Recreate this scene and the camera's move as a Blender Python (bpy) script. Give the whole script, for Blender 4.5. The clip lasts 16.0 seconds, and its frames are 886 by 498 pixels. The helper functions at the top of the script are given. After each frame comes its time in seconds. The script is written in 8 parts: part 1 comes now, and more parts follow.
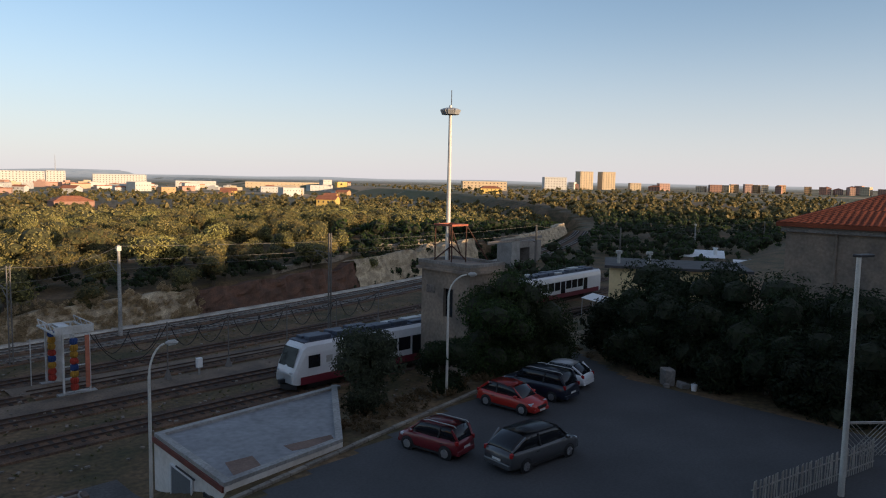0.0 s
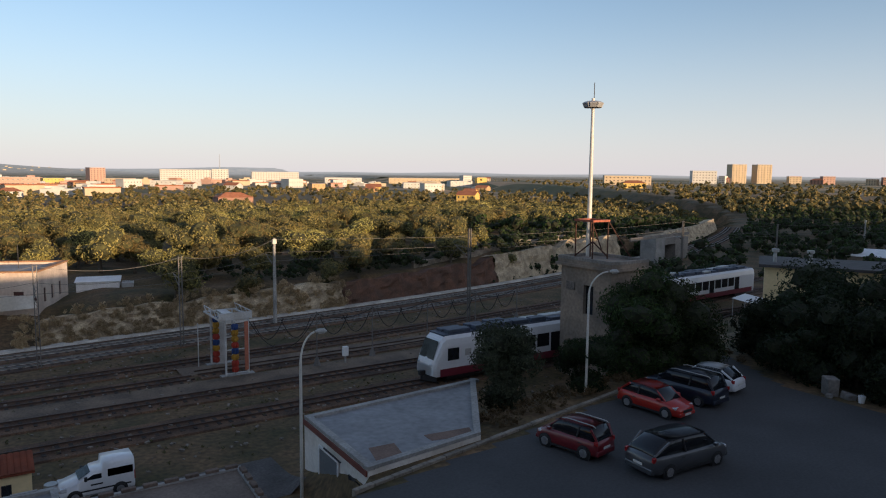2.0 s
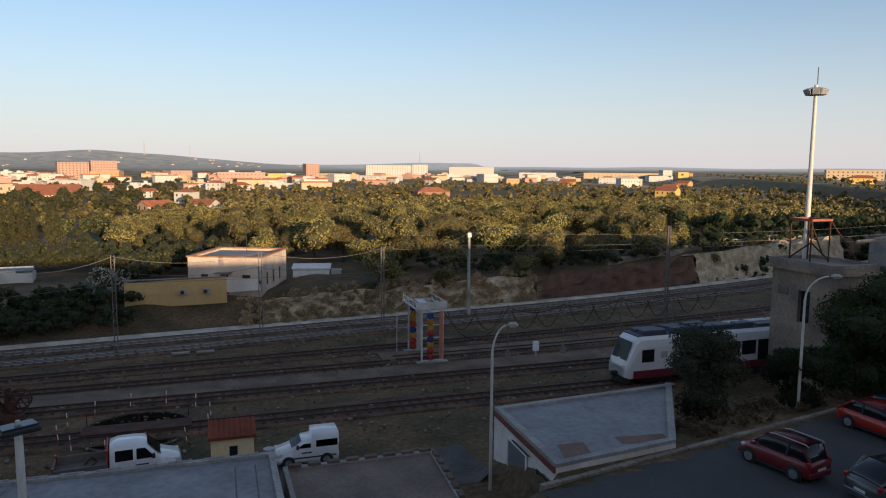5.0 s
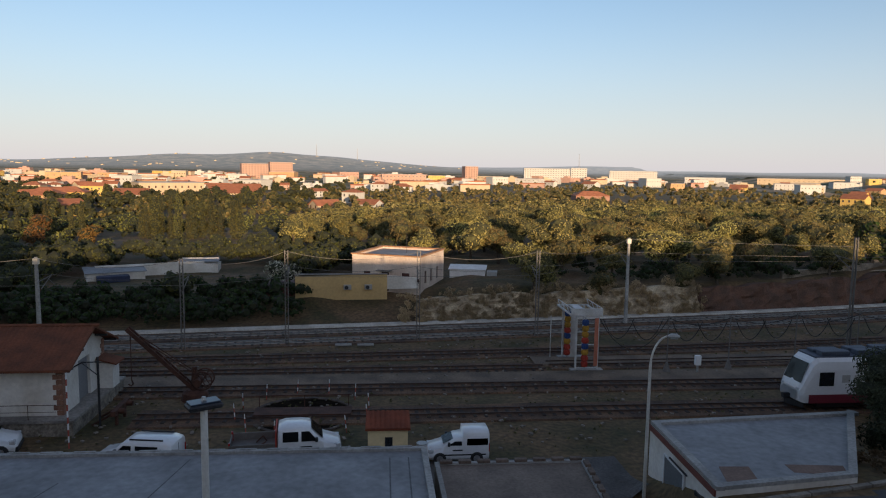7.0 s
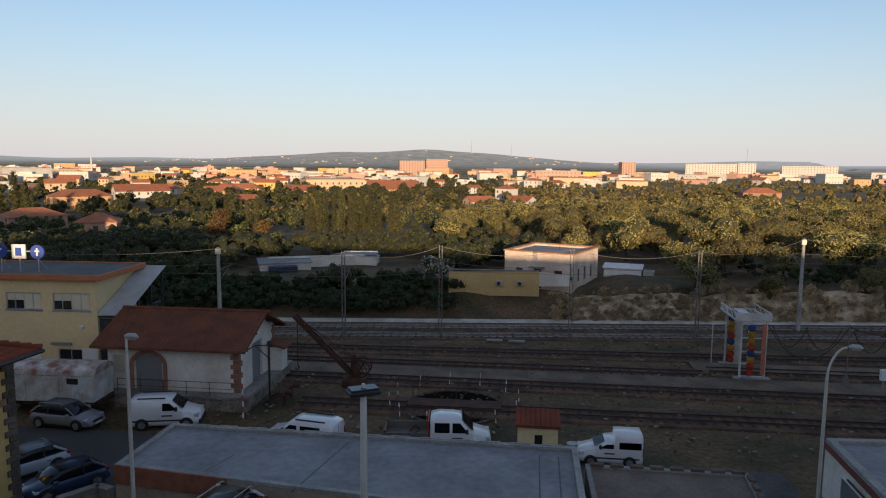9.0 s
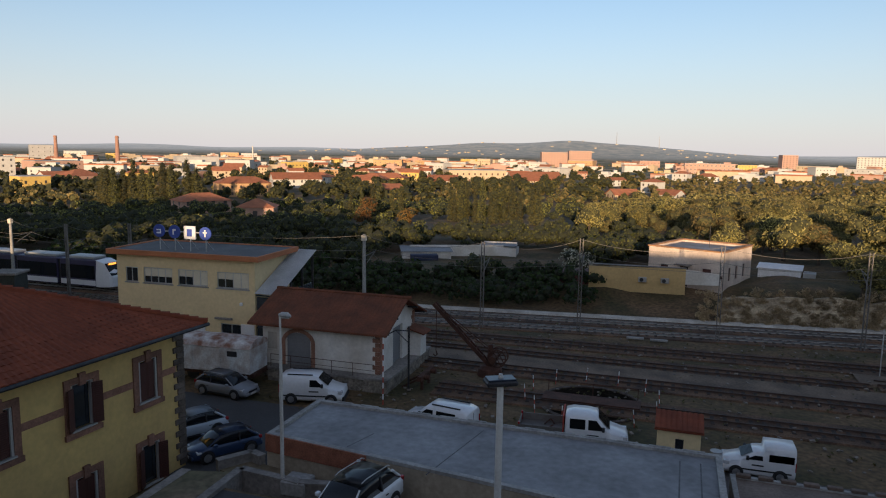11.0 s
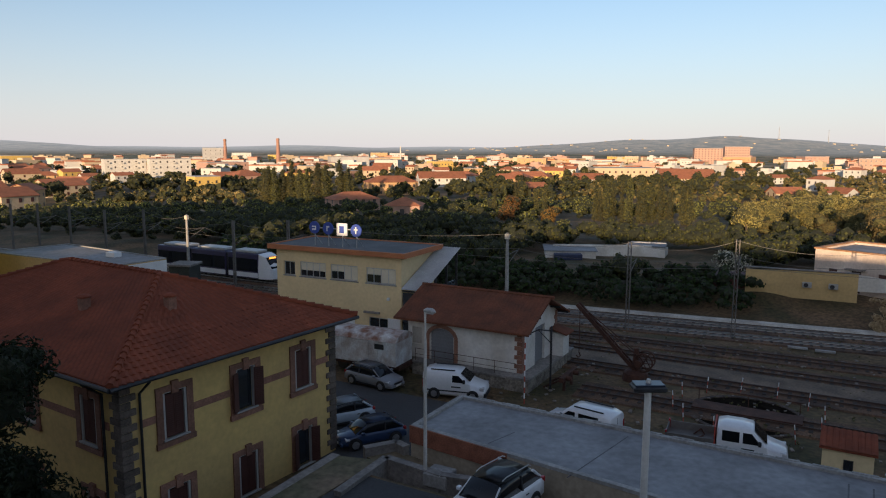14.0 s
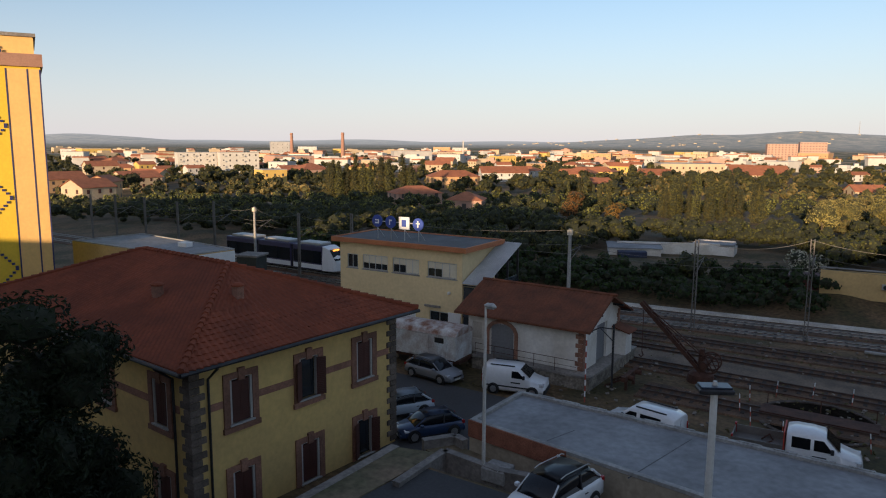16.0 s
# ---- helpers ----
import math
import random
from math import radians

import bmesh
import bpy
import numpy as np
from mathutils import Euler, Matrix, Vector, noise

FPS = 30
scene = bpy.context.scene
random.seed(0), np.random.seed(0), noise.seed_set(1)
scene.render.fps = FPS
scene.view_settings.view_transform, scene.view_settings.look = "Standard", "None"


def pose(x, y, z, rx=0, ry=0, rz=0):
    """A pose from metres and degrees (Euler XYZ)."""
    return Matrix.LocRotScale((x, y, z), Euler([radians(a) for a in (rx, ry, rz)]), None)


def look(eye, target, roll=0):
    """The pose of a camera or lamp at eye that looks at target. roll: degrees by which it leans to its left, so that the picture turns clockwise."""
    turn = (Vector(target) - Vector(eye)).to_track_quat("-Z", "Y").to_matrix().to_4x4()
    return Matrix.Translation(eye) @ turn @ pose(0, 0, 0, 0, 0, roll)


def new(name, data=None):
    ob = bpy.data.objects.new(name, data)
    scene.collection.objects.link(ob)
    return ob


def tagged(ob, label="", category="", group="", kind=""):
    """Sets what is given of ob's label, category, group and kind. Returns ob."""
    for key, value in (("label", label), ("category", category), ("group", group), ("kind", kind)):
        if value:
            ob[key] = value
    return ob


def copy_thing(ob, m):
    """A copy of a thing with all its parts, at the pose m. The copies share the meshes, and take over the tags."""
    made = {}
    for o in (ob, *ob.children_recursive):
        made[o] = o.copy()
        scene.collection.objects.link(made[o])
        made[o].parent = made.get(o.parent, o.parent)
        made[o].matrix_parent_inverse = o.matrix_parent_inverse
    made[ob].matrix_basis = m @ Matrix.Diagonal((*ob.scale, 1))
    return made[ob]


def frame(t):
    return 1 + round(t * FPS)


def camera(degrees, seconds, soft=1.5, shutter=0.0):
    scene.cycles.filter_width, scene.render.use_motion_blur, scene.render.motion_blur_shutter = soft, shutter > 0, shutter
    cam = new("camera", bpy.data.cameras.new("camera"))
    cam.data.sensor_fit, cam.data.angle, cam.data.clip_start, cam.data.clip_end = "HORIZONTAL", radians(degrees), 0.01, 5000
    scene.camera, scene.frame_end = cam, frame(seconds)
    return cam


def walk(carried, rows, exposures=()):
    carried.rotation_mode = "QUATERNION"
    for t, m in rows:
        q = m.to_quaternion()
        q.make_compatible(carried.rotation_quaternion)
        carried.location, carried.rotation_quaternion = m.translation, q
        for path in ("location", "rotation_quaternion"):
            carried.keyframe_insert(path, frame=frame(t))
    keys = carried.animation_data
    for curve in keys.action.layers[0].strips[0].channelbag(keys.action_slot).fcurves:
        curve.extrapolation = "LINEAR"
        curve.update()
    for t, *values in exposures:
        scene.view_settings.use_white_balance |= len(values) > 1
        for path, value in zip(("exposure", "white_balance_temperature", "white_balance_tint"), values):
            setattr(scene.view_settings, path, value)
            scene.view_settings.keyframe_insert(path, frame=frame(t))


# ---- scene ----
cam = camera(63.67, 16.0, soft=1.1)
EYE, ARM, TURN = 15.4, 0.25, -45.0
# seconds, yaw, pitch, roll: a phone held at arm's length and swung slowly to the left
ROWS = [
    (0.0, -0.03, -5.56, 1.13),
    (0.5, 2.42, -5.83, 1.08),
    (1.0, 4.83, -5.90, 0.90),
    (1.5, 7.99, -6.00, 0.74),
    (2.0, 11.12, -6.10, 0.62),
    (2.5, 13.42, -5.92, 0.47),
    (3.0, 15.38, -5.97, 0.49),
    (3.5, 17.55, -6.19, 0.44),
    (4.0, 20.50, -6.35, 0.58),
    (4.5, 23.50, -6.55, 0.47),
    (7.0, 39.08, -6.53, 0.87),
    (7.5, 41.91, -6.57, 0.91),
    (8.0, 44.41, -6.16, 0.97),
    (8.5, 47.90, -6.56, 0.62),
    (9.0, 51.33, -6.95, 0.49),
    (9.5, 54.51, -7.01, 0.63),
    (12.0, 66.88, -7.89, 0.45),
    (12.5, 68.71, -7.66, 0.17),
    (13.0, 70.27, -7.92, 0.32),
    (13.5, 72.49, -8.04, 0.38),
    (14.0, 74.07, -8.00, 0.14),
    (14.5, 75.15, -8.11, 0.30),
    (15.0, 76.48, -8.02, 0.16),
    (15.5, 77.62, -8.20, 0.19),
    (16.0, 79.02, -8.45, 0.34),
]


def held(yaw, pitch, roll):
    a, b = radians(yaw + TURN), radians(40 + TURN)
    x, y = ARM * (math.sin(b) - math.sin(a)), ARM * (math.cos(a) - math.cos(b))
    return pose(x, y, EYE, 0, 0, yaw + TURN) @ pose(0, 0, 0, 90 + pitch) @ pose(0, 0, 0, 0, 0, roll)


walk(cam, [(t, held(yaw, pitch, roll)) for t, yaw, pitch, roll in ROWS], [(0.0, 0.52, 6300, 10), (3.0, 0.48, 6300, 10), (9.5, 0.38, 6300, 10), (16.0, 0.5, 6300, 10)])

# ---- light: low evening sun behind the camera, clear sky ----
SUN_EL, SUN_YAW = 6.5, 10.0
world = bpy.data.worlds.new("sky")
scene.world = world
world.use_nodes = True
wn = world.node_tree
sky = wn.nodes.new("ShaderNodeTexSky")
sky.sky_type = "NISHITA"
sky.sun_disc = False
sky.sun_elevation, sky.sun_rotation = radians(SUN_EL), radians(180 - SUN_YAW)
sky.air_density, sky.dust_density, sky.ozone_density = 1.0, 0.4, 3.0
# pale evening haze that thins out upwards
geo_w, sep, rise, haze, sat = [wn.nodes.new(n) for n in ("ShaderNodeTexCoord", "ShaderNodeSeparateXYZ", "ShaderNodeMapRange", "ShaderNodeMixRGB", "ShaderNodeHueSaturation")]
wn.links.new(geo_w.outputs["Generated"], sep.inputs[0])
wn.links.new(sep.outputs[2], rise.inputs[0])
rise.interpolation_type = "SMOOTHERSTEP"
rise.inputs[1].default_value, rise.inputs[2].default_value, rise.inputs[3].default_value, rise.inputs[4].default_value = -0.1, 0.30, 0.8, 0.07
wn.links.new(rise.outputs[0], haze.inputs[0])
sat.inputs["Saturation"].default_value = 0.85
wn.links.new(sky.outputs[0], sat.inputs["Color"])
wn.links.new(sat.outputs[0], haze.inputs[1])
haze.inputs[2].default_value = (3.75, 3.5, 3.75, 1)
# warm glow of the evening sky on the side of the sun
dot, near_sun, glow = [wn.nodes.new(n) for n in ("ShaderNodeVectorMath", "ShaderNodeMapRange", "ShaderNodeMixRGB")]
dot.operation = "DOT_PRODUCT"
dot.inputs[1].default_value = (math.sin(radians(SUN_YAW)), -math.cos(radians(SUN_YAW)), 0.1)
wn.links.new(geo_w.outputs["Generated"], dot.inputs[0])
wn.links.new(dot.outputs["Value"], near_sun.inputs[0])
near_sun.interpolation_type = "SMOOTHSTEP"
near_sun.inputs[1].default_value, near_sun.inputs[2].default_value, near_sun.inputs[3].default_value, near_sun.inputs[4].default_value = 0.1, 1.0, 0.0, 0.16
wn.links.new(near_sun.outputs[0], glow.inputs[0])
wn.links.new(haze.outputs[0], glow.inputs[1])
glow.inputs[2].default_value = (4.6, 3.0, 1.6, 1)
wn.links.new(glow.outputs[0], wn.nodes["Background"].inputs[0])
wn.nodes["Background"].inputs[1].default_value = 0.16
lamp = bpy.data.lights.new("sun", "SUN")
lamp.energy, lamp.angle, lamp.color = 4.8, radians(0.5), (1.0, 0.70, 0.43)
sun = new("sun", lamp)
s_yaw, s_el = radians(SUN_YAW), radians(SUN_EL)
sun.matrix_world = look((0, 0, 200), (-math.sin(s_yaw) * math.cos(s_el), math.cos(s_yaw) * math.cos(s_el), 200 - math.sin(s_el)))

# ---- materials ----
MATS = {}


def M(name, col, rough=0.85, var=0.25, scale=1.0, fine=14.0, bump=0.25, metal=0.0, rand=0.0, col2=None, spec=0.5, coat=0.0):
    """A surface with broad stains, fine grain and relief; col2: the colour of the stains."""
    if name in MATS:
        return MATS[name]
    m = bpy.data.materials.new(name)
    m.use_nodes = True
    nt = m.node_tree
    N, L = nt.nodes.new, nt.links.new
    b = nt.nodes["Principled BSDF"]
    geo = N("ShaderNodeNewGeometry")
    n1, n2 = N("ShaderNodeTexNoise"), N("ShaderNodeTexNoise")
    n1.inputs["Scale"].default_value, n1.inputs["Detail"].default_value = scale, 5
    n2.inputs["Scale"].default_value, n2.inputs["Detail"].default_value = scale * fine, 3
    L(geo.outputs["Position"], n1.inputs["Vector"])
    L(geo.outputs["Position"], n2.inputs["Vector"])
    ramp = N("ShaderNodeValToRGB")
    ramp.color_ramp.elements[0].position, ramp.color_ramp.elements[1].position = 0.36, 0.66
    c2 = col2 or tuple(c * (1 - 1.6 * var) for c in col)
    ramp.color_ramp.elements[0].color, ramp.color_ramp.elements[1].color = (*c2, 1), (*col, 1)
    L(n1.outputs[0], ramp.inputs[0])
    hsv = N("ShaderNodeHueSaturation")
    mr = N("ShaderNodeMapRange")
    mr.inputs[1].default_value, mr.inputs[2].default_value = 0.3, 0.7
    mr.inputs[3].default_value, mr.inputs[4].default_value = 1 - var, 1 + var
    L(n2.outputs[0], mr.inputs[0])
    value = mr.outputs[0]
    if rand:
        info, isl = N("ShaderNodeObjectInfo"), N("ShaderNodeMath")
        mr2 = N("ShaderNodeMapRange")
        mr2.inputs[3].default_value, mr2.inputs[4].default_value = 1 - rand, 1 + rand
        L(info.outputs["Random"], mr2.inputs[0])
        isl.operation = "MULTIPLY"
        L(mr2.outputs[0], isl.inputs[0])
        L(value, isl.inputs[1])
        value = isl.outputs[0]
    L(value, hsv.inputs["Value"])
    L(ramp.outputs[0], hsv.inputs["Color"])
    L(hsv.outputs[0], b.inputs["Base Color"])
    b.inputs["Roughness"].default_value, b.inputs["Metallic"].default_value = rough, metal
    b.inputs["Specular IOR Level"].default_value = spec
    b.inputs["Coat Weight"].default_value = coat
    b.inputs["Coat Roughness"].default_value = 0.08
    if bump:
        bn = N("ShaderNodeBump")
        bn.inputs["Strength"].default_value, bn.inputs["Distance"].default_value = bump, 0.04
        L(n2.outputs[0], bn.inputs["Height"])
        L(bn.outputs[0], b.inputs["Normal"])
    MATS[name] = m
    return m


def leafy(name, col, col2, rand=0.25, trans=0.25):
    """Leaves: tint varies leaf by leaf and plant by plant, and some light passes through."""
    m = bpy.data.materials.new(name)
    m.use_nodes = True
    nt = m.node_tree
    N, L = nt.nodes.new, nt.links.new
    b = nt.nodes["Principled BSDF"]
    geo, info = N("ShaderNodeNewGeometry"), N("ShaderNodeObjectInfo")
    mix, hsv = N("ShaderNodeMixRGB"), N("ShaderNodeHueSaturation")
    mix.inputs[1].default_value, mix.inputs[2].default_value = (*col, 1), (*col2, 1)
    L(geo.outputs["Random Per Island"], mix.inputs[0])
    n = N("ShaderNodeTexNoise")
    n.inputs["Scale"].default_value, n.inputs["Detail"].default_value = 0.11, 3
    L(geo.outputs["Position"], n.inputs["Vector"])
    ma = N("ShaderNodeMapRange")
    ma.inputs[1].default_value, ma.inputs[2].default_value = 0.3, 0.7
    ma.inputs[3].default_value, ma.inputs[4].default_value = 1 - rand, 1 + rand
    L(n.outputs[0], ma.inputs[0])
    mb = N("ShaderNodeMapRange")
    mb.inputs[3].default_value, mb.inputs[4].default_value = 1 - rand, 1 + rand
    L(info.outputs["Random"], mb.inputs[0])
    mu = N("ShaderNodeMath")
    mu.operation = "MULTIPLY"
    L(ma.outputs[0], mu.inputs[0])
    L(mb.outputs[0], mu.inputs[1])
    L(mu.outputs[0], hsv.inputs["Value"])
    mh = N("ShaderNodeMapRange")
    mh.inputs[3].default_value, mh.inputs[4].default_value = 0.475, 0.515
    L(info.outputs["Random"], mh.inputs[0])
    L(mh.outputs[0], hsv.inputs["Hue"])
    L(mix.outputs[0], hsv.inputs["Color"])
    L(hsv.outputs[0], b.inputs["Base Color"])
    b.inputs["Roughness"].default_value = 0.6
    b.inputs["Specular IOR Level"].default_value = 0.25
    tr, add = N("ShaderNodeBsdfTranslucent"), N("ShaderNodeMixShader")
    L(hsv.outputs[0], tr.inputs[0])
    add.inputs[0].default_value = trans
    L(b.outputs[0], add.inputs[1])
    L(tr.outputs[0], add.inputs[2])
    L(add.outputs[0], nt.nodes["Material Output"].inputs[0])
    MATS[name] = m
    return m


def emit(name, col, power):
    m = bpy.data.materials.new(name)
    m.use_nodes = True
    b = m.node_tree.nodes["Principled BSDF"]
    b.inputs["Base Color"].default_value = (*col, 1)
    b.inputs["Emission Color"].default_value = (*col, 1)
    b.inputs["Emission Strength"].default_value = power
    MATS[name] = m
    return m


earth = M("dry_earth_and_weeds", (0.21, 0.155, 0.10), 0.95, 0.3, 0.35, 9, 0.5, col2=(0.085, 0.09, 0.045))
asphalt = M("asphalt", (0.066, 0.065, 0.066), 0.9, 0.16, 0.25, 30, 0.15)
ballast = M("ballast", (0.145, 0.08, 0.042), 0.95, 0.45, 0.5, 18, 0.8, col2=(0.05, 0.029, 0.018))
concrete = M("concrete", (0.36, 0.35, 0.33), 0.9, 0.2, 0.6, 12, 0.25, rand=0.06)
old_concrete = M("old_concrete", (0.27, 0.245, 0.22), 0.92, 0.25, 0.5, 12, 0.3)
screed = M("roof_screed", (0.27, 0.275, 0.285), 0.8, 0.16, 0.35, 9, 0.15, col2=(0.19, 0.19, 0.195))
rail_steel = M("rail_steel", (0.10, 0.065, 0.05), 0.6, 0.2, 3, 8, 0.1, metal=0.6)
rail_bright = M("worn_rail_head", (0.30, 0.29, 0.28), 0.45, 0.1, 3, 8, 0.05, metal=1.0)
sleeper_wood = M("sleeper_wood", (0.05, 0.037, 0.03), 0.95, 0.3, 2, 10, 0.4)
steel_grey = M("galvanised_steel", (0.46, 0.46, 0.45), 0.5, 0.12, 2, 10, 0.1, metal=0.4, rand=0.05)
pole_paint = M("pole_paint", (0.62, 0.60, 0.55), 0.55, 0.1, 1.5, 10, 0.05, metal=0.1)
dark_metal = M("dark_metal", (0.05, 0.05, 0.055), 0.5, 0.2, 3, 10, 0.1, metal=0.5)
weathered_steel = M("weathered_steel", (0.17, 0.155, 0.14), 0.65, 0.15, 2, 10, 0.1, metal=0.2, rand=0.1)
rust = M("rusted_iron", (0.10, 0.043, 0.027), 0.85, 0.3, 2, 12, 0.4, metal=0.2)
white_paint = M("white_paint", (0.80, 0.80, 0.79), 0.6, 0.06, 0.8, 12, 0.05)
dingy_white = M("dingy_white_paint", (0.60, 0.60, 0.59), 0.6, 0.12, 1.2, 10, 0.1, col2=(0.42, 0.40, 0.37))
white_plaster = M("white_plaster", (0.74, 0.71, 0.66), 0.9, 0.09, 0.5, 10, 0.15, col2=(0.58, 0.53, 0.46))
pink_plaster = M("weathered_cream_plaster", (0.72, 0.60, 0.50), 0.9, 0.1, 0.5, 10, 0.15, col2=(0.55, 0.44, 0.36))
yellow_plaster = M("yellow_plaster", (0.68, 0.48, 0.17), 0.9, 0.08, 0.35, 12, 0.12, col2=(0.57, 0.39, 0.15))
cream_plaster = M("cream_plaster", (0.76, 0.60, 0.34), 0.9, 0.06, 0.35, 12, 0.1)
ochre_plaster = M("ochre_plaster", (0.60, 0.41, 0.18), 0.9, 0.08, 0.4, 10, 0.1)
grey_plaster = M("grey_render", (0.29, 0.225, 0.17), 0.93, 0.18, 0.5, 9, 0.3, col2=(0.165, 0.135, 0.11))
terracotta = M("terracotta_tile", (0.255, 0.07, 0.035), 0.9, 0.12, 0.6, 9, 0.2, rand=0.06, col2=(0.18, 0.052, 0.028), spec=0.2)
old_terracotta = M("weathered_tile", (0.20, 0.075, 0.042), 0.92, 0.18, 0.9, 9, 0.2, rand=0.08, col2=(0.13, 0.055, 0.034), spec=0.2)
tuff = M("reddish_stone_trim", (0.30, 0.15, 0.10), 0.9, 0.2, 1.2, 9, 0.3, rand=0.15)
shutter_brown = M("brown_shutter", (0.085, 0.028, 0.02), 0.6, 0.15, 2, 10, 0.1)
glass_dark = M("window_glass", (0.02, 0.025, 0.03), 0.08, 0.1, 1, 5, 0.0, spec=0.8)
black_rubber = M("rubber", (0.018, 0.018, 0.018), 0.8, 0.2, 4, 10, 0.1)
bark = M("bark", (0.11, 0.085, 0.06), 0.95, 0.3, 4, 8, 0.6)
orange_fascia = M("orange_fascia", (0.46, 0.17, 0.07), 0.8, 0.1, 1, 10, 0.1)
blue_paint = M("blue_paint", (0.04, 0.08, 0.35), 0.5, 0.1, 2, 10, 0.05)
sheet_white = M("corrugated_white_sheet", (0.80, 0.80, 0.80), 0.5, 0.1, 1, 10, 0.05)
dry_grass = M("dry_grass", (0.30, 0.22, 0.11), 0.95, 0.3, 0.8, 14, 0.7, col2=(0.12, 0.11, 0.05))
olive_leaf = leafy("olive_leaf", (0.17, 0.148, 0.04), (0.34, 0.28, 0.10), 0.4, 0.15)
# dark green taken near black: deep shade on these trees is in the colour
shaded_evergreen_leaf = leafy("shaded_evergreen_leaf", (0.007, 0.012, 0.004), (0.02, 0.028, 0.009))
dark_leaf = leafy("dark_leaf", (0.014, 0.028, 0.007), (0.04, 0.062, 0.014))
green_leaf = leafy("green_leaf", (0.045, 0.07, 0.015), (0.10, 0.12, 0.03))
cypress_leaf = leafy("cypress_leaf", (0.075, 0.075, 0.022), (0.15, 0.135, 0.042))
autumn_leaf = leafy("rusty_leaf", (0.13, 0.065, 0.02), (0.22, 0.12, 0.04))
# crown cores, darker than their leaves: shade between leaves put into the colour
olive_shade_mass = M("olive_shade_mass", (0.085, 0.08, 0.026), 0.95, 0.5, 0.9, 4, 0.9, col2=(0.04, 0.04, 0.015))
core_shade = M("crown_core_shade", (0.03, 0.035, 0.015), 0.95, 0.3, 1, 6, 0.5)


# ---- mesh helpers ----
def mesh_of(bm, name, material, smooth=False):
    me = bpy.data.meshes.new(name)
    bm.to_mesh(me)
    bm.free()
    for m in material if isinstance(material, (list, tuple)) else (material,):
        me.materials.append(m)
    if smooth:
        for p in me.polygons:
            p.use_smooth = True
    return me


def part(name, bm, material, parent=None, label="", smooth=False):
    """Links a bmesh as one mesh object under a thing or a part."""
    ob = new(name, mesh_of(bm, name, material, smooth))
    ob.parent = parent
    if label:
        ob["label"] = label
    return ob


def share(name, me, parent, m=None):
    """One more object on a mesh that others use."""
    ob = new(name, me)
    ob.parent = parent
    if m is not None:
        ob.matrix_basis = m
    return ob


def thing(name, label, category, m=None, group="", kind=""):
    ob = new(name)
    ob.empty_display_size = 0.3
    if m is not None:
        ob.matrix_basis = m
    return tagged(ob, label, category, group, kind)


def box(bm, x0, x1, y0, y1, z0, z1, m=None, mi=0):
    v = [Vector((x, y, z)) for z in (z0, z1) for x, y in ((x0, y0), (x1, y0), (x1, y1), (x0, y1))]
    if m is not None:
        v = [m @ p for p in v]
    v = [bm.verts.new(p) for p in v]
    for q in ((3, 2, 1, 0), (4, 5, 6, 7), (0, 1, 5, 4), (1, 2, 6, 5), (2, 3, 7, 6), (3, 0, 4, 7)):
        f = bm.faces.new([v[i] for i in q])
        f.material_index = mi
    return bm


def boxes(*dims, m=None):
    bm = bmesh.new()
    for d in dims:
        box(bm, *d, m=m)
    return bm


def bevel(bm, w, seg=2):
    bmesh.ops.bevel(bm, geom=bm.edges[:], offset=w, segments=seg, affect="EDGES", profile=0.5)
    return bm


def tube(bm, pts, radii, n=8, cap=True):
    """A round bar along points; radii: one or one a point."""
    pts = [Vector(p) for p in pts]
    radii = [radii] * len(pts) if isinstance(radii, (int, float)) else radii
    rings = []
    for i, p in enumerate(pts):
        d = (pts[min(i + 1, len(pts) - 1)] - pts[max(i - 1, 0)]).normalized()
        a = d.orthogonal().normalized() if abs(d.z) < 0.95 else Vector((1, 0, 0)).cross(d).normalized()
        if i and rings:
            a = (last - d * last.dot(d)).normalized()
        last = a
        b = d.cross(a)
        rings.append([bm.verts.new(p + (a * math.cos(k * math.tau / n) + b * math.sin(k * math.tau / n)) * radii[i]) for k in range(n)])
    for r, s in zip(rings, rings[1:]):
        for k in range(n):
            bm.faces.new((r[k], r[(k + 1) % n], s[(k + 1) % n], s[k]))
    if cap:
        bm.faces.new(rings[0][::-1])
        bm.faces.new(rings[-1])
    return bm


def bar(a, b, r, n=8):
    return tube(bmesh.new(), [a, b], r, n)


def prism(bm, outline, z0, z1):
    """A flat outline (counter-clockwise) raised from z0 to z1; heights may be lists."""
    n = len(outline)
    za = z0 if isinstance(z0, (list, tuple)) else [z0] * n
    zb = z1 if isinstance(z1, (list, tuple)) else [z1] * n
    lo = [bm.verts.new((x, y, z)) for (x, y), z in zip(outline, za)]
    hi = [bm.verts.new((x, y, z)) for (x, y), z in zip(outline, zb)]
    bm.faces.new(lo[::-1])
    bm.faces.new(hi)
    for i in range(n):
        j = (i + 1) % n
        bm.faces.new((lo[i], lo[j], hi[j], hi[i]))
    return bm


def loft(bm, sections, close=False, caps=True):
    """Skin over sections that have equally many points."""
    rings = [[bm.verts.new(p) for p in s] for s in sections]
    n = len(rings[0])
    for r, s in zip(rings, rings[1:]):
        for k in range(n if close else n - 1):
            bm.faces.new((r[k], r[(k + 1) % n], s[(k + 1) % n], s[k]))
    if caps:
        bm.faces.new(rings[0][::-1])
        bm.faces.new(rings[-1])
    return bm


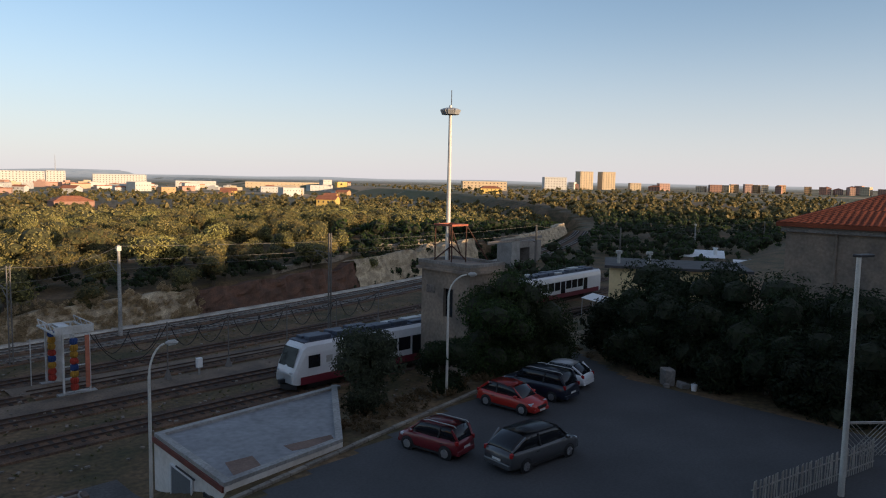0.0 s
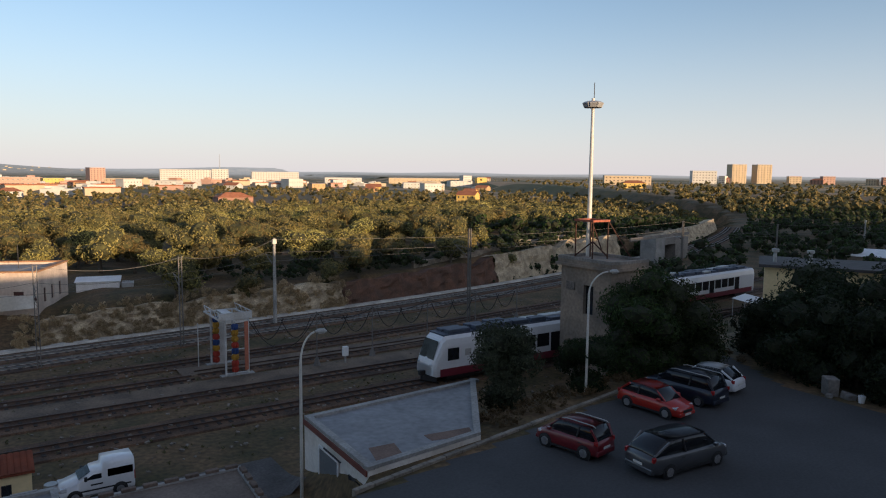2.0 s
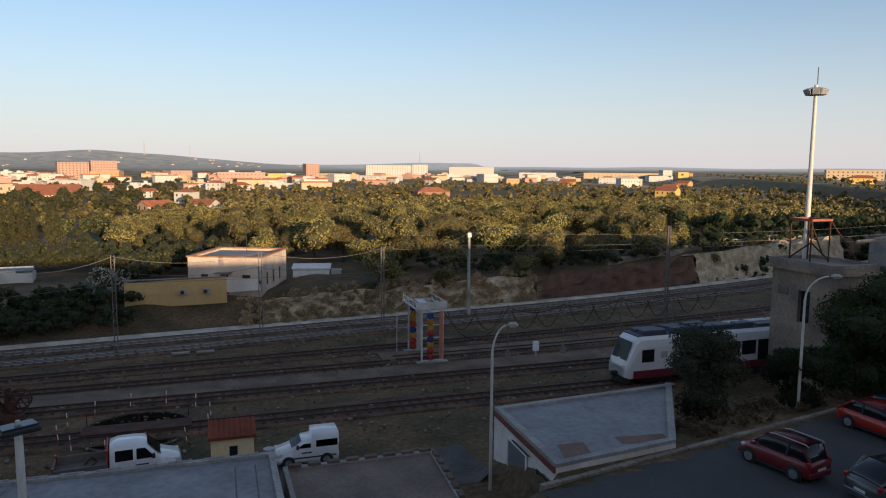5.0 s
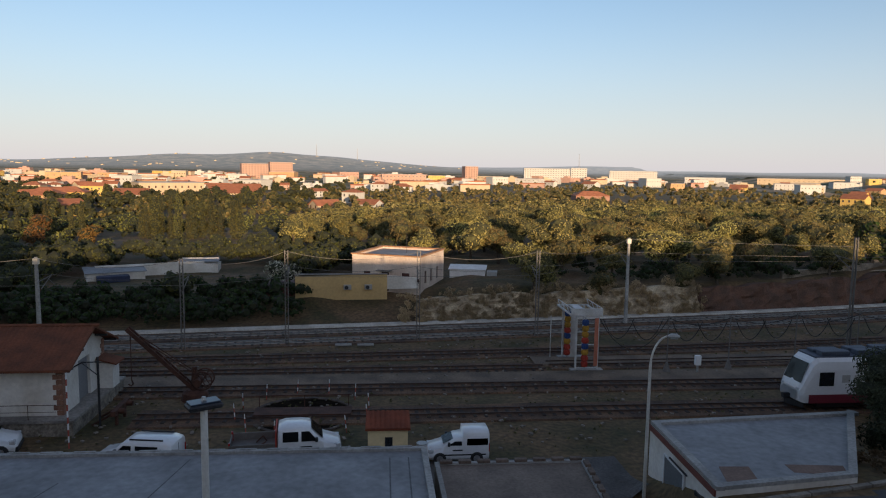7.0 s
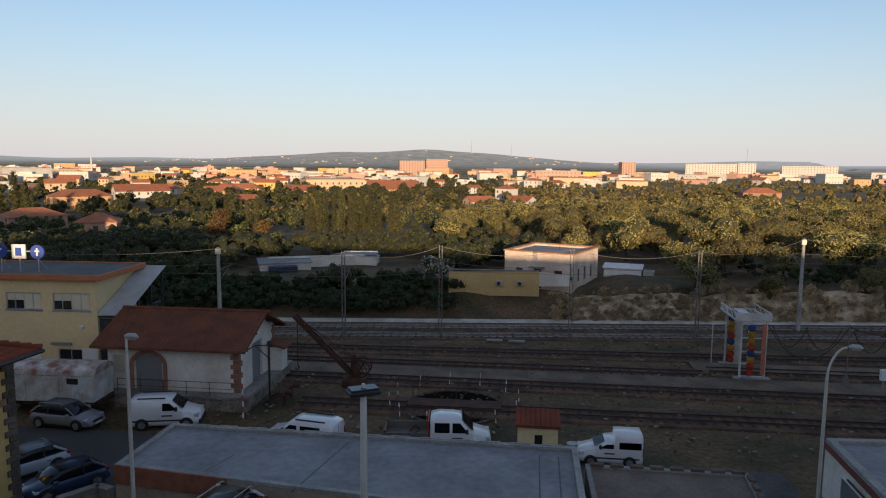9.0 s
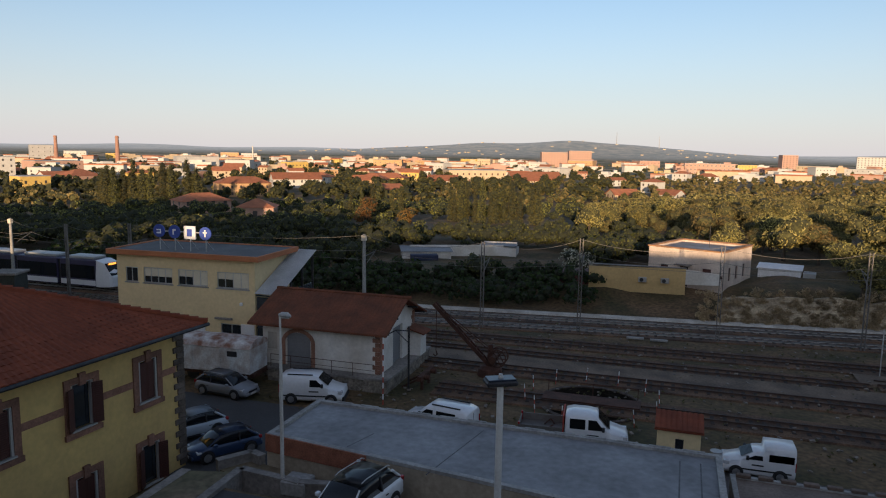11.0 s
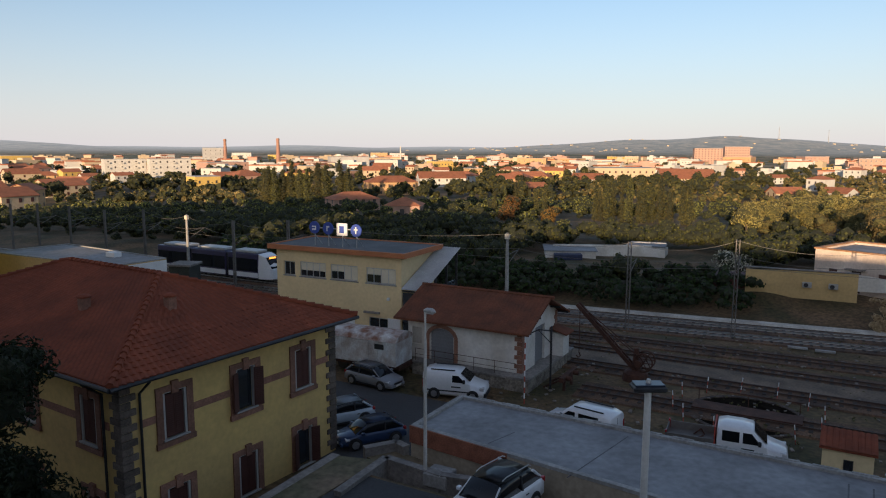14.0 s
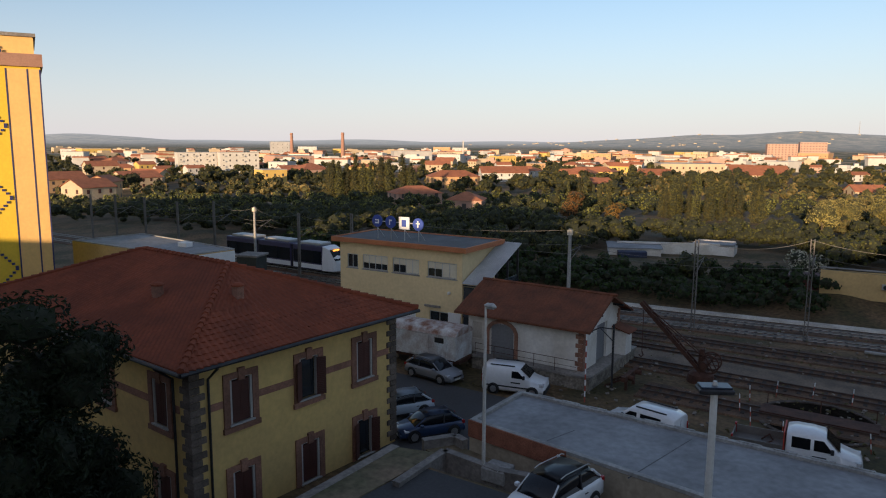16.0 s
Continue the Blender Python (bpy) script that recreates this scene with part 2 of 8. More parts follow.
def arrays_mesh(name, verts, quads, material):
    me = bpy.data.meshes.new(name)
    me.from_pydata(verts.tolist() if hasattr(verts, "tolist") else verts, [], quads.tolist() if hasattr(quads, "tolist") else quads)
    for m in material if isinstance(material, (list, tuple)) else (material,):
        me.materials.append(m)
    return me

# ---- the lie of the land (x along the rails, y away from the camera) ----
def main_line(x):
    if x > -20:
        return 66.0 + 0.118 * x + 0.0016 * max(0.0, x - 30) ** 2
    d = min(-20 - x, 44.7)
    return 63.64 - 0.118 * d + 0.00132 * d * d


def smooth(a, b, x):
    t = min(1.0, max(0.0, (x - a) / (b - a)))
    return t * t * (3 - 2 * t)


def lot_edge(x):
    return 25.1 + 0.19 * (x - 14) if x > 8 else 23.3


HILLS = [(-1000, 3450, 520, 380, 37), (-420, 3500, 420, 380, 44), (-60, 3600, 520, 300, 28), (-3600, 2050, 500, 300, 32), (1500, 4200, 800, 260, 26), (2150, 3900, 500, 260, 20), (-2700, 3300, 420, 300, 10)]


def land(x, y):
    """Height of the ground."""
    if y < main_line(x) + 1.5:
        z = 0.0
        top = 2.5 if x > 8 else 2.0
        e = lot_edge(x)
        side = smooth(-19.3, -18.6, x)
        if x > 13:
            far = 1 - smooth(e + 0.6, e + (9 if x < 60 else 12), y)
        else:
            far = 1 - smooth(e, e + 1.0, y)
        z = top * side * far
        return z
    b = main_line(x) + 1.5
    rim = 1.6 + 1.1 * smooth(5, 13, x) + 1.4 * smooth(50, 75, x) - 0.6 * (1 - smooth(-25, -5, x))
    wob = noise.noise(Vector((x * 0.25, y * 0.25, 0)))
    z = rim * (smooth(3.0, 5.6, y - b + wob * 0.5) if x > 7 else smooth(0.8, 11.0, y - b + wob))
    z += 0.35 * wob * smooth(2, 8, y - b)
    d = math.hypot(x, y)
    z -= 10.0 * smooth(100, 330, d) + 4.0 * smooth(330, 1000, d)
    z += 0.0054 * smooth(-35, 25, math.degrees(math.atan2(-x, y))) * max(0.0, d - 60)
    if d > 1200:
        for hx, hy, sx, sy, h in HILLS:
            q = ((x - hx) / sx) ** 2 + ((y - hy) / sy) ** 2
            if q < 9:
                z += h * math.exp(-q) * (1 + 0.25 * noise.noise(Vector((x / 260, y / 260, 3))))
    return z


def steps(a, b, fine, limit):
    out = list(np.arange(a, b + 0.01, fine))
    s, v = fine, a
    lo = []
    while v > -limit:
        s *= 1.12
        v -= s
        lo.append(max(v, -limit))
    s, v = fine, b
    while v < limit:
        s = min(s * 1.06, 130)
        v += s
        out.append(min(v, limit))
    return lo[::-1] + out


gx, gy = steps(-60, 110, 1.0, 4700), steps(18, 112, 1.0, 4700)
gv = np.array([(x, y, land(x, y)) for y in gy for x in gx])
nx = len(gx)
gq = np.array([(j * nx + i, j * nx + i + 1, (j + 1) * nx + i + 1, (j + 1) * nx + i) for j in range(len(gy) - 1) for i in range(nx - 1)])


def ground_material():
    """Dry earth with weeds near by, a patchwork of groves and fields far off."""
    m = M("ground_cover", (0.15, 0.09, 0.043), 0.95, 0.45, 0.22, 14, 0.7, col2=(0.05, 0.042, 0.013))
    nt = m.node_tree
    N, L = nt.nodes.new, nt.links.new
    geo, ln, far_, n, ramp, mix = [N(k) for k in ("ShaderNodeNewGeometry", "ShaderNodeVectorMath", "ShaderNodeMapRange", "ShaderNodeTexVoronoi", "ShaderNodeValToRGB", "ShaderNodeMixRGB")]
    ln.operation = "LENGTH"
    L(geo.outputs["Position"], ln.inputs[0])
    far_.inputs[1].default_value, far_.inputs[2].default_value = 500, 900
    L(ln.outputs["Value"], far_.inputs[0])
    n.inputs["Scale"].default_value = 0.012
    L(geo.outputs["Position"], n.inputs["Vector"])
    ramp.color_ramp.interpolation = "CONSTANT"
    e = ramp.color_ramp.elements
    e[0].position, e[0].color = 0.0, (0.10, 0.10, 0.045, 1)
    e[1].position, e[1].color = 0.45, (0.26, 0.20, 0.12, 1)
    for p, c in ((0.6, (0.07, 0.085, 0.035, 1)), (0.8, (0.34, 0.25, 0.15, 1))):
        e.new(p).color = c
    sep = N("ShaderNodeSeparateColor")
    L(n.outputs["Color"], sep.inputs[0])
    L(sep.outputs[0], ramp.inputs[0])
    b = nt.nodes["Principled BSDF"]
    old = b.inputs["Base Color"].links[0].from_socket
    L(far_.outputs[0], mix.inputs[0])
    L(old, mix.inputs[1])
    L(ramp.outputs[0], mix.inputs[2])
    L(mix.outputs[0], b.inputs["Base Color"])
    return m


g = new("ground", arrays_mesh("ground", gv, gq, ground_material()))
for p in g.data.polygons:
    p.use_smooth = True
tagged(g, "dry weedy earth with sparse grass and stones", "ground", kind="structure")


def sheet(name, outline_fn, xs, ys, lift, material, label, category):
    """A paved surface that follows the land, a little above it."""
    bm = bmesh.new()
    grid = {}
    for i, x in enumerate(xs):
        for j, y in enumerate(ys):
            if outline_fn(x, y):
                grid[i, j] = bm.verts.new((x, y, land(x, y) + lift))
    for (i, j) in list(grid):
        q = [grid.get(k) for k in ((i, j), (i + 1, j), (i + 1, j + 1), (i, j + 1))]
        if all(q):
            bm.faces.new(q)
    ob = part(name, bm, material)
    return tagged(ob, label, category, kind="structure")


def strip(name, line, x0, x1, w0, w1, lift, material, step=2.0, thick=0.0):
    """A band along the rails between two offsets from a line."""
    bm = bmesh.new()
    n = max(2, int((x1 - x0) / step))
    secs = []
    for i in range(n + 1):
        x = x0 + (x1 - x0) * i / n
        y = line(x)
        if thick:
            secs.append([(x, y + w0 - thick, lift - thick), (x, y + w0, lift), (x, y + w1, lift), (x, y + w1 + thick, lift - thick)])
        else:
            secs.append([(x, y + w0, lift), (x, y + w1, lift)])
    loft(bm, secs, caps=False)
    return bm


# far hills as a plain backdrop, evening haze painted in as emission
def hill_haze_glow():
    m = M("painted_haze_hills", (0.055, 0.065, 0.03), 0.95, 0.4, 0.02, 6, 0.0, col2=(0.19, 0.16, 0.09))
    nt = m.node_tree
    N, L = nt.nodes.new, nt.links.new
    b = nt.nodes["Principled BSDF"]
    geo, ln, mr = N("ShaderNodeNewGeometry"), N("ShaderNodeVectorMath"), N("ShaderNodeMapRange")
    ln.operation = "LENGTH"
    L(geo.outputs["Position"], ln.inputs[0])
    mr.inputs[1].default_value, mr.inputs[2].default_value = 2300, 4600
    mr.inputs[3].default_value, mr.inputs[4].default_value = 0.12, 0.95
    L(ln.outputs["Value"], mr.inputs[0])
    # painted haze: a pale glow that strengthens with distance
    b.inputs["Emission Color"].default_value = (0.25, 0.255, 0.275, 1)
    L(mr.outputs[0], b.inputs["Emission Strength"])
    return m


hv, hn, hm = [], 260, 34
for j in range(hm + 1):
    for i in range(hn + 1):
        a, r = math.radians(-72 + 142 * i / hn), 2300 + 2380 * j / hm
        x, y = -r * math.sin(a), r * math.cos(a)
        rise = 15 * smooth(3600, 4650, r) * (0.75 + 0.5 * noise.noise(Vector((a * 9, 0, 4))))
        hv.append((x, y, land(x, y) + 2.5 * smooth(2300, 2600, r) + rise))
hq = [(j * (hn + 1) + i, j * (hn + 1) + i + 1, (j + 1) * (hn + 1) + i + 1, (j + 1) * (hn + 1) + i) for j in range(hm) for i in range(hn)]
me = bpy.data.meshes.new("backdrop")
me.from_pydata(hv, [], hq)
me.polygons.foreach_set("use_smooth", [True] * len(hq))
me.materials.append(hill_haze_glow())
tagged(new("backdrop", me), "low hills and plain along the horizon, haze painted as a glow", "hills", kind="structure")

# ---- paved surfaces ----
def in_lot(x, y):
    return y < lot_edge(x) - 0.25 and x < 41.6 + 0.55 * max(0.0, y - 23) and y > 4.0


sheet("car_park", in_lot, np.arange(12.5, 60, 0.5), np.arange(4, 42, 0.5), 0.02, asphalt, "worn grey asphalt of the car park", "pavement")
sheet("street", lambda x, y: 26 < y < 37.3 + 0.0 * x, np.arange(-62, -16.4, 0.8), np.arange(26, 37.4, 0.6), 0.02, asphalt, "dark asphalt street beside the station yard", "road")
sheet("yard_lane", lambda x, y: 30.6 < y < 38, np.arange(-16.4, 14, 0.8), np.arange(30.5, 36.2, 0.6), 0.02, M("compacted_yard", (0.11, 0.10, 0.095), 0.95, 0.25, 0.5, 16, 0.4), "compacted dark earth lane along the yard", "road")
sheet("dry_bank", lambda x, y: lot_edge(x) + 0.2 < y < lot_edge(x) + 6.5 and y > 26.5 + 1.42 * (x - 20.2), np.arange(20, 40, 0.5), np.arange(25.5, 40, 0.5), 0.03, dry_grass, "bank of dry trampled grass below the car park kerb", "ground")
sheet("terrace_pavement", lambda x, y: True, np.arange(-17.8, 12, 0.6), np.arange(3, 22.9, 0.6), 0.02, asphalt, "asphalt terrace above the street", "pavement")

kerb = thing("kerb", "low concrete kerb along the car park edge", "kerb", kind="structure")
for i in range(24):
    xa = 12.6 + i * 1.02
    ya, yb = lot_edge(xa), lot_edge(xa + 1.0)
    ang = math.degrees(math.atan2(yb - ya, 1.0))
    if i == 0:
        kerb_me = mesh_of(bevel(boxes((0, 1.0, -0.13, 0.13, -0.3, 0.12)), 0.02, 1), "kerb_stone", M("dirty_kerb", (0.27, 0.235, 0.19), 0.92, 0.25, 0.7, 10, 0.3, rand=0.12))
    share("kerb_stone", kerb_me, kerb, pose(xa, ya, 2.5 + random.uniform(-0.015, 0.015), 0, 0, ang + random.uniform(-0.6, 0.6)))

# ---- railway tracks ----
GAUGE = 0.95


def track(line, x0, x1, label, bright=False, bed=True):
    t = thing("railway_track", label, "railway track", kind="structure")
    if bed:
        part("ballast_bed", strip("bed", line, x0, x1, -1.5, 1.5, 0.10, ballast, 2.0, 0.35), ballast, t)
    for s in (-1, 1):
        o = s * GAUGE / 2
        bm = bmesh.new()
        n = max(2, int((x1 - x0) / 2))
        secs = []
        for i in range(n + 1):
            x = x0 + (x1 - x0) * i / n
            y = line(x) + o
            secs.append([(x, y - 0.06, 0.09), (x, y - 0.035, 0.15), (x, y - 0.035, 0.24), (x, y + 0.035, 0.24), (x, y + 0.035, 0.15), (x, y + 0.06, 0.09)])
        loft(bm, secs, close=True)
        part("rail", bm, rail_bright if bright else rail_steel, t)
    bm = bmesh.new()
    x = x0 + 0.4
    while x < x1 - 0.3:
        y, d = line(x), line(x + 0.5) - line(x)
        box(bm, -0.11, 0.11, -0.95, 0.95, 0.0, 0.13 + random.uniform(-0.015, 0.015), pose(x + random.uniform(-0.03, 0.03), y, 0, 0, 0, math.degrees(math.atan2(d, 0.5)) + random.uniform(-1.5, 1.5)))
        x += 0.72
    sl = part("sleepers", bm, sleeper_wood, t)
    sl["kind"] = "stuff"
    return t


def flat(v, slope=0.0, bend=0.0):
    return lambda x: v + slope * x + bend * max(0.0, x - 15) ** 2


track(main_line, -140, 190, "curving main line with worn bright rails", True)
track(lambda x: main_line(x) - 3.3, -140, 190, "second main line on grey ballast", True)
track(flat(57.0, 0.045, 0.0011), -60, 100, "siding with rusty rails in weeds")
track(flat(52.7, 0.01), -52, 13.5, "old siding that ends at the washing frame")
track(flat(53.9, 0.0, 0.0012), 14, 100, "siding behind the washing frame")
track(flat(48.5, -0.005), -55, 80, "siding along the concrete walkway")
track(flat(43.1), -14, 40, "siding that leads over the turntable")
track(lambda x: 43.1 + 0.0032 * (x - 40) ** 2, 40, 110, "siding where the railcar stands")
track(lambda x: 54.8 + 0.07 * (x - 84.6), 55, 130, "platform track beyond the signal tower")
for w0, w1, ln, xa, xb, nm in ((-1.7, 1.0, flat(50.7), -40, 60, "walkway"), (1.7, 2.6, main_line, -70, 120, "cable_duct"), (-1.0, 1.3, flat(54.6), 13, 45, "wash_pavement")):
    ob = part(nm, strip(nm, ln, xa, xb, w0, w1, 0.15 if nm != "cable_duct" else 0.26, concrete, 2.0, 0.15), M("bleached_duct", (0.58, 0.54, 0.47), 0.9, 0.2, 0.6, 12, 0.2, col2=(0.36, 0.32, 0.27)) if nm == "cable_duct" else M("worn_walkway", (0.19, 0.135, 0.092), 0.95, 0.3, 0.5, 14, 0.4, col2=(0.095, 0.07, 0.05)))
    tagged(ob, "pale concrete cable duct beside the main line" if nm == "cable_duct" else "dusty concrete strip between the sidings", "pavement", kind="structure")


# ---- building helpers ----
def window_part(parent, m, w, h, frame_mat, pane_mat=None, name="window", mull=1, sill=True):
    """A window in a wall whose outside looks along -y of m; m stands at the middle of the opening's foot."""
    pane_mat = pane_mat or glass_dark
    bm = boxes((-w / 2, -w / 2 + 0.07, -0.05, 0.04, 0, h), (w / 2 - 0.07, w / 2, -0.05, 0.04, 0, h), (-w / 2, w / 2, -0.05, 0.04, h - 0.07, h), (-w / 2, w / 2, -0.05, 0.04, 0, 0.07))
    for k in range(1, mull + 1):
        x = -w / 2 + w * k / (mull + 1)
        box(bm, x - 0.03, x + 0.03, -0.045, 0.04, 0.07, h - 0.07)
    ob = part(name, bm, frame_mat, parent)
    ob.matrix_basis = m
    part("pane", boxes((-w / 2 + 0.06, w / 2 - 0.06, -0.01, 0.02, 0.06, h - 0.06)), pane_mat, ob)
    if sill:
        part("sill", boxes((-w / 2 - 0.08, w / 2 + 0.08, -0.16, 0.04, -0.08, 0)), concrete, ob)
    return ob


def wall_with_holes(bm, x0, x1, z0, z1, y0, y1, holes, m=None):
    """One closed skin of a wall in the xz plane between y0 and y1 with rectangular holes (xa, xb, za, zb)."""
    xs = sorted({x0, x1, *[h[0] for h in holes], *[h[1] for h in holes]})
    zs = sorted({z0, z1, *[h[2] for h in holes], *[h[3] for h in holes]})
    vs = {}

    def v(i, k, y):
        if (i, k, y) not in vs:
            p = Vector((xs[i], y, zs[k]))
            vs[i, k, y] = bm.verts.new(m @ p if m is not None else p)
        return vs[i, k, y]

    def solid(i, k):
        if not (0 <= i < len(xs) - 1 and 0 <= k < len(zs) - 1):
            return False
        cx, cz = (xs[i] + xs[i + 1]) / 2, (zs[k] + zs[k + 1]) / 2
        return not any(h[0] < cx < h[1] and h[2] < cz < h[3] for h in holes)

    for i in range(len(xs) - 1):
        for k in range(len(zs) - 1):
            if not solid(i, k):
                continue
            bm.faces.new((v(i, k, y0), v(i + 1, k, y0), v(i + 1, k + 1, y0), v(i, k + 1, y0)))
            bm.faces.new((v(i, k + 1, y1), v(i + 1, k + 1, y1), v(i + 1, k, y1), v(i, k, y1)))
            for di, dk, a, b in ((-1, 0, (i, k), (i, k + 1)), (1, 0, (i + 1, k + 1), (i + 1, k)), (0, -1, (i + 1, k), (i, k)), (0, 1, (i, k + 1), (i + 1, k + 1))):
                if not solid(i + di, k + dk):
                    bm.faces.new((v(*a, y0), v(*b, y0), v(*b, y1), v(*a, y1)))
    return bm


def gable_roof(bm, x0, x1, y0, y1, z, rise, over=0.4, t=0.12):
    """Ridge along x."""
    ym = (y0 + y1) / 2
    s = rise / ((y1 - y0) / 2)
    for a, b in ((y0 - over, ym), (y1 + over, ym)):
        za, zb = z - over * s, z + rise
        p = [(x0 - over, a, za), (x1 + over, a, za), (x1 + over, b, zb), (x0 - over, b, zb)]
        if a > b:
            p = p[::-1]
        lo = [bm.verts.new(q) for q in p]
        hi = [bm.verts.new((q[0], q[1], q[2] + t)) for q in p]
        bm.faces.new(lo[::-1])
        bm.faces.new(hi)
        for i in range(4):
            bm.faces.new((lo[i], lo[(i + 1) % 4], hi[(i + 1) % 4], hi[i]))
    return bm


def gable_walls(bm, x0, x1, y0, y1, z0, z, rise):
    ym = (y0 + y1) / 2
    sec = lambda x: [(x, y0, z0), (x, y1, z0), (x, y1, z), (x, ym, z + rise), (x, y0, z)]
    return loft(bm, [sec(x1), sec(x0)], close=True)


tile_bm = bmesh.new()
tv = [tile_bm.verts.new(p) for p in ((0.04, 0, 0.02), (0.5, 0, 0.055), (0.96, 0, 0.02), (0.96, 1.1, 0.012), (0.5, 1.1, 0.05), (0.04, 1.1, 0.012), (0.04, 0, -0.01), (0.96, 0, -0.01))]
for f_ in ((0, 1, 4, 5), (1, 2, 3, 4), (0, 6, 7, 2, 1)):
    tile_bm.faces.new([tv[i] for i in f_])
tile_me = mesh_of(tile_bm, "roof_tile", terracotta)


def hip_tiles(parent, corners, apex_a, apex_b, tile=0.3, row=0.36, material=None, single=0):
    """Courses of tiles as ribs on one roof face: corners a, b at the eave, apex a, b at the ridge; the first ones singly."""
    a, b, c, d = [Vector(p) for p in (*corners, apex_b, apex_a)]
    n = (b - a).cross(d - a).normalized()
    up = (d + c) / 2 - (a + b) / 2
    rows_n = max(1, int(up.length / row))
    bm = bmesh.new()
    for r in range(rows_n):
        f0, f1 = r / rows_n, (r + 1.12) / rows_n
        f1 = min(f1, 1)
        p0, p1 = a.lerp(d, f0), b.lerp(c, f0)
        q0, q1 = a.lerp(d, f1), b.lerp(c, f1)
        cols = max(1, int((p1 - p0).length / tile))
        for k in range(cols):
            if single > 0:
                single -= 1
                o, ex, ey = p0.lerp(p1, k / cols), (p1 - p0) / cols, q0.lerp(q1, (k + 0.5) / cols) - p0.lerp(p1, (k + 0.5) / cols)
                m4 = Matrix(((ex.x, ey.x / 1.1, n.x, o.x), (ex.y, ey.y / 1.1, n.y, o.y), (ex.z, ey.z / 1.1, n.z, o.z), (0, 0, 0, 1)))
                share("roof_tile", tile_me, parent, m4 @ pose(random.uniform(-0.01, 0.01), 0, random.uniform(0, 0.006)))
                continue
            g0, g1 = (k + 0.04) / cols, (k + 0.96) / cols
            j = random.uniform(0, 0.008)
            v = [p0.lerp(p1, g0) + n * (0.02 + j), p0.lerp(p1, (g0 + g1) / 2) + n * (0.05 + j), p0.lerp(p1, g1) + n * (0.02 + j), q0.lerp(q1, g1) + n * 0.012, q0.lerp(q1, (g0 + g1) / 2) + n * 0.05, q0.lerp(q1, g0) + n * 0.012]
            v = [bm.verts.new(p) for p in v]
            bm.faces.new((v[0], v[1], v[4], v[5]))
            bm.faces.new((v[1], v[2], v[3], v[4]))
    ob = part("roof_tiles", bm, material or terracotta, parent)
    ob["kind"] = "stuff"
    return ob


# ---- yellow station house ----
def shutter_bm(w, h):
    bm = boxes((0, w, -0.025, 0.025, 0, h))
    z = 0.1
    while z < h - 0.1:
        box(bm, 0.06, w - 0.06, -0.045, -0.02, z, z + 0.05)
        z += 0.085
    return bm


def station_house():
    th = thing("station_house", "two-storey yellow station house with terracotta hip roof and reddish stone trim", "house", pose(-22.81, 16.25, 0.0, 0, 0, -4.26))
    LX, LY, EV, RZ = 19.0, 11.65, 6.95, 9.5
    ups, downs = [2.3, 5.9, 9.42], [2.3, 5.9, 9.42]
    holes_e = [(y - 0.55, y + 0.55, 4.05, 5.9) for y in ups] + [(y - 0.55, y + 0.55, 0.1, 1.95) for y in downs]
    east = pose(0, 0, 0, 0, 0, 90)
    bm = bmesh.new()
    wall_with_holes(bm, 0, LY, -1.5, EV, 0, 0.4, holes_e, east)
    part("wall", bm, yellow_plaster, th)
    south = Matrix.Identity(4)
    sx = [-2.1, -6.6, -11.0, -15.2]
    holes_s = [(x - 0.55, x + 0.55, 4.05, 5.9) for x in sx] + [(x - 0.55, x + 0.55, 0.1, 1.95) for x in sx]
    part("wall", wall_with_holes(bmesh.new(), -LX, -0.4, -1.5, EV, 0.0, 0.4, holes_s, south), yellow_plaster, th)
    part("wall", boxes((-LX, -0.4, LY - 0.4, LY, -0.5, EV), (-LX, -LX + 0.4, 0.4, LY - 0.4, -0.5, EV)), yellow_plaster, th)
    part("floor_slab", boxes((-LX + 0.4, -0.4, 0.4, LY - 0.4, 3.1, 3.3)), old_concrete, th)

    def opening(m, z, state):
        fr = boxes((-0.85, -0.55, -0.07, 0.05, z - 0.1, z + 1.9), (0.55, 0.85, -0.07, 0.05, z - 0.1, z + 1.9), (-0.85, 0.85, -0.07, 0.05, z + 1.9, z + 2.15), (-0.9, 0.9, -0.12, 0.05, z - 0.32, z - 0.1), (-0.16, 0.16, -0.12, 0.05, z + 1.8, z + 2.3))
        s = part("stone_surround", fr, tuff, th)
        s.matrix_basis = m
        inner = boxes((-0.55, -0.44, -0.03, 0.12, z, z + 1.85), (0.44, 0.55, -0.03, 0.12, z, z + 1.85), (-0.44, 0.44, -0.03, 0.12, z + 1.9, z + 1.85), (-0.6, 0.6, -0.14, 0.12, z - 0.06, z))
        part("marble_frame", inner, M("pale_marble", (0.42, 0.40, 0.37), 0.6, 0.08, 1, 9, 0.1), s)
        part("pane", boxes((-0.44, 0.44, 0.14, 0.17, z, z + 1.75)), glass_dark, s)
        for side in (-1, 1):
            sh = part("shutter", shutter_bm(0.43, 1.74), shutter_brown, s)
            if state == "open":
                sh.matrix_basis = pose(side * 0.45, -0.06, z + 0.02, 0, 0, 180 + 25 if side < 0 else -25)
            else:
                sh.matrix_basis = pose(0.005 if side > 0 else -0.435, 0.06, z + 0.02)
        return s

    for i, y in enumerate(ups):
        opening(east @ pose(y, 0, 0), 4.05, "open" if i == 1 else "shut")
    for i, y in enumerate(downs):
        opening(east @ pose(y, 0, 0), 0.1, "open" if i == 2 else "shut")
    for x in sx:
        opening(pose(x, 0, 0), 4.05, "shut")
        opening(pose(x, 0, 0), 0.1, "shut")
    # string course between the windows
    z = 4.85
    cuts = [0.75] + [v for y in ups for v in (y - 0.86, y + 0.86)] + [LY - 0.5]
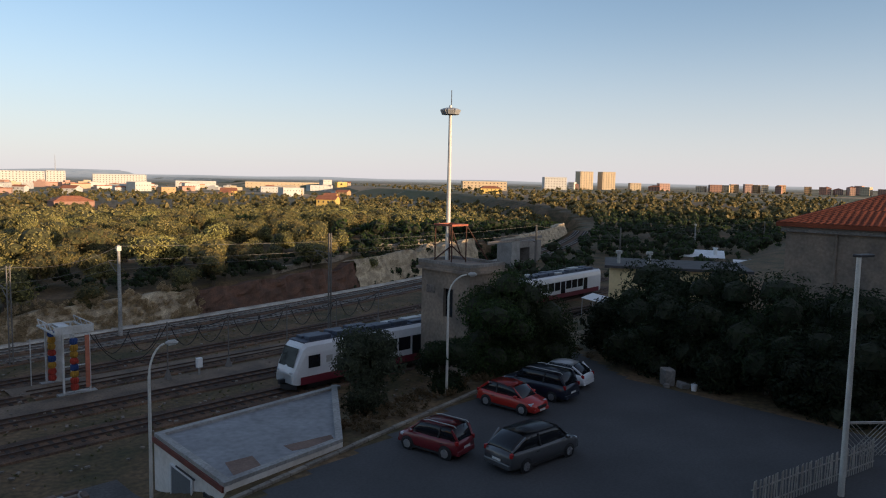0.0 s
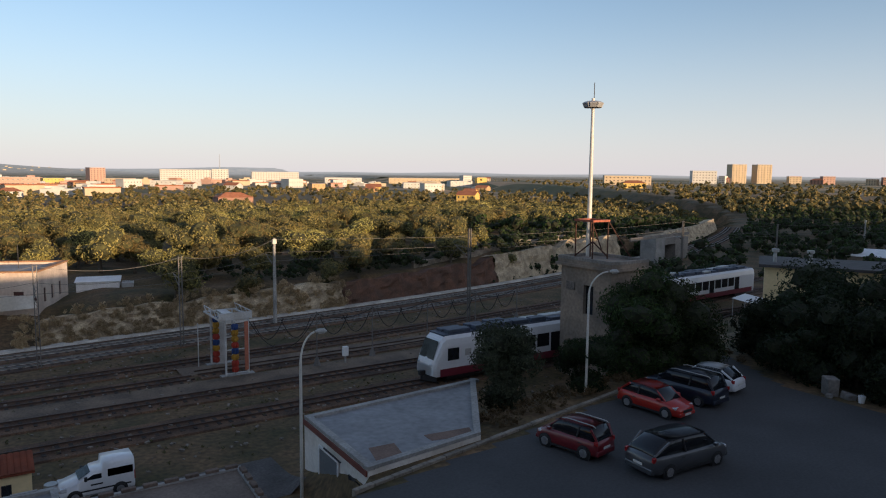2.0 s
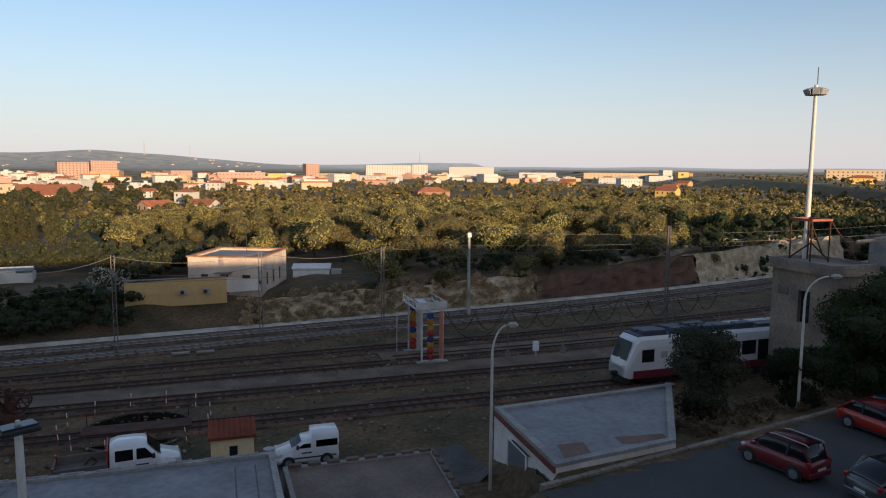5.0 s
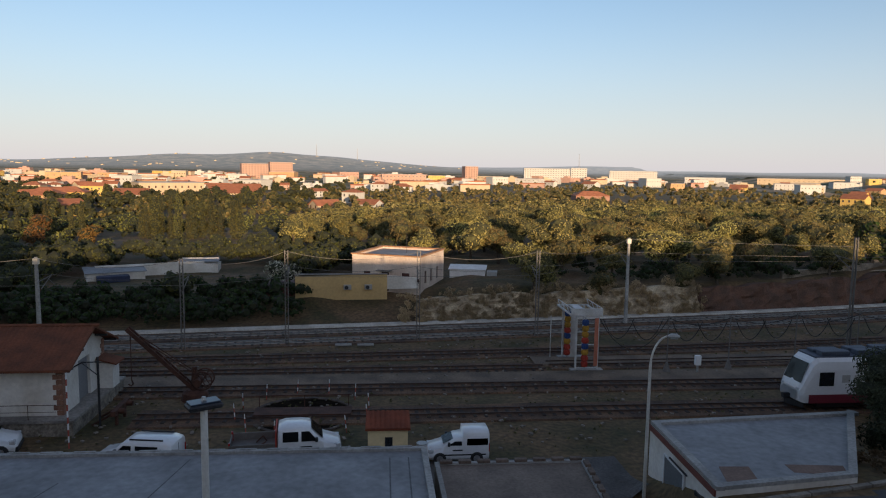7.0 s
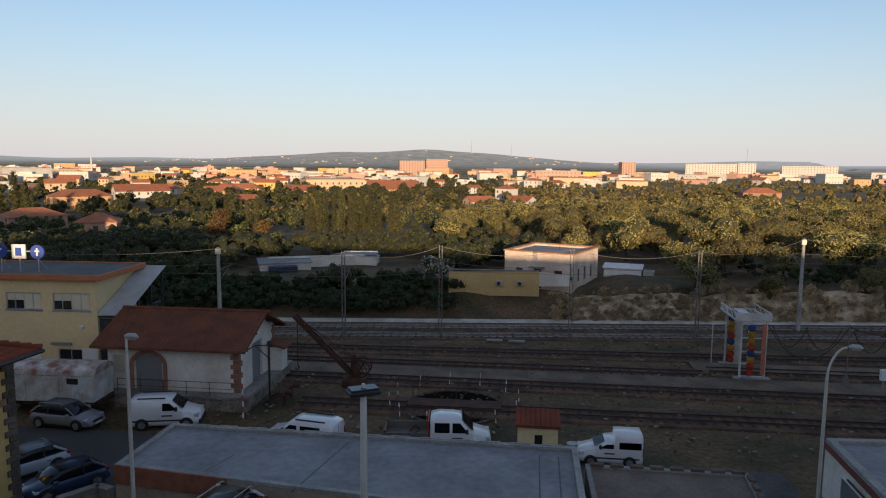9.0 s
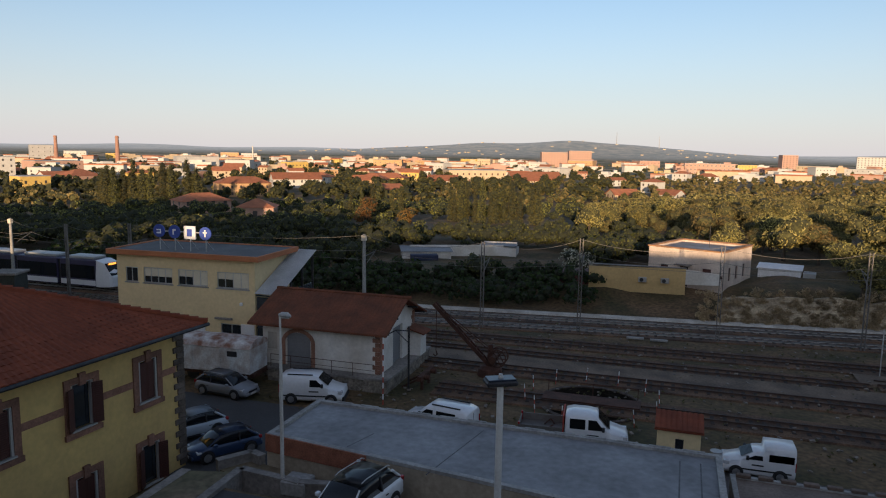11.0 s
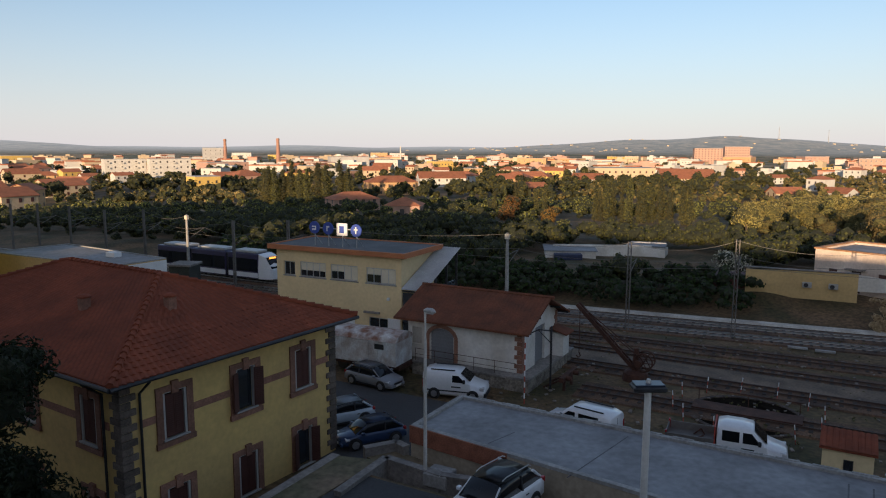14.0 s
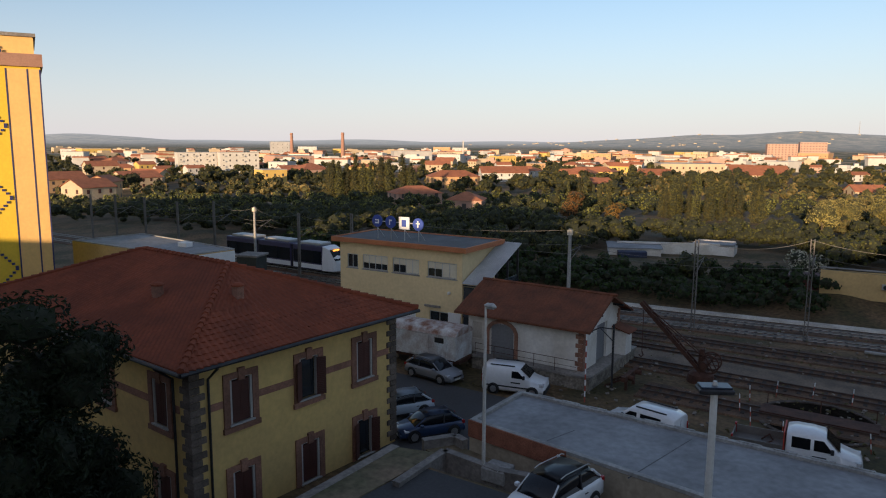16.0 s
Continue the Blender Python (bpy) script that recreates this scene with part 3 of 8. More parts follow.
    bm = bmesh.new()
    for a, b in zip(cuts[::2], cuts[1::2]):
        box(bm, a, b, -0.04, 0.02, z, z + 0.3, east)
    cuts = [-0.75] + [v for x in sx for v in (x + 0.86, x - 0.86)] + [-LX]
    for a, b in zip(cuts[::2], cuts[1::2]):
        box(bm, b, a, -0.04, 0.02, z, z + 0.3)
    part("string_course", bm, tuff, th)["kind"] = "stuff"
    # quoins
    qa = mesh_of(bevel(boxes((-0.62, 0.07, -0.07, 0.4, 0, 0.27)), 0.02, 1), "quoin", M("grey_quoin_stone", (0.16, 0.125, 0.10), 0.95, 0.25, 1.5, 9, 0.5, rand=0.25))
    qb = mesh_of(bevel(boxes((-0.4, 0.07, -0.07, 0.62, 0, 0.27)), 0.02, 1), "quoin", MATS["grey_quoin_stone"])
    for k in range(22):
        share("quoin", qa if k % 2 else qb, th, pose(0, 0, 0.15 + 0.295 * k))
        share("quoin", qb if k % 2 else qa, th, pose(0, LY, 0.15 + 0.295 * k) @ Matrix.Diagonal((1, -1, 1, 1)))
    # roof
    o = 0.85
    e = [(o, -o), (o, LY + o), (-LX - o, LY + o), (-LX - o, -o)]
    ra, rb = (-5.6, LY / 2, RZ), (-LX + 5.6, LY / 2, RZ)
    bm = bmesh.new()
    lo = [bm.verts.new((x, y, EV - 0.02)) for x, y in e]
    hi = [bm.verts.new((x, y, EV + 0.12)) for x, y in e]
    va, vb = bm.verts.new(ra), bm.verts.new(rb)
    bm.faces.new(lo[::-1])
    for i in range(4):
        bm.faces.new((lo[i], lo[(i + 1) % 4], hi[(i + 1) % 4], hi[i]))
    for f in ((hi[0], hi[1], va), (hi[1], hi[2], vb, va), (hi[2], hi[3], vb), (hi[3], hi[0], va, vb)):
        bm.faces.new(f)
    roof = part("roof", bm, terracotta, th)
    E3 = [(x, y, EV + 0.12) for x, y in e]
    hip_tiles(roof, (E3[0], E3[1]), ra, ra, single=290)
    hip_tiles(roof, (E3[3], E3[0]), rb, ra)
    hip_tiles(roof, (E3[1], E3[2]), ra, rb, 0.6, 0.5)
    bm = bmesh.new()
    for p, q in ((E3[0], ra), (E3[1], ra), (ra, rb), (E3[3], rb)):
        p, q = Vector(p), Vector(q)
        n = int((q - p).length / 0.42)
        for k in range(n):
            tube(bm, [p.lerp(q, k / n) + Vector((0, 0, 0.06)), p.lerp(q, (k + 1.1) / n) + Vector((0, 0, 0.03))], [0.15, 0.11], 6)
    part("ridge_tiles", bm, terracotta, roof)
    gut = bmesh.new()
    tube(gut, [(o + 0.06, -o - 0.06, EV + 0.02), (o + 0.06, LY + o, EV + 0.02)], 0.09, 8)
    tube(gut, [(-LX, -o - 0.06, EV + 0.02), (o + 0.06, -o - 0.06, EV + 0.02)], 0.09, 8)
    part("gutter", gut, dark_metal, roof)
    dp = bmesh.new()
    tube(dp, [(o, 0.7, EV - 0.1), (0.1, 0.75, EV - 0.7), (0.1, 0.75, 0)], 0.055, 8)
    tube(dp, [(-1.0, -o, EV - 0.1), (-1.0, -0.1, EV - 0.7), (-1.0, -0.1, 0)], 0.055, 8)
    part("downpipe", dp, dark_metal, th)
    for (x, y) in ((-6.5, 2.6), (-2.9, 4.4)):
        z = EV + 0.12 + (y + o) / (LY / 2 + o) * (RZ - EV) if x < -5 else EV + 0.12 + (o - x) / (5.6 + o) * (RZ - EV)
        c = part("chimney", bevel(boxes((-0.2, 0.2, -0.2, 0.2, -0.3, 0.45)), 0.02, 1), tuff, roof)
        c.matrix_basis = pose(x, y, z)
        part("chimney_cap", tube(bmesh.new(), [(0, 0, 0.45), (0, 0, 0.52), (0, 0, 0.6)], [0.3, 0.3, 0.15], 10), terracotta, c)
    return th


station_house()


# ---- cream office building with the round roof signs ----
def office():
    th = thing("office_building", "cream two-storey railway office with orange roof edge and strip windows", "building", pose(-28.4, 44.4, 0, 0, 0, 2.5))
    W, D, Hh = 11.75, 5.6, 7.35
    wins = [(-11.0, -9.9, 5.2, 6.35, 0), (-9.4, -6.9, 5.2, 6.4, 2), (-6.4, -3.9, 5.2, 6.4, 1), (-3.1, -0.5, 5.2, 6.4, 1)]
    low = [(-2.9, -1.1, 1.75, 2.55, 3), (-8.6, -6.8, 1.75, 2.55, 2)]
    part("wall", wall_with_holes(bmesh.new(), -W, 0, 1.0, Hh, 0, 0.35, [w[:4] for w in wins + low]), cream_plaster, th)
    part("wall", boxes((-0.35, 0, 0.35, D, 0, Hh), (-W, -W + 0.35, 0.35, D, 0, Hh), (-W + 0.35, -0.35, D - 0.35, D, 0, Hh)), cream_plaster, th)
    part("plinth", boxes((-W - 0.02, 0.02, -0.03, 0.35, 0, 1.0)), white_plaster, th)
    for i in (-4.2, -0.1):
        part("white_panel", boxes((i - 1.1, i, -0.05, 0.0, 1.0, 2.6)), white_paint, th)
    for a, b, c, d, k in wins + low:
        wf = window_part(th, pose((a + b) / 2, 0.1, c), b - a, d - c, M("aluminium", (0.55, 0.55, 0.54), 0.4, 0.05, 1, 9, 0, metal=0.6), mull=3 if b - a > 2 else 1)
        if b - a > 2:
            bl = boxes((-(b - a) / 2 + 0.08, (b - a) / 2 - 0.08, -0.03, -0.012, 0.52, 1.12)) if k != 1 else boxes((0, (b - a) / 2 - 0.08, -0.03, -0.012, 0.08, 1.12), (-(b - a) / 2 + 0.08, 0, -0.03, -0.012, 0.66, 1.12))
            part("roller_blind", bl, M("blind_cream", (0.68, 0.62, 0.48), 0.7, 0.04, 1, 8, 0.05), wf)
    for a, b in ((-9.9, -8.6), (-3.3, -1.9)):
        part("ledge", boxes((a, b, -0.18, 0.0, 2.85, 3.0)), old_concrete, th)
    part("wall_lamp", bevel(boxes((-1.2, -1.0, -0.2, 0.0, 4.0, 4.22)), 0.03, 1), white_paint, th)
    rf = part("roof_edge", boxes((-W - 0.5, 0.6, -0.55, -0.35, Hh, Hh + 0.38), (0.4, 0.6, -0.35, D + 0.2, Hh, Hh + 0.38), (-W - 0.5, 0.4, D, D + 0.2, Hh, Hh + 0.38), (-W - 0.5, -W - 0.3, -0.35, D, Hh, Hh + 0.38)), orange_fascia, th)
    part("roof", boxes((-W - 0.3, 0.4, -0.35, D, Hh, Hh + 0.3)), M("dark_roof_felt", (0.10, 0.10, 0.105), 0.8, 0.2, 0.6, 10, 0.2), th)
    # glazed stair with a sloping white sheet
    cor = bmesh.new()
    n = 26
    for i in range(n):
        x0, x1 = 0.1 + 2.0 * i / n, 0.1 + 2.0 * (i + 1) / n
        dz = 0.035 if i % 2 else 0
        v = [cor.verts.new(p) for p in ((x0, -0.3, 5.0 + dz), (x1, -0.3, 5.0 - dz + 0.035), (x1, D + 0.3, 7.5 - dz + 0.035), (x0, D + 0.3, 7.5 + dz))]
        cor.faces.new(v)
    bmesh.ops.solidify(cor, geom=cor.faces[:], thickness=0.04)
    part("canopy", cor, sheet_white, th, "white corrugated sloping sheet")
    st = bmesh.new()
    for y in (0.0, 1.9, 3.8, D):
        ztop = 5.05 + 2.5 * (y + 0.3) / (D + 0.6)
        box(st, 1.8, 1.95, y - 0.07, y + 0.07, 0, ztop - 0.08)
        box(st, 0.1, 1.8, y - 0.05, y + 0.05, ztop - 0.2, ztop - 0.08)
    for z in (1.2, 2.4, 3.6, 4.8):
        box(st, 1.84, 1.9, 0, D, z, z + 0.08)
        box(st, 0.1, 1.8, -0.05, 0.05, z, z + 0.08)
    part("steel_frame", st, dark_metal, th)
    part("stair_glass", boxes((1.9, 1.92, 0.08, D - 0.1, 0.1, 5.0), (0.1, 1.8, 0.06, 0.08, 0.1, 4.7)), M("dull_glass", (0.05, 0.06, 0.07), 0.2, 0.2, 0.8, 6, 0), th)
    # round roof signs
    sg = thing("roof_sign", "round blue roof signs and one white square panel on posts", "sign", pose(-28.4, 44.4, 0, 0, 0, 2.5))
    for i in range(4):
        x = -8.55 + i * 1.33
        p = part("sign_disc", bevel(tube(bmesh.new(), [(0, -0.06, 0), (0, 0.06, 0)], 0.5, 24), 0.015, 1) if i != 2 else bevel(boxes((-0.5, 0.5, -0.06, 0.06, -0.5, 0.5)), 0.02, 1), blue_paint if i != 2 else white_paint, sg)
        p.matrix_basis = pose(x, 0.9, Hh + 1.75 - 0.02 * i)
        mark = [boxes((-0.2, 0.2, -0.075, -0.061, -0.2, -0.08), (-0.2, 0.2, -0.075, -0.061, 0.04, 0.14), (0.1, 0.2, -0.075, -0.061, -0.08, 0.04)), boxes((-0.12, -0.02, -0.075, -0.061, -0.22, 0.2), (-0.02, 0.16, -0.075, -0.061, 0.08, 0.2)), boxes((-0.22, 0.22, -0.075, -0.061, -0.28, 0.28)), boxes((-0.06, 0.06, -0.075, -0.061, -0.25, 0.28), (-0.17, 0.17, -0.075, -0.061, 0.02, 0.12))][i]
        part("white_mark", mark, white_paint if i != 2 else blue_paint, p)
        part("post", bar((x, 0.95, Hh + 0.3), (x, 0.95, Hh + 1.3), 0.035, 6), steel_grey, sg)
        part("brace", bar((x, 0.95, Hh + 1.2), (x, 1.9, Hh + 0.3), 0.025, 6), steel_grey, sg)
    part("tie_bar", boxes((-8.1, -4.9, 0.9, 0.98, Hh + 1.7, Hh + 1.77)), steel_grey, sg)


office()


# ---- goods shed on its platform ----
def goods_shed():
    th = thing("goods_shed", "old white goods shed with terracotta gable roof and stone quoins", "shed", pose(-1.0, 2.0, 0))
    X0, X1, Y0, Y1, Z0, EV, RI = -25.0, -16.4, 39.5, 45.9, 0.95, 3.97, 1.35
    ym = (Y0 + Y1) / 2
    part("platform", boxes((-24.2, -15.6, 38.7, 47.2, 0, 0.8)), M("rubble_stone", (0.30, 0.26, 0.21), 0.95, 0.35, 1.6, 5, 0.9), th)
    part("platform_slab", boxes((-24.25, -15.5, 38.6, 47.3, 0.8, Z0)), old_concrete, th)
    part("foundation", boxes((X0, -24.3, Y0, Y1, 0, Z0)), MATS["rubble_stone"], th)
    part("wall", wall_with_holes(bmesh.new(), X0, X1, Z0, EV, Y0, Y0 + 0.4, [(-23.2, -21.4, Z0, 3.2), (-24.7, -23.9, 1.9, 3.1)]), white_plaster, th)
    part("wall", boxes((X0, X1, Y1 - 0.4, Y1, Z0, EV), (X0, X0 + 0.4, Y0 + 0.4, Y1 - 0.4, Z0, EV)), white_plaster, th)
    east = pose(X1 - 0.4, 0, 0, 0, 0, 90)
    part("wall", wall_with_holes(bmesh.new(), Y0 + 0.4, Y1 - 0.4, Z0, EV, -0.4, 0.0, [(ym - 0.9, ym + 0.9, Z0, 3.5)], east), white_plaster, th)
    for xx in (X0, X1 - 0.4):
        bm = loft(bmesh.new(), [[(x, Y0, EV), (x, Y1, EV), (x, ym, EV + RI)] for x in (xx + 0.4, xx)], close=True)
        part("gable", bm, white_plaster, th)
    part("round_window", tube(bmesh.new(), [(X1 - 0.02, ym, EV + 0.6), (X1 + 0.06, ym, EV + 0.6)], 0.42, 20), tuff, th)
    part("vent", tube(bmesh.new(), [(X1 + 0.02, ym, EV + 0.6), (X1 + 0.08, ym, EV + 0.6)], 0.26, 20), white_plaster, th)
    d = part("door", boxes((-23.2, -21.4, Y0 + 0.15, Y0 + 0.22, Z0, 3.25)), M("grey_shutter_door", (0.22, 0.22, 0.23), 0.6, 0.1, 1, 10, 0.1), th)
    for k in range(9):
        box_ = boxes((-23.2, -21.4, Y0 + 0.12, Y0 + 0.15, Z0 + 0.05 + k * 0.25, Z0 + 0.22 + k * 0.25))
        part("slat", box_, MATS["grey_shutter_door"], d)
    part("door", boxes((X1 - 0.25, X1 - 0.18, ym - 0.9, ym + 0.9, Z0, 3.5)), MATS["grey_shutter_door"], th)
    part("blind_window", boxes((-24.7, -23.9, Y0 + 0.12, Y0 + 0.2, 1.9, 3.1)), M("pale_board", (0.5, 0.45, 0.38), 0.8, 0.1, 1, 8, 0.1), th)
    # arch trim over the door
    bm = bmesh.new()
    cx, r0, r1 = -22.3, 0.98, 1.24
    prof = [(-r1, 0), (-r1, 1.6)] + [(r1 * -math.cos(a), 1.6 + 0.95 * math.sin(a)) for a in np.linspace(0.2, math.pi - 0.2, 9)] + [(r1, 1.6), (r1, 0)]
    inn = [(-r0, 0), (-r0, 1.6)] + [(r0 * -math.cos(a), 1.6 + 0.7 * math.sin(a)) for a in np.linspace(0.2, math.pi - 0.2, 9)] + [(r0, 1.6), (r0, 0)]
    loft(bm, [[(cx + p[0], Y0 - 0.06, Z0 + p[1]), (cx + q[0], Y0 - 0.06, Z0 + q[1]), (cx + q[0], Y0 + 0.05, Z0 + q[1]), (cx + p[0], Y0 + 0.05, Z0 + p[1])] for p, q in zip(prof, inn)], close=True)
    part("arch_trim", bm, tuff, th)
    q = mesh_of(bevel(boxes((-0.5, 0.05, -0.05, 0.35, 0, 0.28)), 0.015, 1), "quoin", tuff)
    q2 = mesh_of(bevel(boxes((-0.32, 0.05, -0.05, 0.5, 0, 0.28)), 0.015, 1), "quoin", tuff)
    for k in range(10):
        share("quoin", q if k % 2 else q2, th, pose(X1, Y0, Z0 + 0.02 + 0.3 * k))
        share("quoin", q if k % 2 else q2, th, pose(X1, Y1, Z0 + 0.02 + 0.3 * k) @ Matrix.Diagonal((1, -1, 1, 1)))
    rf = part("roof", gable_roof(bmesh.new(), X0, X1, Y0, Y1, EV + 0.02, RI, 0.75), old_terracotta, th)
    s = RI / ((Y1 - Y0) / 2)
    a = (X0 - 0.75, Y0 - 0.75, EV + 0.14 - 0.75 * s)
    b = (X1 + 0.75, Y0 - 0.75, EV + 0.14 - 0.75 * s)
    hip_tiles(rf, (a, b), (X0 - 0.75, ym, EV + 0.14 + RI), (X1 + 0.75, ym, EV + 0.14 + RI), 0.3, 0.4, old_terracotta)
    bm = bmesh.new()
    for k in range(25):
        x = X0 - 0.7 + k * 0.41
        tube(bm, [(x, ym, EV + RI + 0.16), (x + 0.44, ym, EV + RI + 0.2)], [0.14, 0.11], 6)
    part("ridge_tiles", bm, old_terracotta, rf)
    for y in (Y0 - 0.3, Y0 + 1.3, Y1 - 1.3, Y1 + 0.3):
        z = EV + RI - abs(y - ym) * s
        part("eave_bracket", boxes((X1, X1 + 0.75, y - 0.06, y + 0.06, z - 0.12, z)), dark_metal, rf)
    bm = bmesh.new()
    for x in np.arange(-24.0, -16.5, 1.5):
        tube(bm, [(x, 38.8, Z0), (x, 38.8, Z0 + 0.85)], 0.02, 5)
    tube(bm, [(-24.0, 38.8, Z0 + 0.85), (-16.5, 38.8, Z0 + 0.85)], 0.02, 5)
    tube(bm, [(-24.0, 38.8, Z0 + 0.45), (-16.5, 38.8, Z0 + 0.45)], 0.015, 5)
    part("railing", bm, rust, th)
    an = part("annexe", boxes((-16.3, -15.4, 44.6, 45.8, Z0, 2.6)), white_plaster, th)
    part("annexe_roof", prism(bmesh.new(), [(-16.35, 44.4), (-15.1, 44.4), (-15.1, 46.0), (-16.35, 46.0)], [2.85, 2.5, 2.5, 2.85], [2.95, 2.6, 2.6, 2.95]), old_terracotta, an)
    return th


goods_shed()


# ---- flat roofs below the camera ----
def flat_building(name, label, outline, z0, z1, wall, roof, rim=0.25, rim_w=0.3, category="building", m=None):
    th = thing(name, label, category, m)
    part("wall", prism(bmesh.new(), outline, z0, z1 - 0.02), wall, th)
    cx, cy = sum(p[0] for p in outline) / len(outline), sum(p[1] for p in outline) / len(outline)
    inner = [(p[0] + (cx - p[0]) * 0.012, p[1] + (cy - p[1]) * 0.02) for p in outline]
    part("roof", prism(bmesh.new(), inner, z1 - 0.03, z1 + 0.02), roof, th)
    if rim:
        n = len(outline)
        for i in range(n):
            a, b = Vector((*outline[i], 0)), Vector((*outline[(i + 1) % n], 0))
            d = (b - a).normalized()
            nrm = Vector((-d.y, d.x, 0)) * rim_w
            pts = [a - d * 0.002 + nrm * 0.0, b, b + nrm, a + nrm]
            part("parapet", prism(bmesh.new(), [(p.x, p.y) for p in pts], z1 + 0.001 * i, z1 + rim + 0.003 * i), concrete, th)
    return th


slab = flat_building("low_warehouse", "long low building with a grey screed roof and pale parapet", [(-16.3, 26.1), (-6.5, 24.85), (2.5, 23.6), (2.55, 30.4), (-16.2, 30.75)], 0, 2.95, M("beige_render", (0.42, 0.35, 0.26), 0.9, 0.15, 0.5, 10, 0.2), screed, 0.14, 0.25)
part("brick_fascia", prism(bmesh.new(), [(-16.34, 26.03), (-11.3, 25.39), (-11.3, 25.5), (-16.34, 26.14)], 2.3, 3.08), M("red_brick_edge", (0.32, 0.12, 0.07), 0.9, 0.2, 2, 8, 0.3), slab)
bm = boxes(*[(x, x + 0.9, 30.28 - 0.0187 * (x - 2.55), 30.4 - 0.0187 * (x - 2.55), 3.09, 3.13) for x in np.arange(-15.2, 2.0, 1.35)])
part("flashing", bm, concrete, slab)["kind"] = "stuff"
tar = M("tar", (0.12, 0.12, 0.125), 0.8, 0.2, 3, 8, 0.1)
for x0, y0, x1, y1 in ((-8.5, 24.8, -7.5, 29.9), (0.8, 24.0, 0.9, 29.5), (1.6, 24.0, 1.7, 29.5), (-12.5, 26.2, -12.0, 27.9)):
    d = Vector((x1 - x0, y1 - y0, 0)).normalized() * 0.03
    bm = bmesh.new()
    bm.faces.new([bm.verts.new(p) for p in ((x0 - d.y, y0 + d.x, 2.975), (x0 + d.y, y0 - d.x, 2.975), (x1 + d.y, y1 - d.x, 2.975), (x1 - d.y, y1 + d.x, 2.975))])
    part("tar_seam", bm, tar, slab)
brown = flat_building("low_store", "low store with a rough brown roof and a toothed edge", [(2.9, 24.0), (9.3, 24.0), (9.7, 30.15), (2.9, 30.25)], 0, 2.3, old_concrete, M("brown_roof", (0.20, 0.155, 0.125), 0.95, 0.2, 0.6, 14, 0.4), 0.1, 0.2)
tooth = mesh_of(bevel(boxes((-0.28, 0.28, -0.12, 0.12, 0, 0.14)), 0.02, 1), "coping_block", M("brown_coping", (0.16, 0.115, 0.09), 0.95, 0.2, 1, 10, 0.3, rand=0.15))
for i in range(8):
    share("coping_block", tooth, brown, pose(3.4 + i * 0.84, 30.1, 2.39))
for i in range(7):
    share("coping_block", tooth, brown, pose(9.3 + i * 0.055, 24.6 + i * 0.82, 2.39, 0, 0, 86))
depot = flat_building("depot_building", "white depot with a grey flat roof and dark red fascia", [(13.8, 25.9), (20.4, 26.7), (25.6, 34.2), (14.1, 33.4)], 0, 2.75, white_plaster, screed, 0.16, 0.35)
part("fascia", boxes((13.7, 13.78, 25.9, 33.4, 2.5, 2.75), m=pose(13.7, 25.9, 0, 0, 0, -2.3) @ pose(-13.7, -25.9, 0)), M("dark_red_paint", (0.18, 0.05, 0.035), 0.7, 0.15, 1, 9, 0.1), depot)
SKEW = pose(13.7, 25.9, 0, 0, 0, -2.3) @ pose(-13.7, -25.9, 0)
gd = part("garage_door", boxes((13.74, 13.79, 29.0, 31.2, 0, 2.0), m=SKEW), M("door_grey", (0.16, 0.17, 0.18), 0.6, 0.1, 1, 9, 0.1), depot)
part("door_frame", boxes((13.7, 13.78, 28.9, 29.0, 0, 2.1), (13.7, 13.78, 31.2, 31.3, 0, 2.1), (13.7, 13.78, 29.0, 31.2, 2.0, 2.1), m=SKEW), white_paint, gd)
part("door_rail", boxes((13.6, 13.66, 28.4, 30.4, 2.22, 2.28), m=SKEW), dark_metal, depot)
part("window", boxes((13.74, 13.79, 26.6, 27.8, 0.9, 1.9), m=SKEW), glass_dark, depot)
part("roof_patch", prism(bmesh.new(), [(17.95, 27.3), (20.1, 26.8), (20.5, 27.8), (18.0, 28.1)], 2.765, 2.785), M("brown_patch", (0.20, 0.13, 0.10), 0.95, 0.2, 1, 9, 0.2), depot)
part("roof_patch", prism(bmesh.new(), [(14.6, 26.6), (16.0, 26.7), (16.3, 28.0), (15.0, 28.1)], 2.765, 2.78), MATS["brown_patch"], depot)

# ---- signal tower with mast ----
tower = thing("signal_tower", "grey rendered square tower with a flat overhanging roof", "tower")
TX0, TX1, TY0, TY1, TT = 38.2, 41.7, 35.1, 40.2, 9.0
part("wall", wall_with_holes(bmesh.new(), TY0, TY1, 0, TT - 0.5, -0.35, 0, [(36.8, 37.8, 5.0, 7.2), (37.0, 37.9, 2.2, 3.1), (38.7, 39.3, 2.3, 2.8)], pose(TX0, 0, 0, 0, 0, 90)), grey_plaster, tower)
part("wall", boxes((TX0 + 0.35, TX1, TY0, TY0 + 0.35, 0, TT - 0.5), (TX1 - 0.35, TX1, TY0 + 0.35, TY1, 0, TT - 0.5), (TX0 + 0.35, TX1 - 0.35, TY1 - 0.35, TY1, 0, TT - 0.5)), grey_plaster, tower)
part("roof", boxes((TX0 - 0.35, TX1 + 0.35, TY0 - 0.35, TY1 + 0.35, TT - 0.5, TT - 0.3), (TX0 - 0.2, TX1 + 0.2, TY0 - 0.2, TY1 + 0.2, TT - 0.3, TT)), grey_plaster, tower)
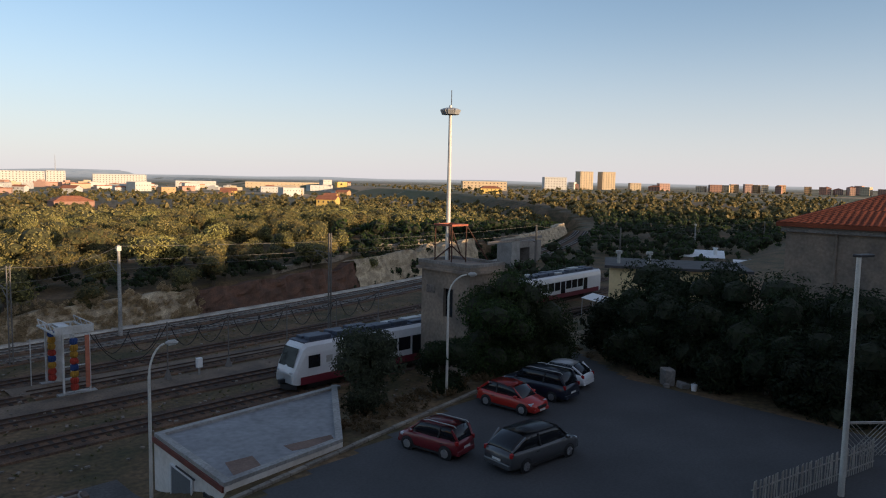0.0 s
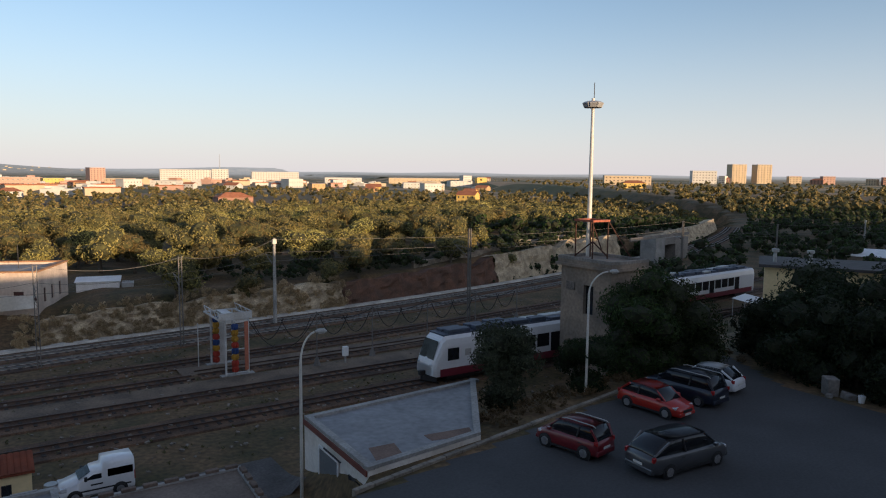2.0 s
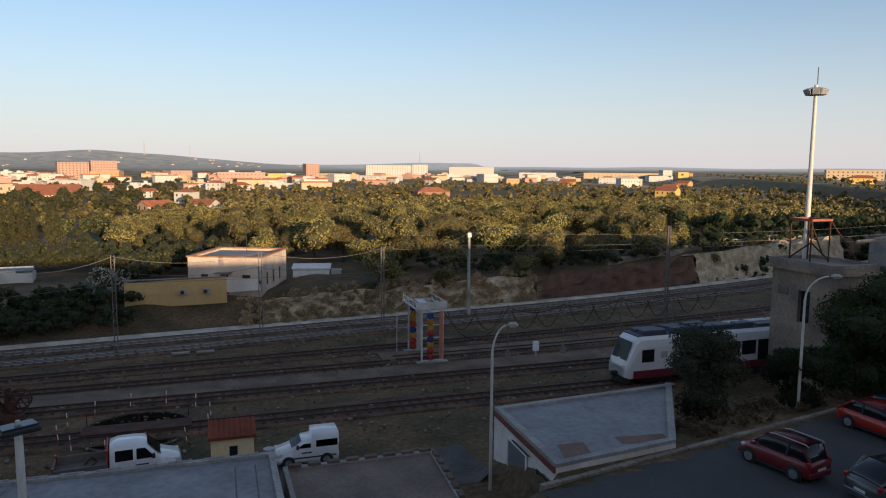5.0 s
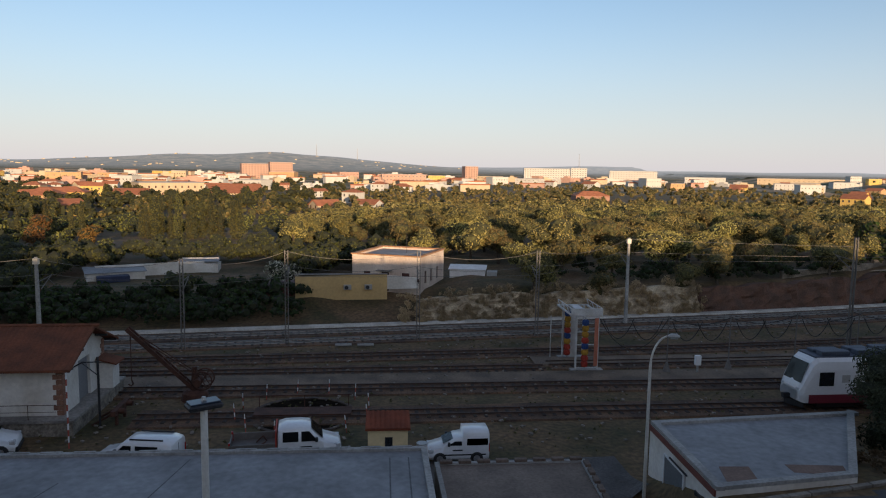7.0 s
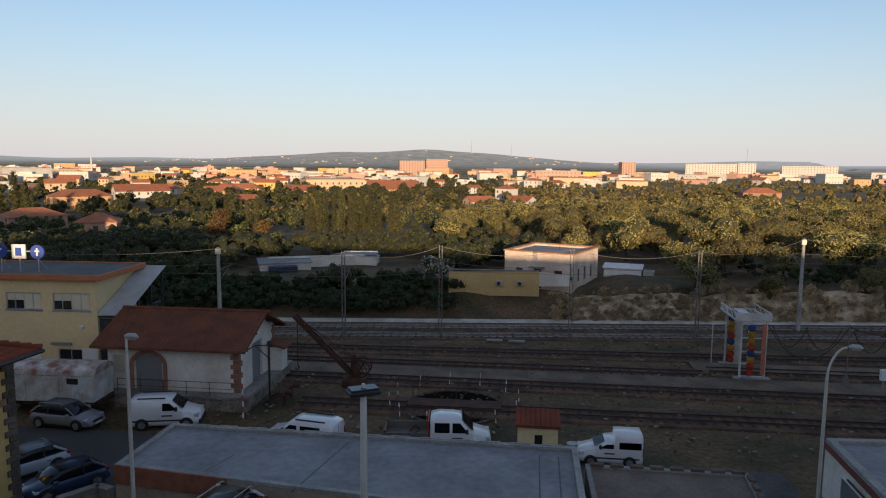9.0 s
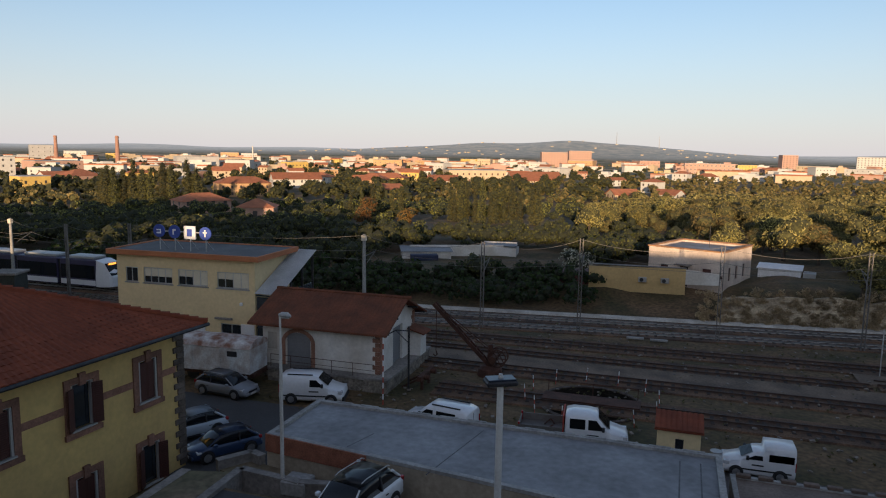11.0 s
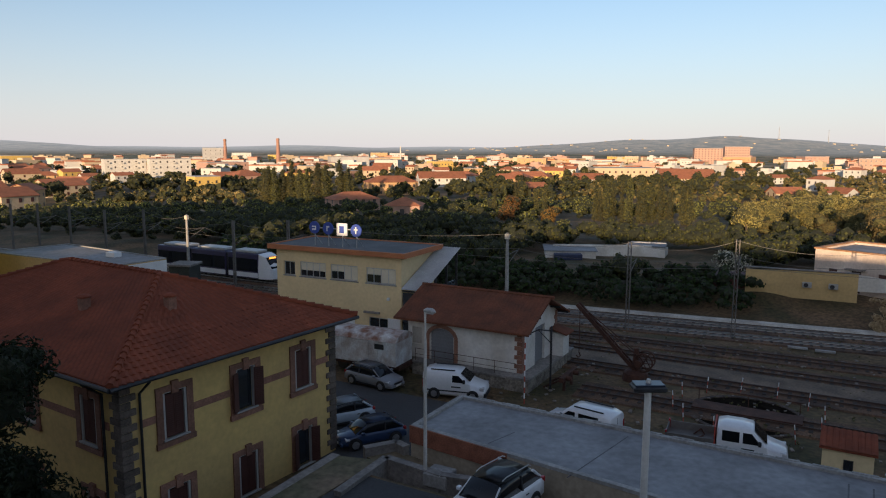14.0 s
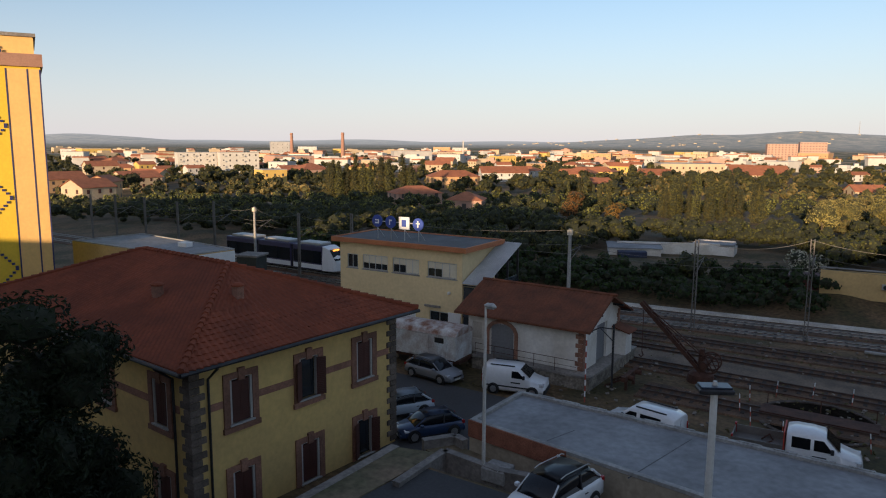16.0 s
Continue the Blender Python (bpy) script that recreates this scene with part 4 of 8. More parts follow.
part("roof_rim", boxes((TX0 - 0.22, TX0, TY0 - 0.22, TY1 + 0.22, TT, TT + 0.22), (TX1, TX1 + 0.22, TY0 - 0.22, TY1 + 0.22, TT, TT + 0.22), (TX0, TX1, TY0 - 0.22, TY0, TT, TT + 0.22), (TX0, TX1, TY1, TY1 + 0.22, TT, TT + 0.22)), old_concrete, tower)
for y0_, y1_, z0_, z1_ in ((36.8, 37.8, 5.0, 7.2), (37.0, 37.9, 2.2, 3.1), (38.7, 39.3, 2.3, 2.8)):
    part("window_recess", boxes((TX0 + 0.28, TX0 + 0.33, y0_, y1_, z0_, z1_)), glass_dark, tower)
gr = boxes(*[(TX0 - 0.02, TX0 + 0.02, y, y + 0.04, 2.2, 3.1) for y in np.arange(37.05, 37.9, 0.16)], (TX0 - 0.02, TX0 + 0.02, 37.0, 37.9, 2.5, 2.54), (TX0 - 0.02, TX0 + 0.02, 37.0, 37.9, 2.8, 2.84))
part("grille", gr, rust, tower)
part("plaque", boxes((TX0 - 0.06, TX0, 38.7, 39.6, 6.7, 7.3)), M("faded_plaque", (0.2, 0.17, 0.15), 0.9, 0.3, 3, 6, 0.2), tower)
mast = thing("light_mast", "tall pale floodlight mast with a ring of lamps", "light mast", pose(40.65, 39.85, TT))
part("pole", tube(bmesh.new(), [(0, 0, 0), (0, 0, 12.2)], [0.2, 0.12], 14), pole_paint, mast)
hd = part("lamp_ring", tube(bmesh.new(), [(0, 0, 11.8), (0, 0, 11.95), (0, 0, 12.0)], [0.4, 0.55, 0.4], 16), steel_grey, mast)
fl = mesh_of(bevel(boxes((-0.24, 0.24, 0, 0.3, -0.28, 0.12)), 0.03, 1), "floodlight", steel_grey)
for k in range(8):
    share("floodlight", fl, hd, pose(0, 0, 11.85, 0, 0, k * 45) @ pose(0, 0.5, 0, -25))
part("antenna", bar((0.1, 0, 12.0), (0.1, 0, 13.4), 0.03, 6), dark_metal, mast)
fr = thing("iron_frame", "rusty red iron frame on the tower roof", "frame", pose(39.9, 38.7, TT))
for a, b in (((-0.9, -0.9, 0), (-0.9, -0.9, 3.0)), ((-0.9, 0.9, 0), (-0.9, 0.9, 3.0)), ((0.7, -0.9, 0), (0.7, -0.9, 3.0)), ((0.7, 0.9, 0), (0.7, 0.9, 3.0)), ((0.7, -0.9, 2.9), (2.0, -2.2, 0)), ((0.7, 0.9, 2.9), (2.2, 0.9, 0)), ((-0.9, -0.9, 1.4), (0.7, -0.9, 0.2)), ((-0.9, 0.9, 0.2), (-0.9, -0.9, 1.4))):
    part("strut", bar(a, b, 0.055, 6), rust, fr)
part("top_beam", boxes((-1.0, 0.8, -1.0, -0.8, 2.85, 3.0), (-1.0, 0.8, 0.8, 1.0, 2.85, 3.0), (-1.0, -0.8, -0.8, 0.8, 2.85, 3.0), (0.6, 0.8, -0.8, 0.8, 2.85, 3.0)), M("red_lead_paint", (0.38, 0.10, 0.05), 0.7, 0.2, 2, 8, 0.2), fr)

# ---- plants ----
def leaf_arrays(lobes, n, size, rng, slim=0.32, loose=0.55):
    """Leaf clumps scattered over and within lobes (centre and radii); returns vertices and quads."""
    lob = np.array(lobes, float)
    area = (lob[:, 3] * lob[:, 4] + lob[:, 4] * lob[:, 5]) ** 0.8
    pick = rng.choice(len(lob), n, p=area / area.sum())
    d = rng.normal(size=(n, 3))
    d /= np.linalg.norm(d, axis=1)[:, None]
    r = rng.uniform(0.55, 1.08, n) ** 0.6
    c = lob[pick, :3] + d * lob[pick, 3:] * r[:, None]
    nrm = d + rng.normal(size=(n, 3)) * loose
    nrm[:, 2] += 0.25
    nrm /= np.linalg.norm(nrm, axis=1)[:, None]
    a = np.cross(nrm, rng.normal(size=(n, 3)))
    a /= np.linalg.norm(a, axis=1)[:, None] + 1e-9
    b = np.cross(nrm, a)
    s = size * rng.uniform(0.5, 1.3, n)[:, None]
    l = s * rng.uniform(1.0, 1.9 if slim < 0.4 else 1.3, n)[:, None]
    bend = nrm * s * 0.3
    v = np.stack([c - a * l * 0.5, c + b * s * slim + bend * 0.5, c + a * l * 0.55 - bend * 0.4, c - b * s * slim + bend * 0.5], 1).reshape(-1, 3)
    q = np.arange(n * 4).reshape(n, 4)
    return v, q


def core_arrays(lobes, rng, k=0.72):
    """Rough inner masses that close the crown; their dark colour paints shade between leaves."""
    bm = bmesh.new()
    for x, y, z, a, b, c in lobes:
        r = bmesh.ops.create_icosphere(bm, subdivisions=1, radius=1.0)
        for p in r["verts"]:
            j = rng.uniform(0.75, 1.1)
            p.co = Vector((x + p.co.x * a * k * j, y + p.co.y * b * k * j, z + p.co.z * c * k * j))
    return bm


def lobes_round(h, w, rng, count=7, foot=0.35):
    """Lumpy, uneven crown of height h and width w above a bare foot."""
    out = []
    for i in range(count):
        t = rng.uniform(0, math.tau)
        r = w * 0.30 * rng.uniform(0.35, 1.0)
        z = h * rng.uniform(foot + 0.17, 0.80)
        s = w * rng.uniform(0.20, 0.32)
        out.append((r * math.cos(t), r * math.sin(t), z, s, s * rng.uniform(0.8, 1.2), s * rng.uniform(0.6, 0.9)))
    return out


def plant(name, label, category, lobes, n, size, leaf, seed, trunk=(0.2, 1.5), limbs=4, m=None, group="", mass=None):
    rng = np.random.default_rng(seed)
    th = thing(name, label, category, m, group)
    v, q = leaf_arrays(lobes, n, size, rng)
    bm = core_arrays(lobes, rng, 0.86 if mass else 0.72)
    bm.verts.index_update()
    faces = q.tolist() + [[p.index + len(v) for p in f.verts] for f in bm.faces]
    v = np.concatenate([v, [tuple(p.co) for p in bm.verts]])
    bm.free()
    me = arrays_mesh("crown", v, faces, [leaf, mass or core_shade])
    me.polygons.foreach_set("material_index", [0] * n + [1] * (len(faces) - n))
    share("crown", me, th)
    bm = bmesh.new()
    r0, ht = trunk
    lean = rng.uniform(-0.15, 0.15, 2) * ht
    tube(bm, [(0, 0, -0.3), (lean[0] * 0.4, lean[1] * 0.4, ht * 0.5), (lean[0], lean[1], ht)], [r0 * 1.3, r0, r0 * 0.75], 7)
    for i in range(min(limbs, len(lobes))):
        x, y, z = lobes[i][:3]
        tube(bm, [(lean[0], lean[1], ht * 0.9), ((x + lean[0]) / 2, (y + lean[1]) / 2, (z + ht) / 2 + 0.1), (x, y, z)], [r0 * 0.6, r0 * 0.35, r0 * 0.12], 5)
    part("trunk", bm, bark, th)
    return th


rng = np.random.default_rng(7)
BLOCKED = []  # (x, y, radius) kept free of trees
for x, y, r in ((2.5, 79, 9), (12, 84, 5.0), (-28, 88, 8.0), (-20, 94, 7.0), (-26, 80, 6), (-4, 74, 5), (-36, 139, 15), (-38, 126, 9)):
    BLOCKED.append((x, y, r))


def free(x, y, pad=0.0):
    return all((x - a) ** 2 + (y - b) ** 2 > (r + pad) ** 2 for a, b, r in BLOCKED)



# ---- town ----
far_glass = M("far_window", (0.07, 0.06, 0.055), 0.4, 0.1, 1, 5, 0.0)
win_small = mesh_of(boxes((-0.5, 0.5, -0.06, 0.02, 0, 1.4)), "window", far_glass)
win_shut = mesh_of(boxes((-0.55, 0.55, -0.07, 0.02, 0, 1.5)), "window", shutter_brown)
win_big = mesh_of(boxes((-0.9, 0.9, -0.08, 0.02, 0, 1.6)), "window", far_glass)
WALLS = [M("wall_white", (0.58, 0.56, 0.51), 0.9, 0.06, 0.2, 8, 0), M("wall_cream", (0.56, 0.44, 0.29), 0.9, 0.07, 0.2, 8, 0), M("wall_ochre", (0.55, 0.34, 0.17), 0.9, 0.07, 0.2, 8, 0), M("wall_pink", (0.50, 0.31, 0.235), 0.9, 0.07, 0.2, 8, 0), M("wall_yellow", (0.68, 0.46, 0.13), 0.9, 0.06, 0.2, 8, 0), M("wall_brick", (0.38, 0.21, 0.15), 0.9, 0.08, 0.3, 8, 0), M("wall_grey", (0.45, 0.44, 0.42), 0.9, 0.08, 0.2, 8, 0)]
roof_red = M("roof_far_tiles", (0.42, 0.155, 0.075), 0.9, 0.15, 0.5, 6, 0, rand=0.15)
roof_grey = M("roof_far_grey", (0.42, 0.41, 0.40), 0.9, 0.12, 0.3, 6, 0, rand=0.15)
WHITE, CREAM, OCHRE, PINK, YELLOW, BRICK, GREY = range(7)


def house(x, y, w, h, wall, roof="gable", depth=None, turn=0.0, rows=2, cols=3, name="house", label="", category="house", balconies=0, z=None, win=None):
    """A building whose long front looks to the camera, turned by some degrees; rows and columns of windows."""
    d = depth or w * 0.7
    face = math.degrees(math.atan2(-x, y)) + turn
    z = land(x, y) if z is None else z
    th = thing(name, label, category, pose(x, y, z, 0, 0, face))
    rise = min(w, d) * 0.22
    wh = h - (rise if roof in ("gable", "hip") else 0)
    if roof == "gable":
        part("wall", gable_walls(bmesh.new(), -w / 2, w / 2, 0, d, -3, wh, rise), WALLS[wall], th)
        part("roof", gable_roof(bmesh.new(), -w / 2, w / 2, 0, d, wh + 0.02, rise, 0.5, 0.18), roof_red, th)
    elif roof == "hip":
        part("wall", boxes((-w / 2, w / 2, 0, d, -3, wh)), WALLS[wall], th)
        o, k = 0.5, min(w, d) / 2
        bm = bmesh.new()
        e = [bm.verts.new(p) for p in ((-w / 2 - o, -o, wh), (w / 2 + o, -o, wh), (w / 2 + o, d + o, wh), (-w / 2 - o, d + o, wh))]
        r = [bm.verts.new((-w / 2 + k * 0.9, d / 2, wh + rise)), bm.verts.new((w / 2 - k * 0.9, d / 2, wh + rise))]
        for f in ((e[0], e[1], r[1], r[0]), (e[1], e[2], r[1]), (e[2], e[3], r[0], r[1]), (e[3], e[0], r[0]), (e[3], e[2], e[1], e[0])):
            bm.faces.new(f)
        part("roof", bm, roof_red, th)
    else:
        part("wall", boxes((-w / 2, w / 2, 0, d, -3, wh - 0.3)), WALLS[wall], th)
        part("roof", boxes((-w / 2 - 0.15, w / 2 + 0.15, -0.15, d + 0.15, wh - 0.3, wh)), roof_grey if roof == "flat" else roof_red, th)
    sh = wh / max(rows, 1)
    me = win or (win_small if wall != CREAM else win_shut)
    for r in range(rows):
        for c in range(cols):
            share("window", me, th, pose(-w / 2 + w * (c + 0.5) / cols, 0, sh * r + min(0.9, sh * 0.25)))
            if balconies and (c % balconies == 0) and r:
                b = part("balcony", boxes((-1.2, 1.2, -1.1, 0, -0.2, 0), (-1.2, 1.2, -1.1, -1.0, 0, 0.9)), WALLS[wall], th)
                b.matrix_basis = pose(-w / 2 + w * (c + 0.5) / cols, 0, sh * r + 0.6)
        for c in range(max(1, int(cols * d / w)) if math.hypot(x, y) < 430 else 0):
            n = max(1, int(cols * d / w))
            for s in (-1, 1):
                share("window", me, th, pose(s * w / 2, d * (c + 0.5) / n, sh * r + min(0.9, sh * 0.25), 0, 0, 90 * s))
    BLOCKED.append((x, y, max(w, d) * 0.75))
    return th


def town():
    house(143, 448, 22, 7.5, BRICK, "hip", 14, 15, 1, 5, label="low brick-red villa with a red hip roof in the grove")
    house(302, 421, 14, 9.0, YELLOW, "gable", 12, -18, 2, 4, label="yellow villa with a shallow tiled roof above the grove")
    house(310, 428, 9, 10.5, YELLOW, "gable", 9, -18, 3, 2, label="taller yellow wing of the villa above the grove")
    for x, y, w, h in ((-188, 1209, 43, 25), (-150, 1247, 38, 28)):
        house(x, y, w, h, PINK, "flat", 22, 8, 7, 9, "tower_block", "tall pinkish hotel block on the edge of town", "tower block", 0, win=win_big)
    house(195, 1366, 26, 25, PINK, "flat", 20, 20, 7, 5, "tower_block", "pink apartment block among low roofs", "tower block", win=win_big)
    house(366, 1459, 95, 24, WHITE, "flat", 24, 4, 6, 18, "hospital", "long white hospital wing with rows of windows", "building", win=win_big)
    house(452, 1520, 34, 26, WHITE, "flat", 24, 4, 6, 6, "hospital", "white hospital tower wing", "building", win=win_big)
    house(565, 1497, 100, 22, WHITE, "flat", 24, 4, 5, 18, "hospital", "long white hospital block with windows", "building", win=win_big)
    house(396, 1560, 60, 24, WHITE, "flat", 24, 4, 5, 12, "hospital", "white hospital building behind the wing", "building", win=win_big)
    house(-138, 520, 44, 9.5, CREAM, "flat", 30, 12, 2, 10, "factory", "long cream flat-roofed industrial hall", "factory")
    house(-100, 560, 40, 8, CREAM, "gable", 30, 12, 1, 8, "factory", "cream industrial hall with low gable", "factory")
    house(46, 967, 60, 14, PINK, "flat", 18, 4, 3, 12, "apartment_house", "long row of pinkish apartments", "building", win=win_big)
    house(865, 1346, 180, 13, CREAM, "flat", 30, 4, 2, 20, "factory", "very long pale warehouse on the plain", "factory")
    house(690, 1420, 80, 12, WHITE, "flat", 30, 4, 2, 10, "factory", "white flat warehouse on the plain", "factory")
    house(-450, 340, 28, 15, WHITE, "flat", 14, 10, 4, 6, "apartment_house", "white four-storey apartments with balconies", "building", 2)
    house(-422, 356, 28, 15.5, WHITE, "flat", 14, 10, 4, 6, "apartment_house", "white four-storey apartments facing the gardens", "building", 3)
    house(-872, 819, 30, 23, GREY, "flat", 20, 5, 4, 4, "silo", "grey concrete silo with a stepped top", "silo")
    house(-276, 255, 13, 9, YELLOW, "flat", 12, 22, 2, 3, label="worn yellow house with a flat roof")
    house(-194, 298, 25, 9.5, OCHRE, "hip", 14, 12, 2, 6, label="wide orange house with a tiled roof")
    house(-129, 178, 14.5, 5.6, PINK, "hip", 10, 20, 2, 4, label="dusky pink house in the shade with a tiled roof")
    house(-87, 137, 8, 4.6, PINK, "hip", 8, -8, 1, 3, label="small dusky pink house in the shade")
    house(-207, 372, 28, 9, WHITE, "gable", 16, 10, 2, 6, label="white house with a shallow tiled roof")
    house(-176, 403, 19, 8.2, CREAM, "hip", 14, -20, 2, 4, label="cream house with a hip roof")
    house(-132, 330, 14, 6.6, YELLOW, "hip", 12, 25, 2, 3, label="yellow house with a tiled roof")
    house(-579, 784, 52, 12.5, GREY, "flat", 30, 10, 1, 8, "factory", "long blue-grey sheet-metal hall", "factory")
    house(-318, 169, 22, 9, OCHRE, "gable", 14, 25, 2, 5, label="orange house with a red tiled gable roof")
    house(-240, 140, 13, 8.6, CREAM, "gable", 12, 35, 2, 3, label="cream house with a lit gable")
    house(-262, 160, 12, 9.6, OCHRE, "gable", 10, 70, 2, 3, label="narrow orange house with a tiled roof")
    house(-316, 207, 20, 8.2, CREAM, "gable", 13, 30, 2, 5, label="cream house with a tiled roof beside the apartments")
    house(-173, 396, 15, 7.6, OCHRE, "gable", 12, 15, 2, 3, label="orange gabled house behind the cypresses")
    house(-125, 318, 12, 7, YELLOW, "gable", 10, 35, 2, 3, label="yellow house with balconies behind the cypresses")
    house(-19, 350, 13, 6.6, CREAM, "gable", 11, 25, 2, 3, label="cream farmhouse with red roof")
    house(-3, 356, 12, 6.2, WHITE, "gable", 10, -30, 2, 3, label="white farmhouse with a red roof")
    for x, y, w, h in ((1322, 883, 30, 39), (1358, 850, 30, 39)):
        house(x, y, w, h, CREAM, "flat", 26, 25, 11, 5, "tower_block", "tall cream tower block with balconies", "tower block", 2, win=win_big)
    house(1119, 817, 43, 24, WHITE, "flat", 20, 15, 5, 8, "apartment_house", "white five-storey apartment block", "building", win=win_big)
    r_e = random.Random(9)
    for x, y, w, h, c in ((1404, 767, 90, 22, BRICK), (1459, 656, 70, 20, BRICK), (1490, 600, 55, 23, PINK), (1504, 547, 50, 22, BRICK), (1529, 471, 52, 22, BRICK), (1544, 420, 46, 24, PINK), (1260, 880, 50, 20, WHITE), (1500, 360, 60, 22, BRICK)):
        u = Vector((y, -x)).normalized()
        for k in (-1, 0, 1):
            hue = c if k == 0 else r_e.choice((PINK, OCHRE, BRICK, CREAM))
            hh = h * r_e.uniform(0.55, 0.82)
            house(x + u.x * k * w / 3, y + u.y * k * w / 3 + k * k * 9, w * r_e.uniform(0.24, 0.33), hh, hue, r_e.choice(("tile", "flat", "hip")), 16, r_e.uniform(-25, 25), 4, 4, "apartment_house", {BRICK: "brick-red", PINK: "pinkish", OCHRE: "orange", CREAM: "cream", WHITE: "white"}[hue] + " apartment house at the far edge of the grove", "building", 0, win=win_big)
    house(839, 748, 70, 14, CREAM, "flat", 18, 10, 3, 12, "apartment_house", "long cream building at the edge of the grove", "building", win=win_big)
    house(640, 560, 26, 9, YELLOW, "hip", 14, 12, 2, 5, label="yellow house at the far edge of the grove")
    # chimneys
    for x, y, h in ((-622, 691, 36), (-759, 735, 36)):
        c = thing("brick_chimney", "tall tapering brick factory chimney", "chimney", pose(x, y, land(x, y)))
        part("shaft", tube(bmesh.new(), [(0, 0, -2), (0, 0, h - 3), (0, 0, h)], [3.0, 1.9, 1.9], 14), WALLS[BRICK], c)
        part("collar", tube(bmesh.new(), [(0, 0, h - 2.4), (0, 0, h - 1.4)], 2.35, 14), WALLS[BRICK], c)
    c = thing("water_tower", "slim white water tower", "tower", pose(-628, 987, land(-628, 987)))
    part("shaft", tube(bmesh.new(), [(0, 0, -2), (0, 0, 26)], 1.1, 12), WALLS[WHITE], c)
    for x, y, h in ((-250, 3450, 60), (-60, 3500, 60), (980, 3300, 95)):
        a = thing("radio_mast", "thin radio mast far away", "mast", pose(x, y, land(x, y) - 2))
        part("shaft", tube(bmesh.new(), [(0, 0, 0), (0, 0, h)], [2.0, 0.8], 6), steel_grey, a)
    # lesser houses between the gardens
    r = np.random.default_rng(21)
    k = 0
    while k < 165:
        az = r.uniform(-38, 64)
        d = 420 * (1500 / 420) ** r.uniform(0, 1) ** 0.75
        if az < -4 and d < 900:
            continue
        x, y = -d * math.sin(math.radians(az)), d * math.cos(math.radians(az))
        if not free(x, y, 8):
            continue
        big_ = r.random() < 0.3 and d > 700
        w = r.uniform(20, 45) if big_ else r.uniform(10, 20)
        h = r.uniform(8, 13) if big_ else r.uniform(5.5, 9.5)
        c = int(r.choice([WHITE, WHITE, CREAM, WHITE, CREAM, OCHRE, PINK, YELLOW, WHITE], 1)[0])
        rf = "flat" if big_ else str(r.choice(["gable", "hip", "flat", "gable"]))
        lab = {WHITE: "white", CREAM: "cream", OCHRE: "orange", PINK: "pink", YELLOW: "yellow"}[c]
        house(x, y, w, h, c, rf, w * r.uniform(0.5, 0.9), r.uniform(-40, 40), 2, 3 if not big_ else 6, "warehouse" if big_ else "house", "%s %s among gardens" % (lab, "flat-roofed warehouse" if big_ else ("house with flat roof" if rf == "flat" else "house with tiled roof")), "warehouse" if big_ else "house")
        k += 1


town()
bm = bmesh.new()
r_h = np.random.default_rng(77)
for _ in range(100):
    x, y = r_h.uniform(-1750, 600), r_h.uniform(2750, 3600)
    z = land(x, y)
    if z < 2:
        continue
    w_, h_ = r_h.uniform(6, 12), r_h.uniform(3.5, 6)
    box(bm, -w_ / 2, w_ / 2, -6, 6, -4, h_, pose(x, y, z, 0, 0, r_h.uniform(-30, 30)))
tagged(part("hillside_houses", bm, WALLS[CREAM]), "tiny white houses scattered over the far hill", "houses", kind="stuff")

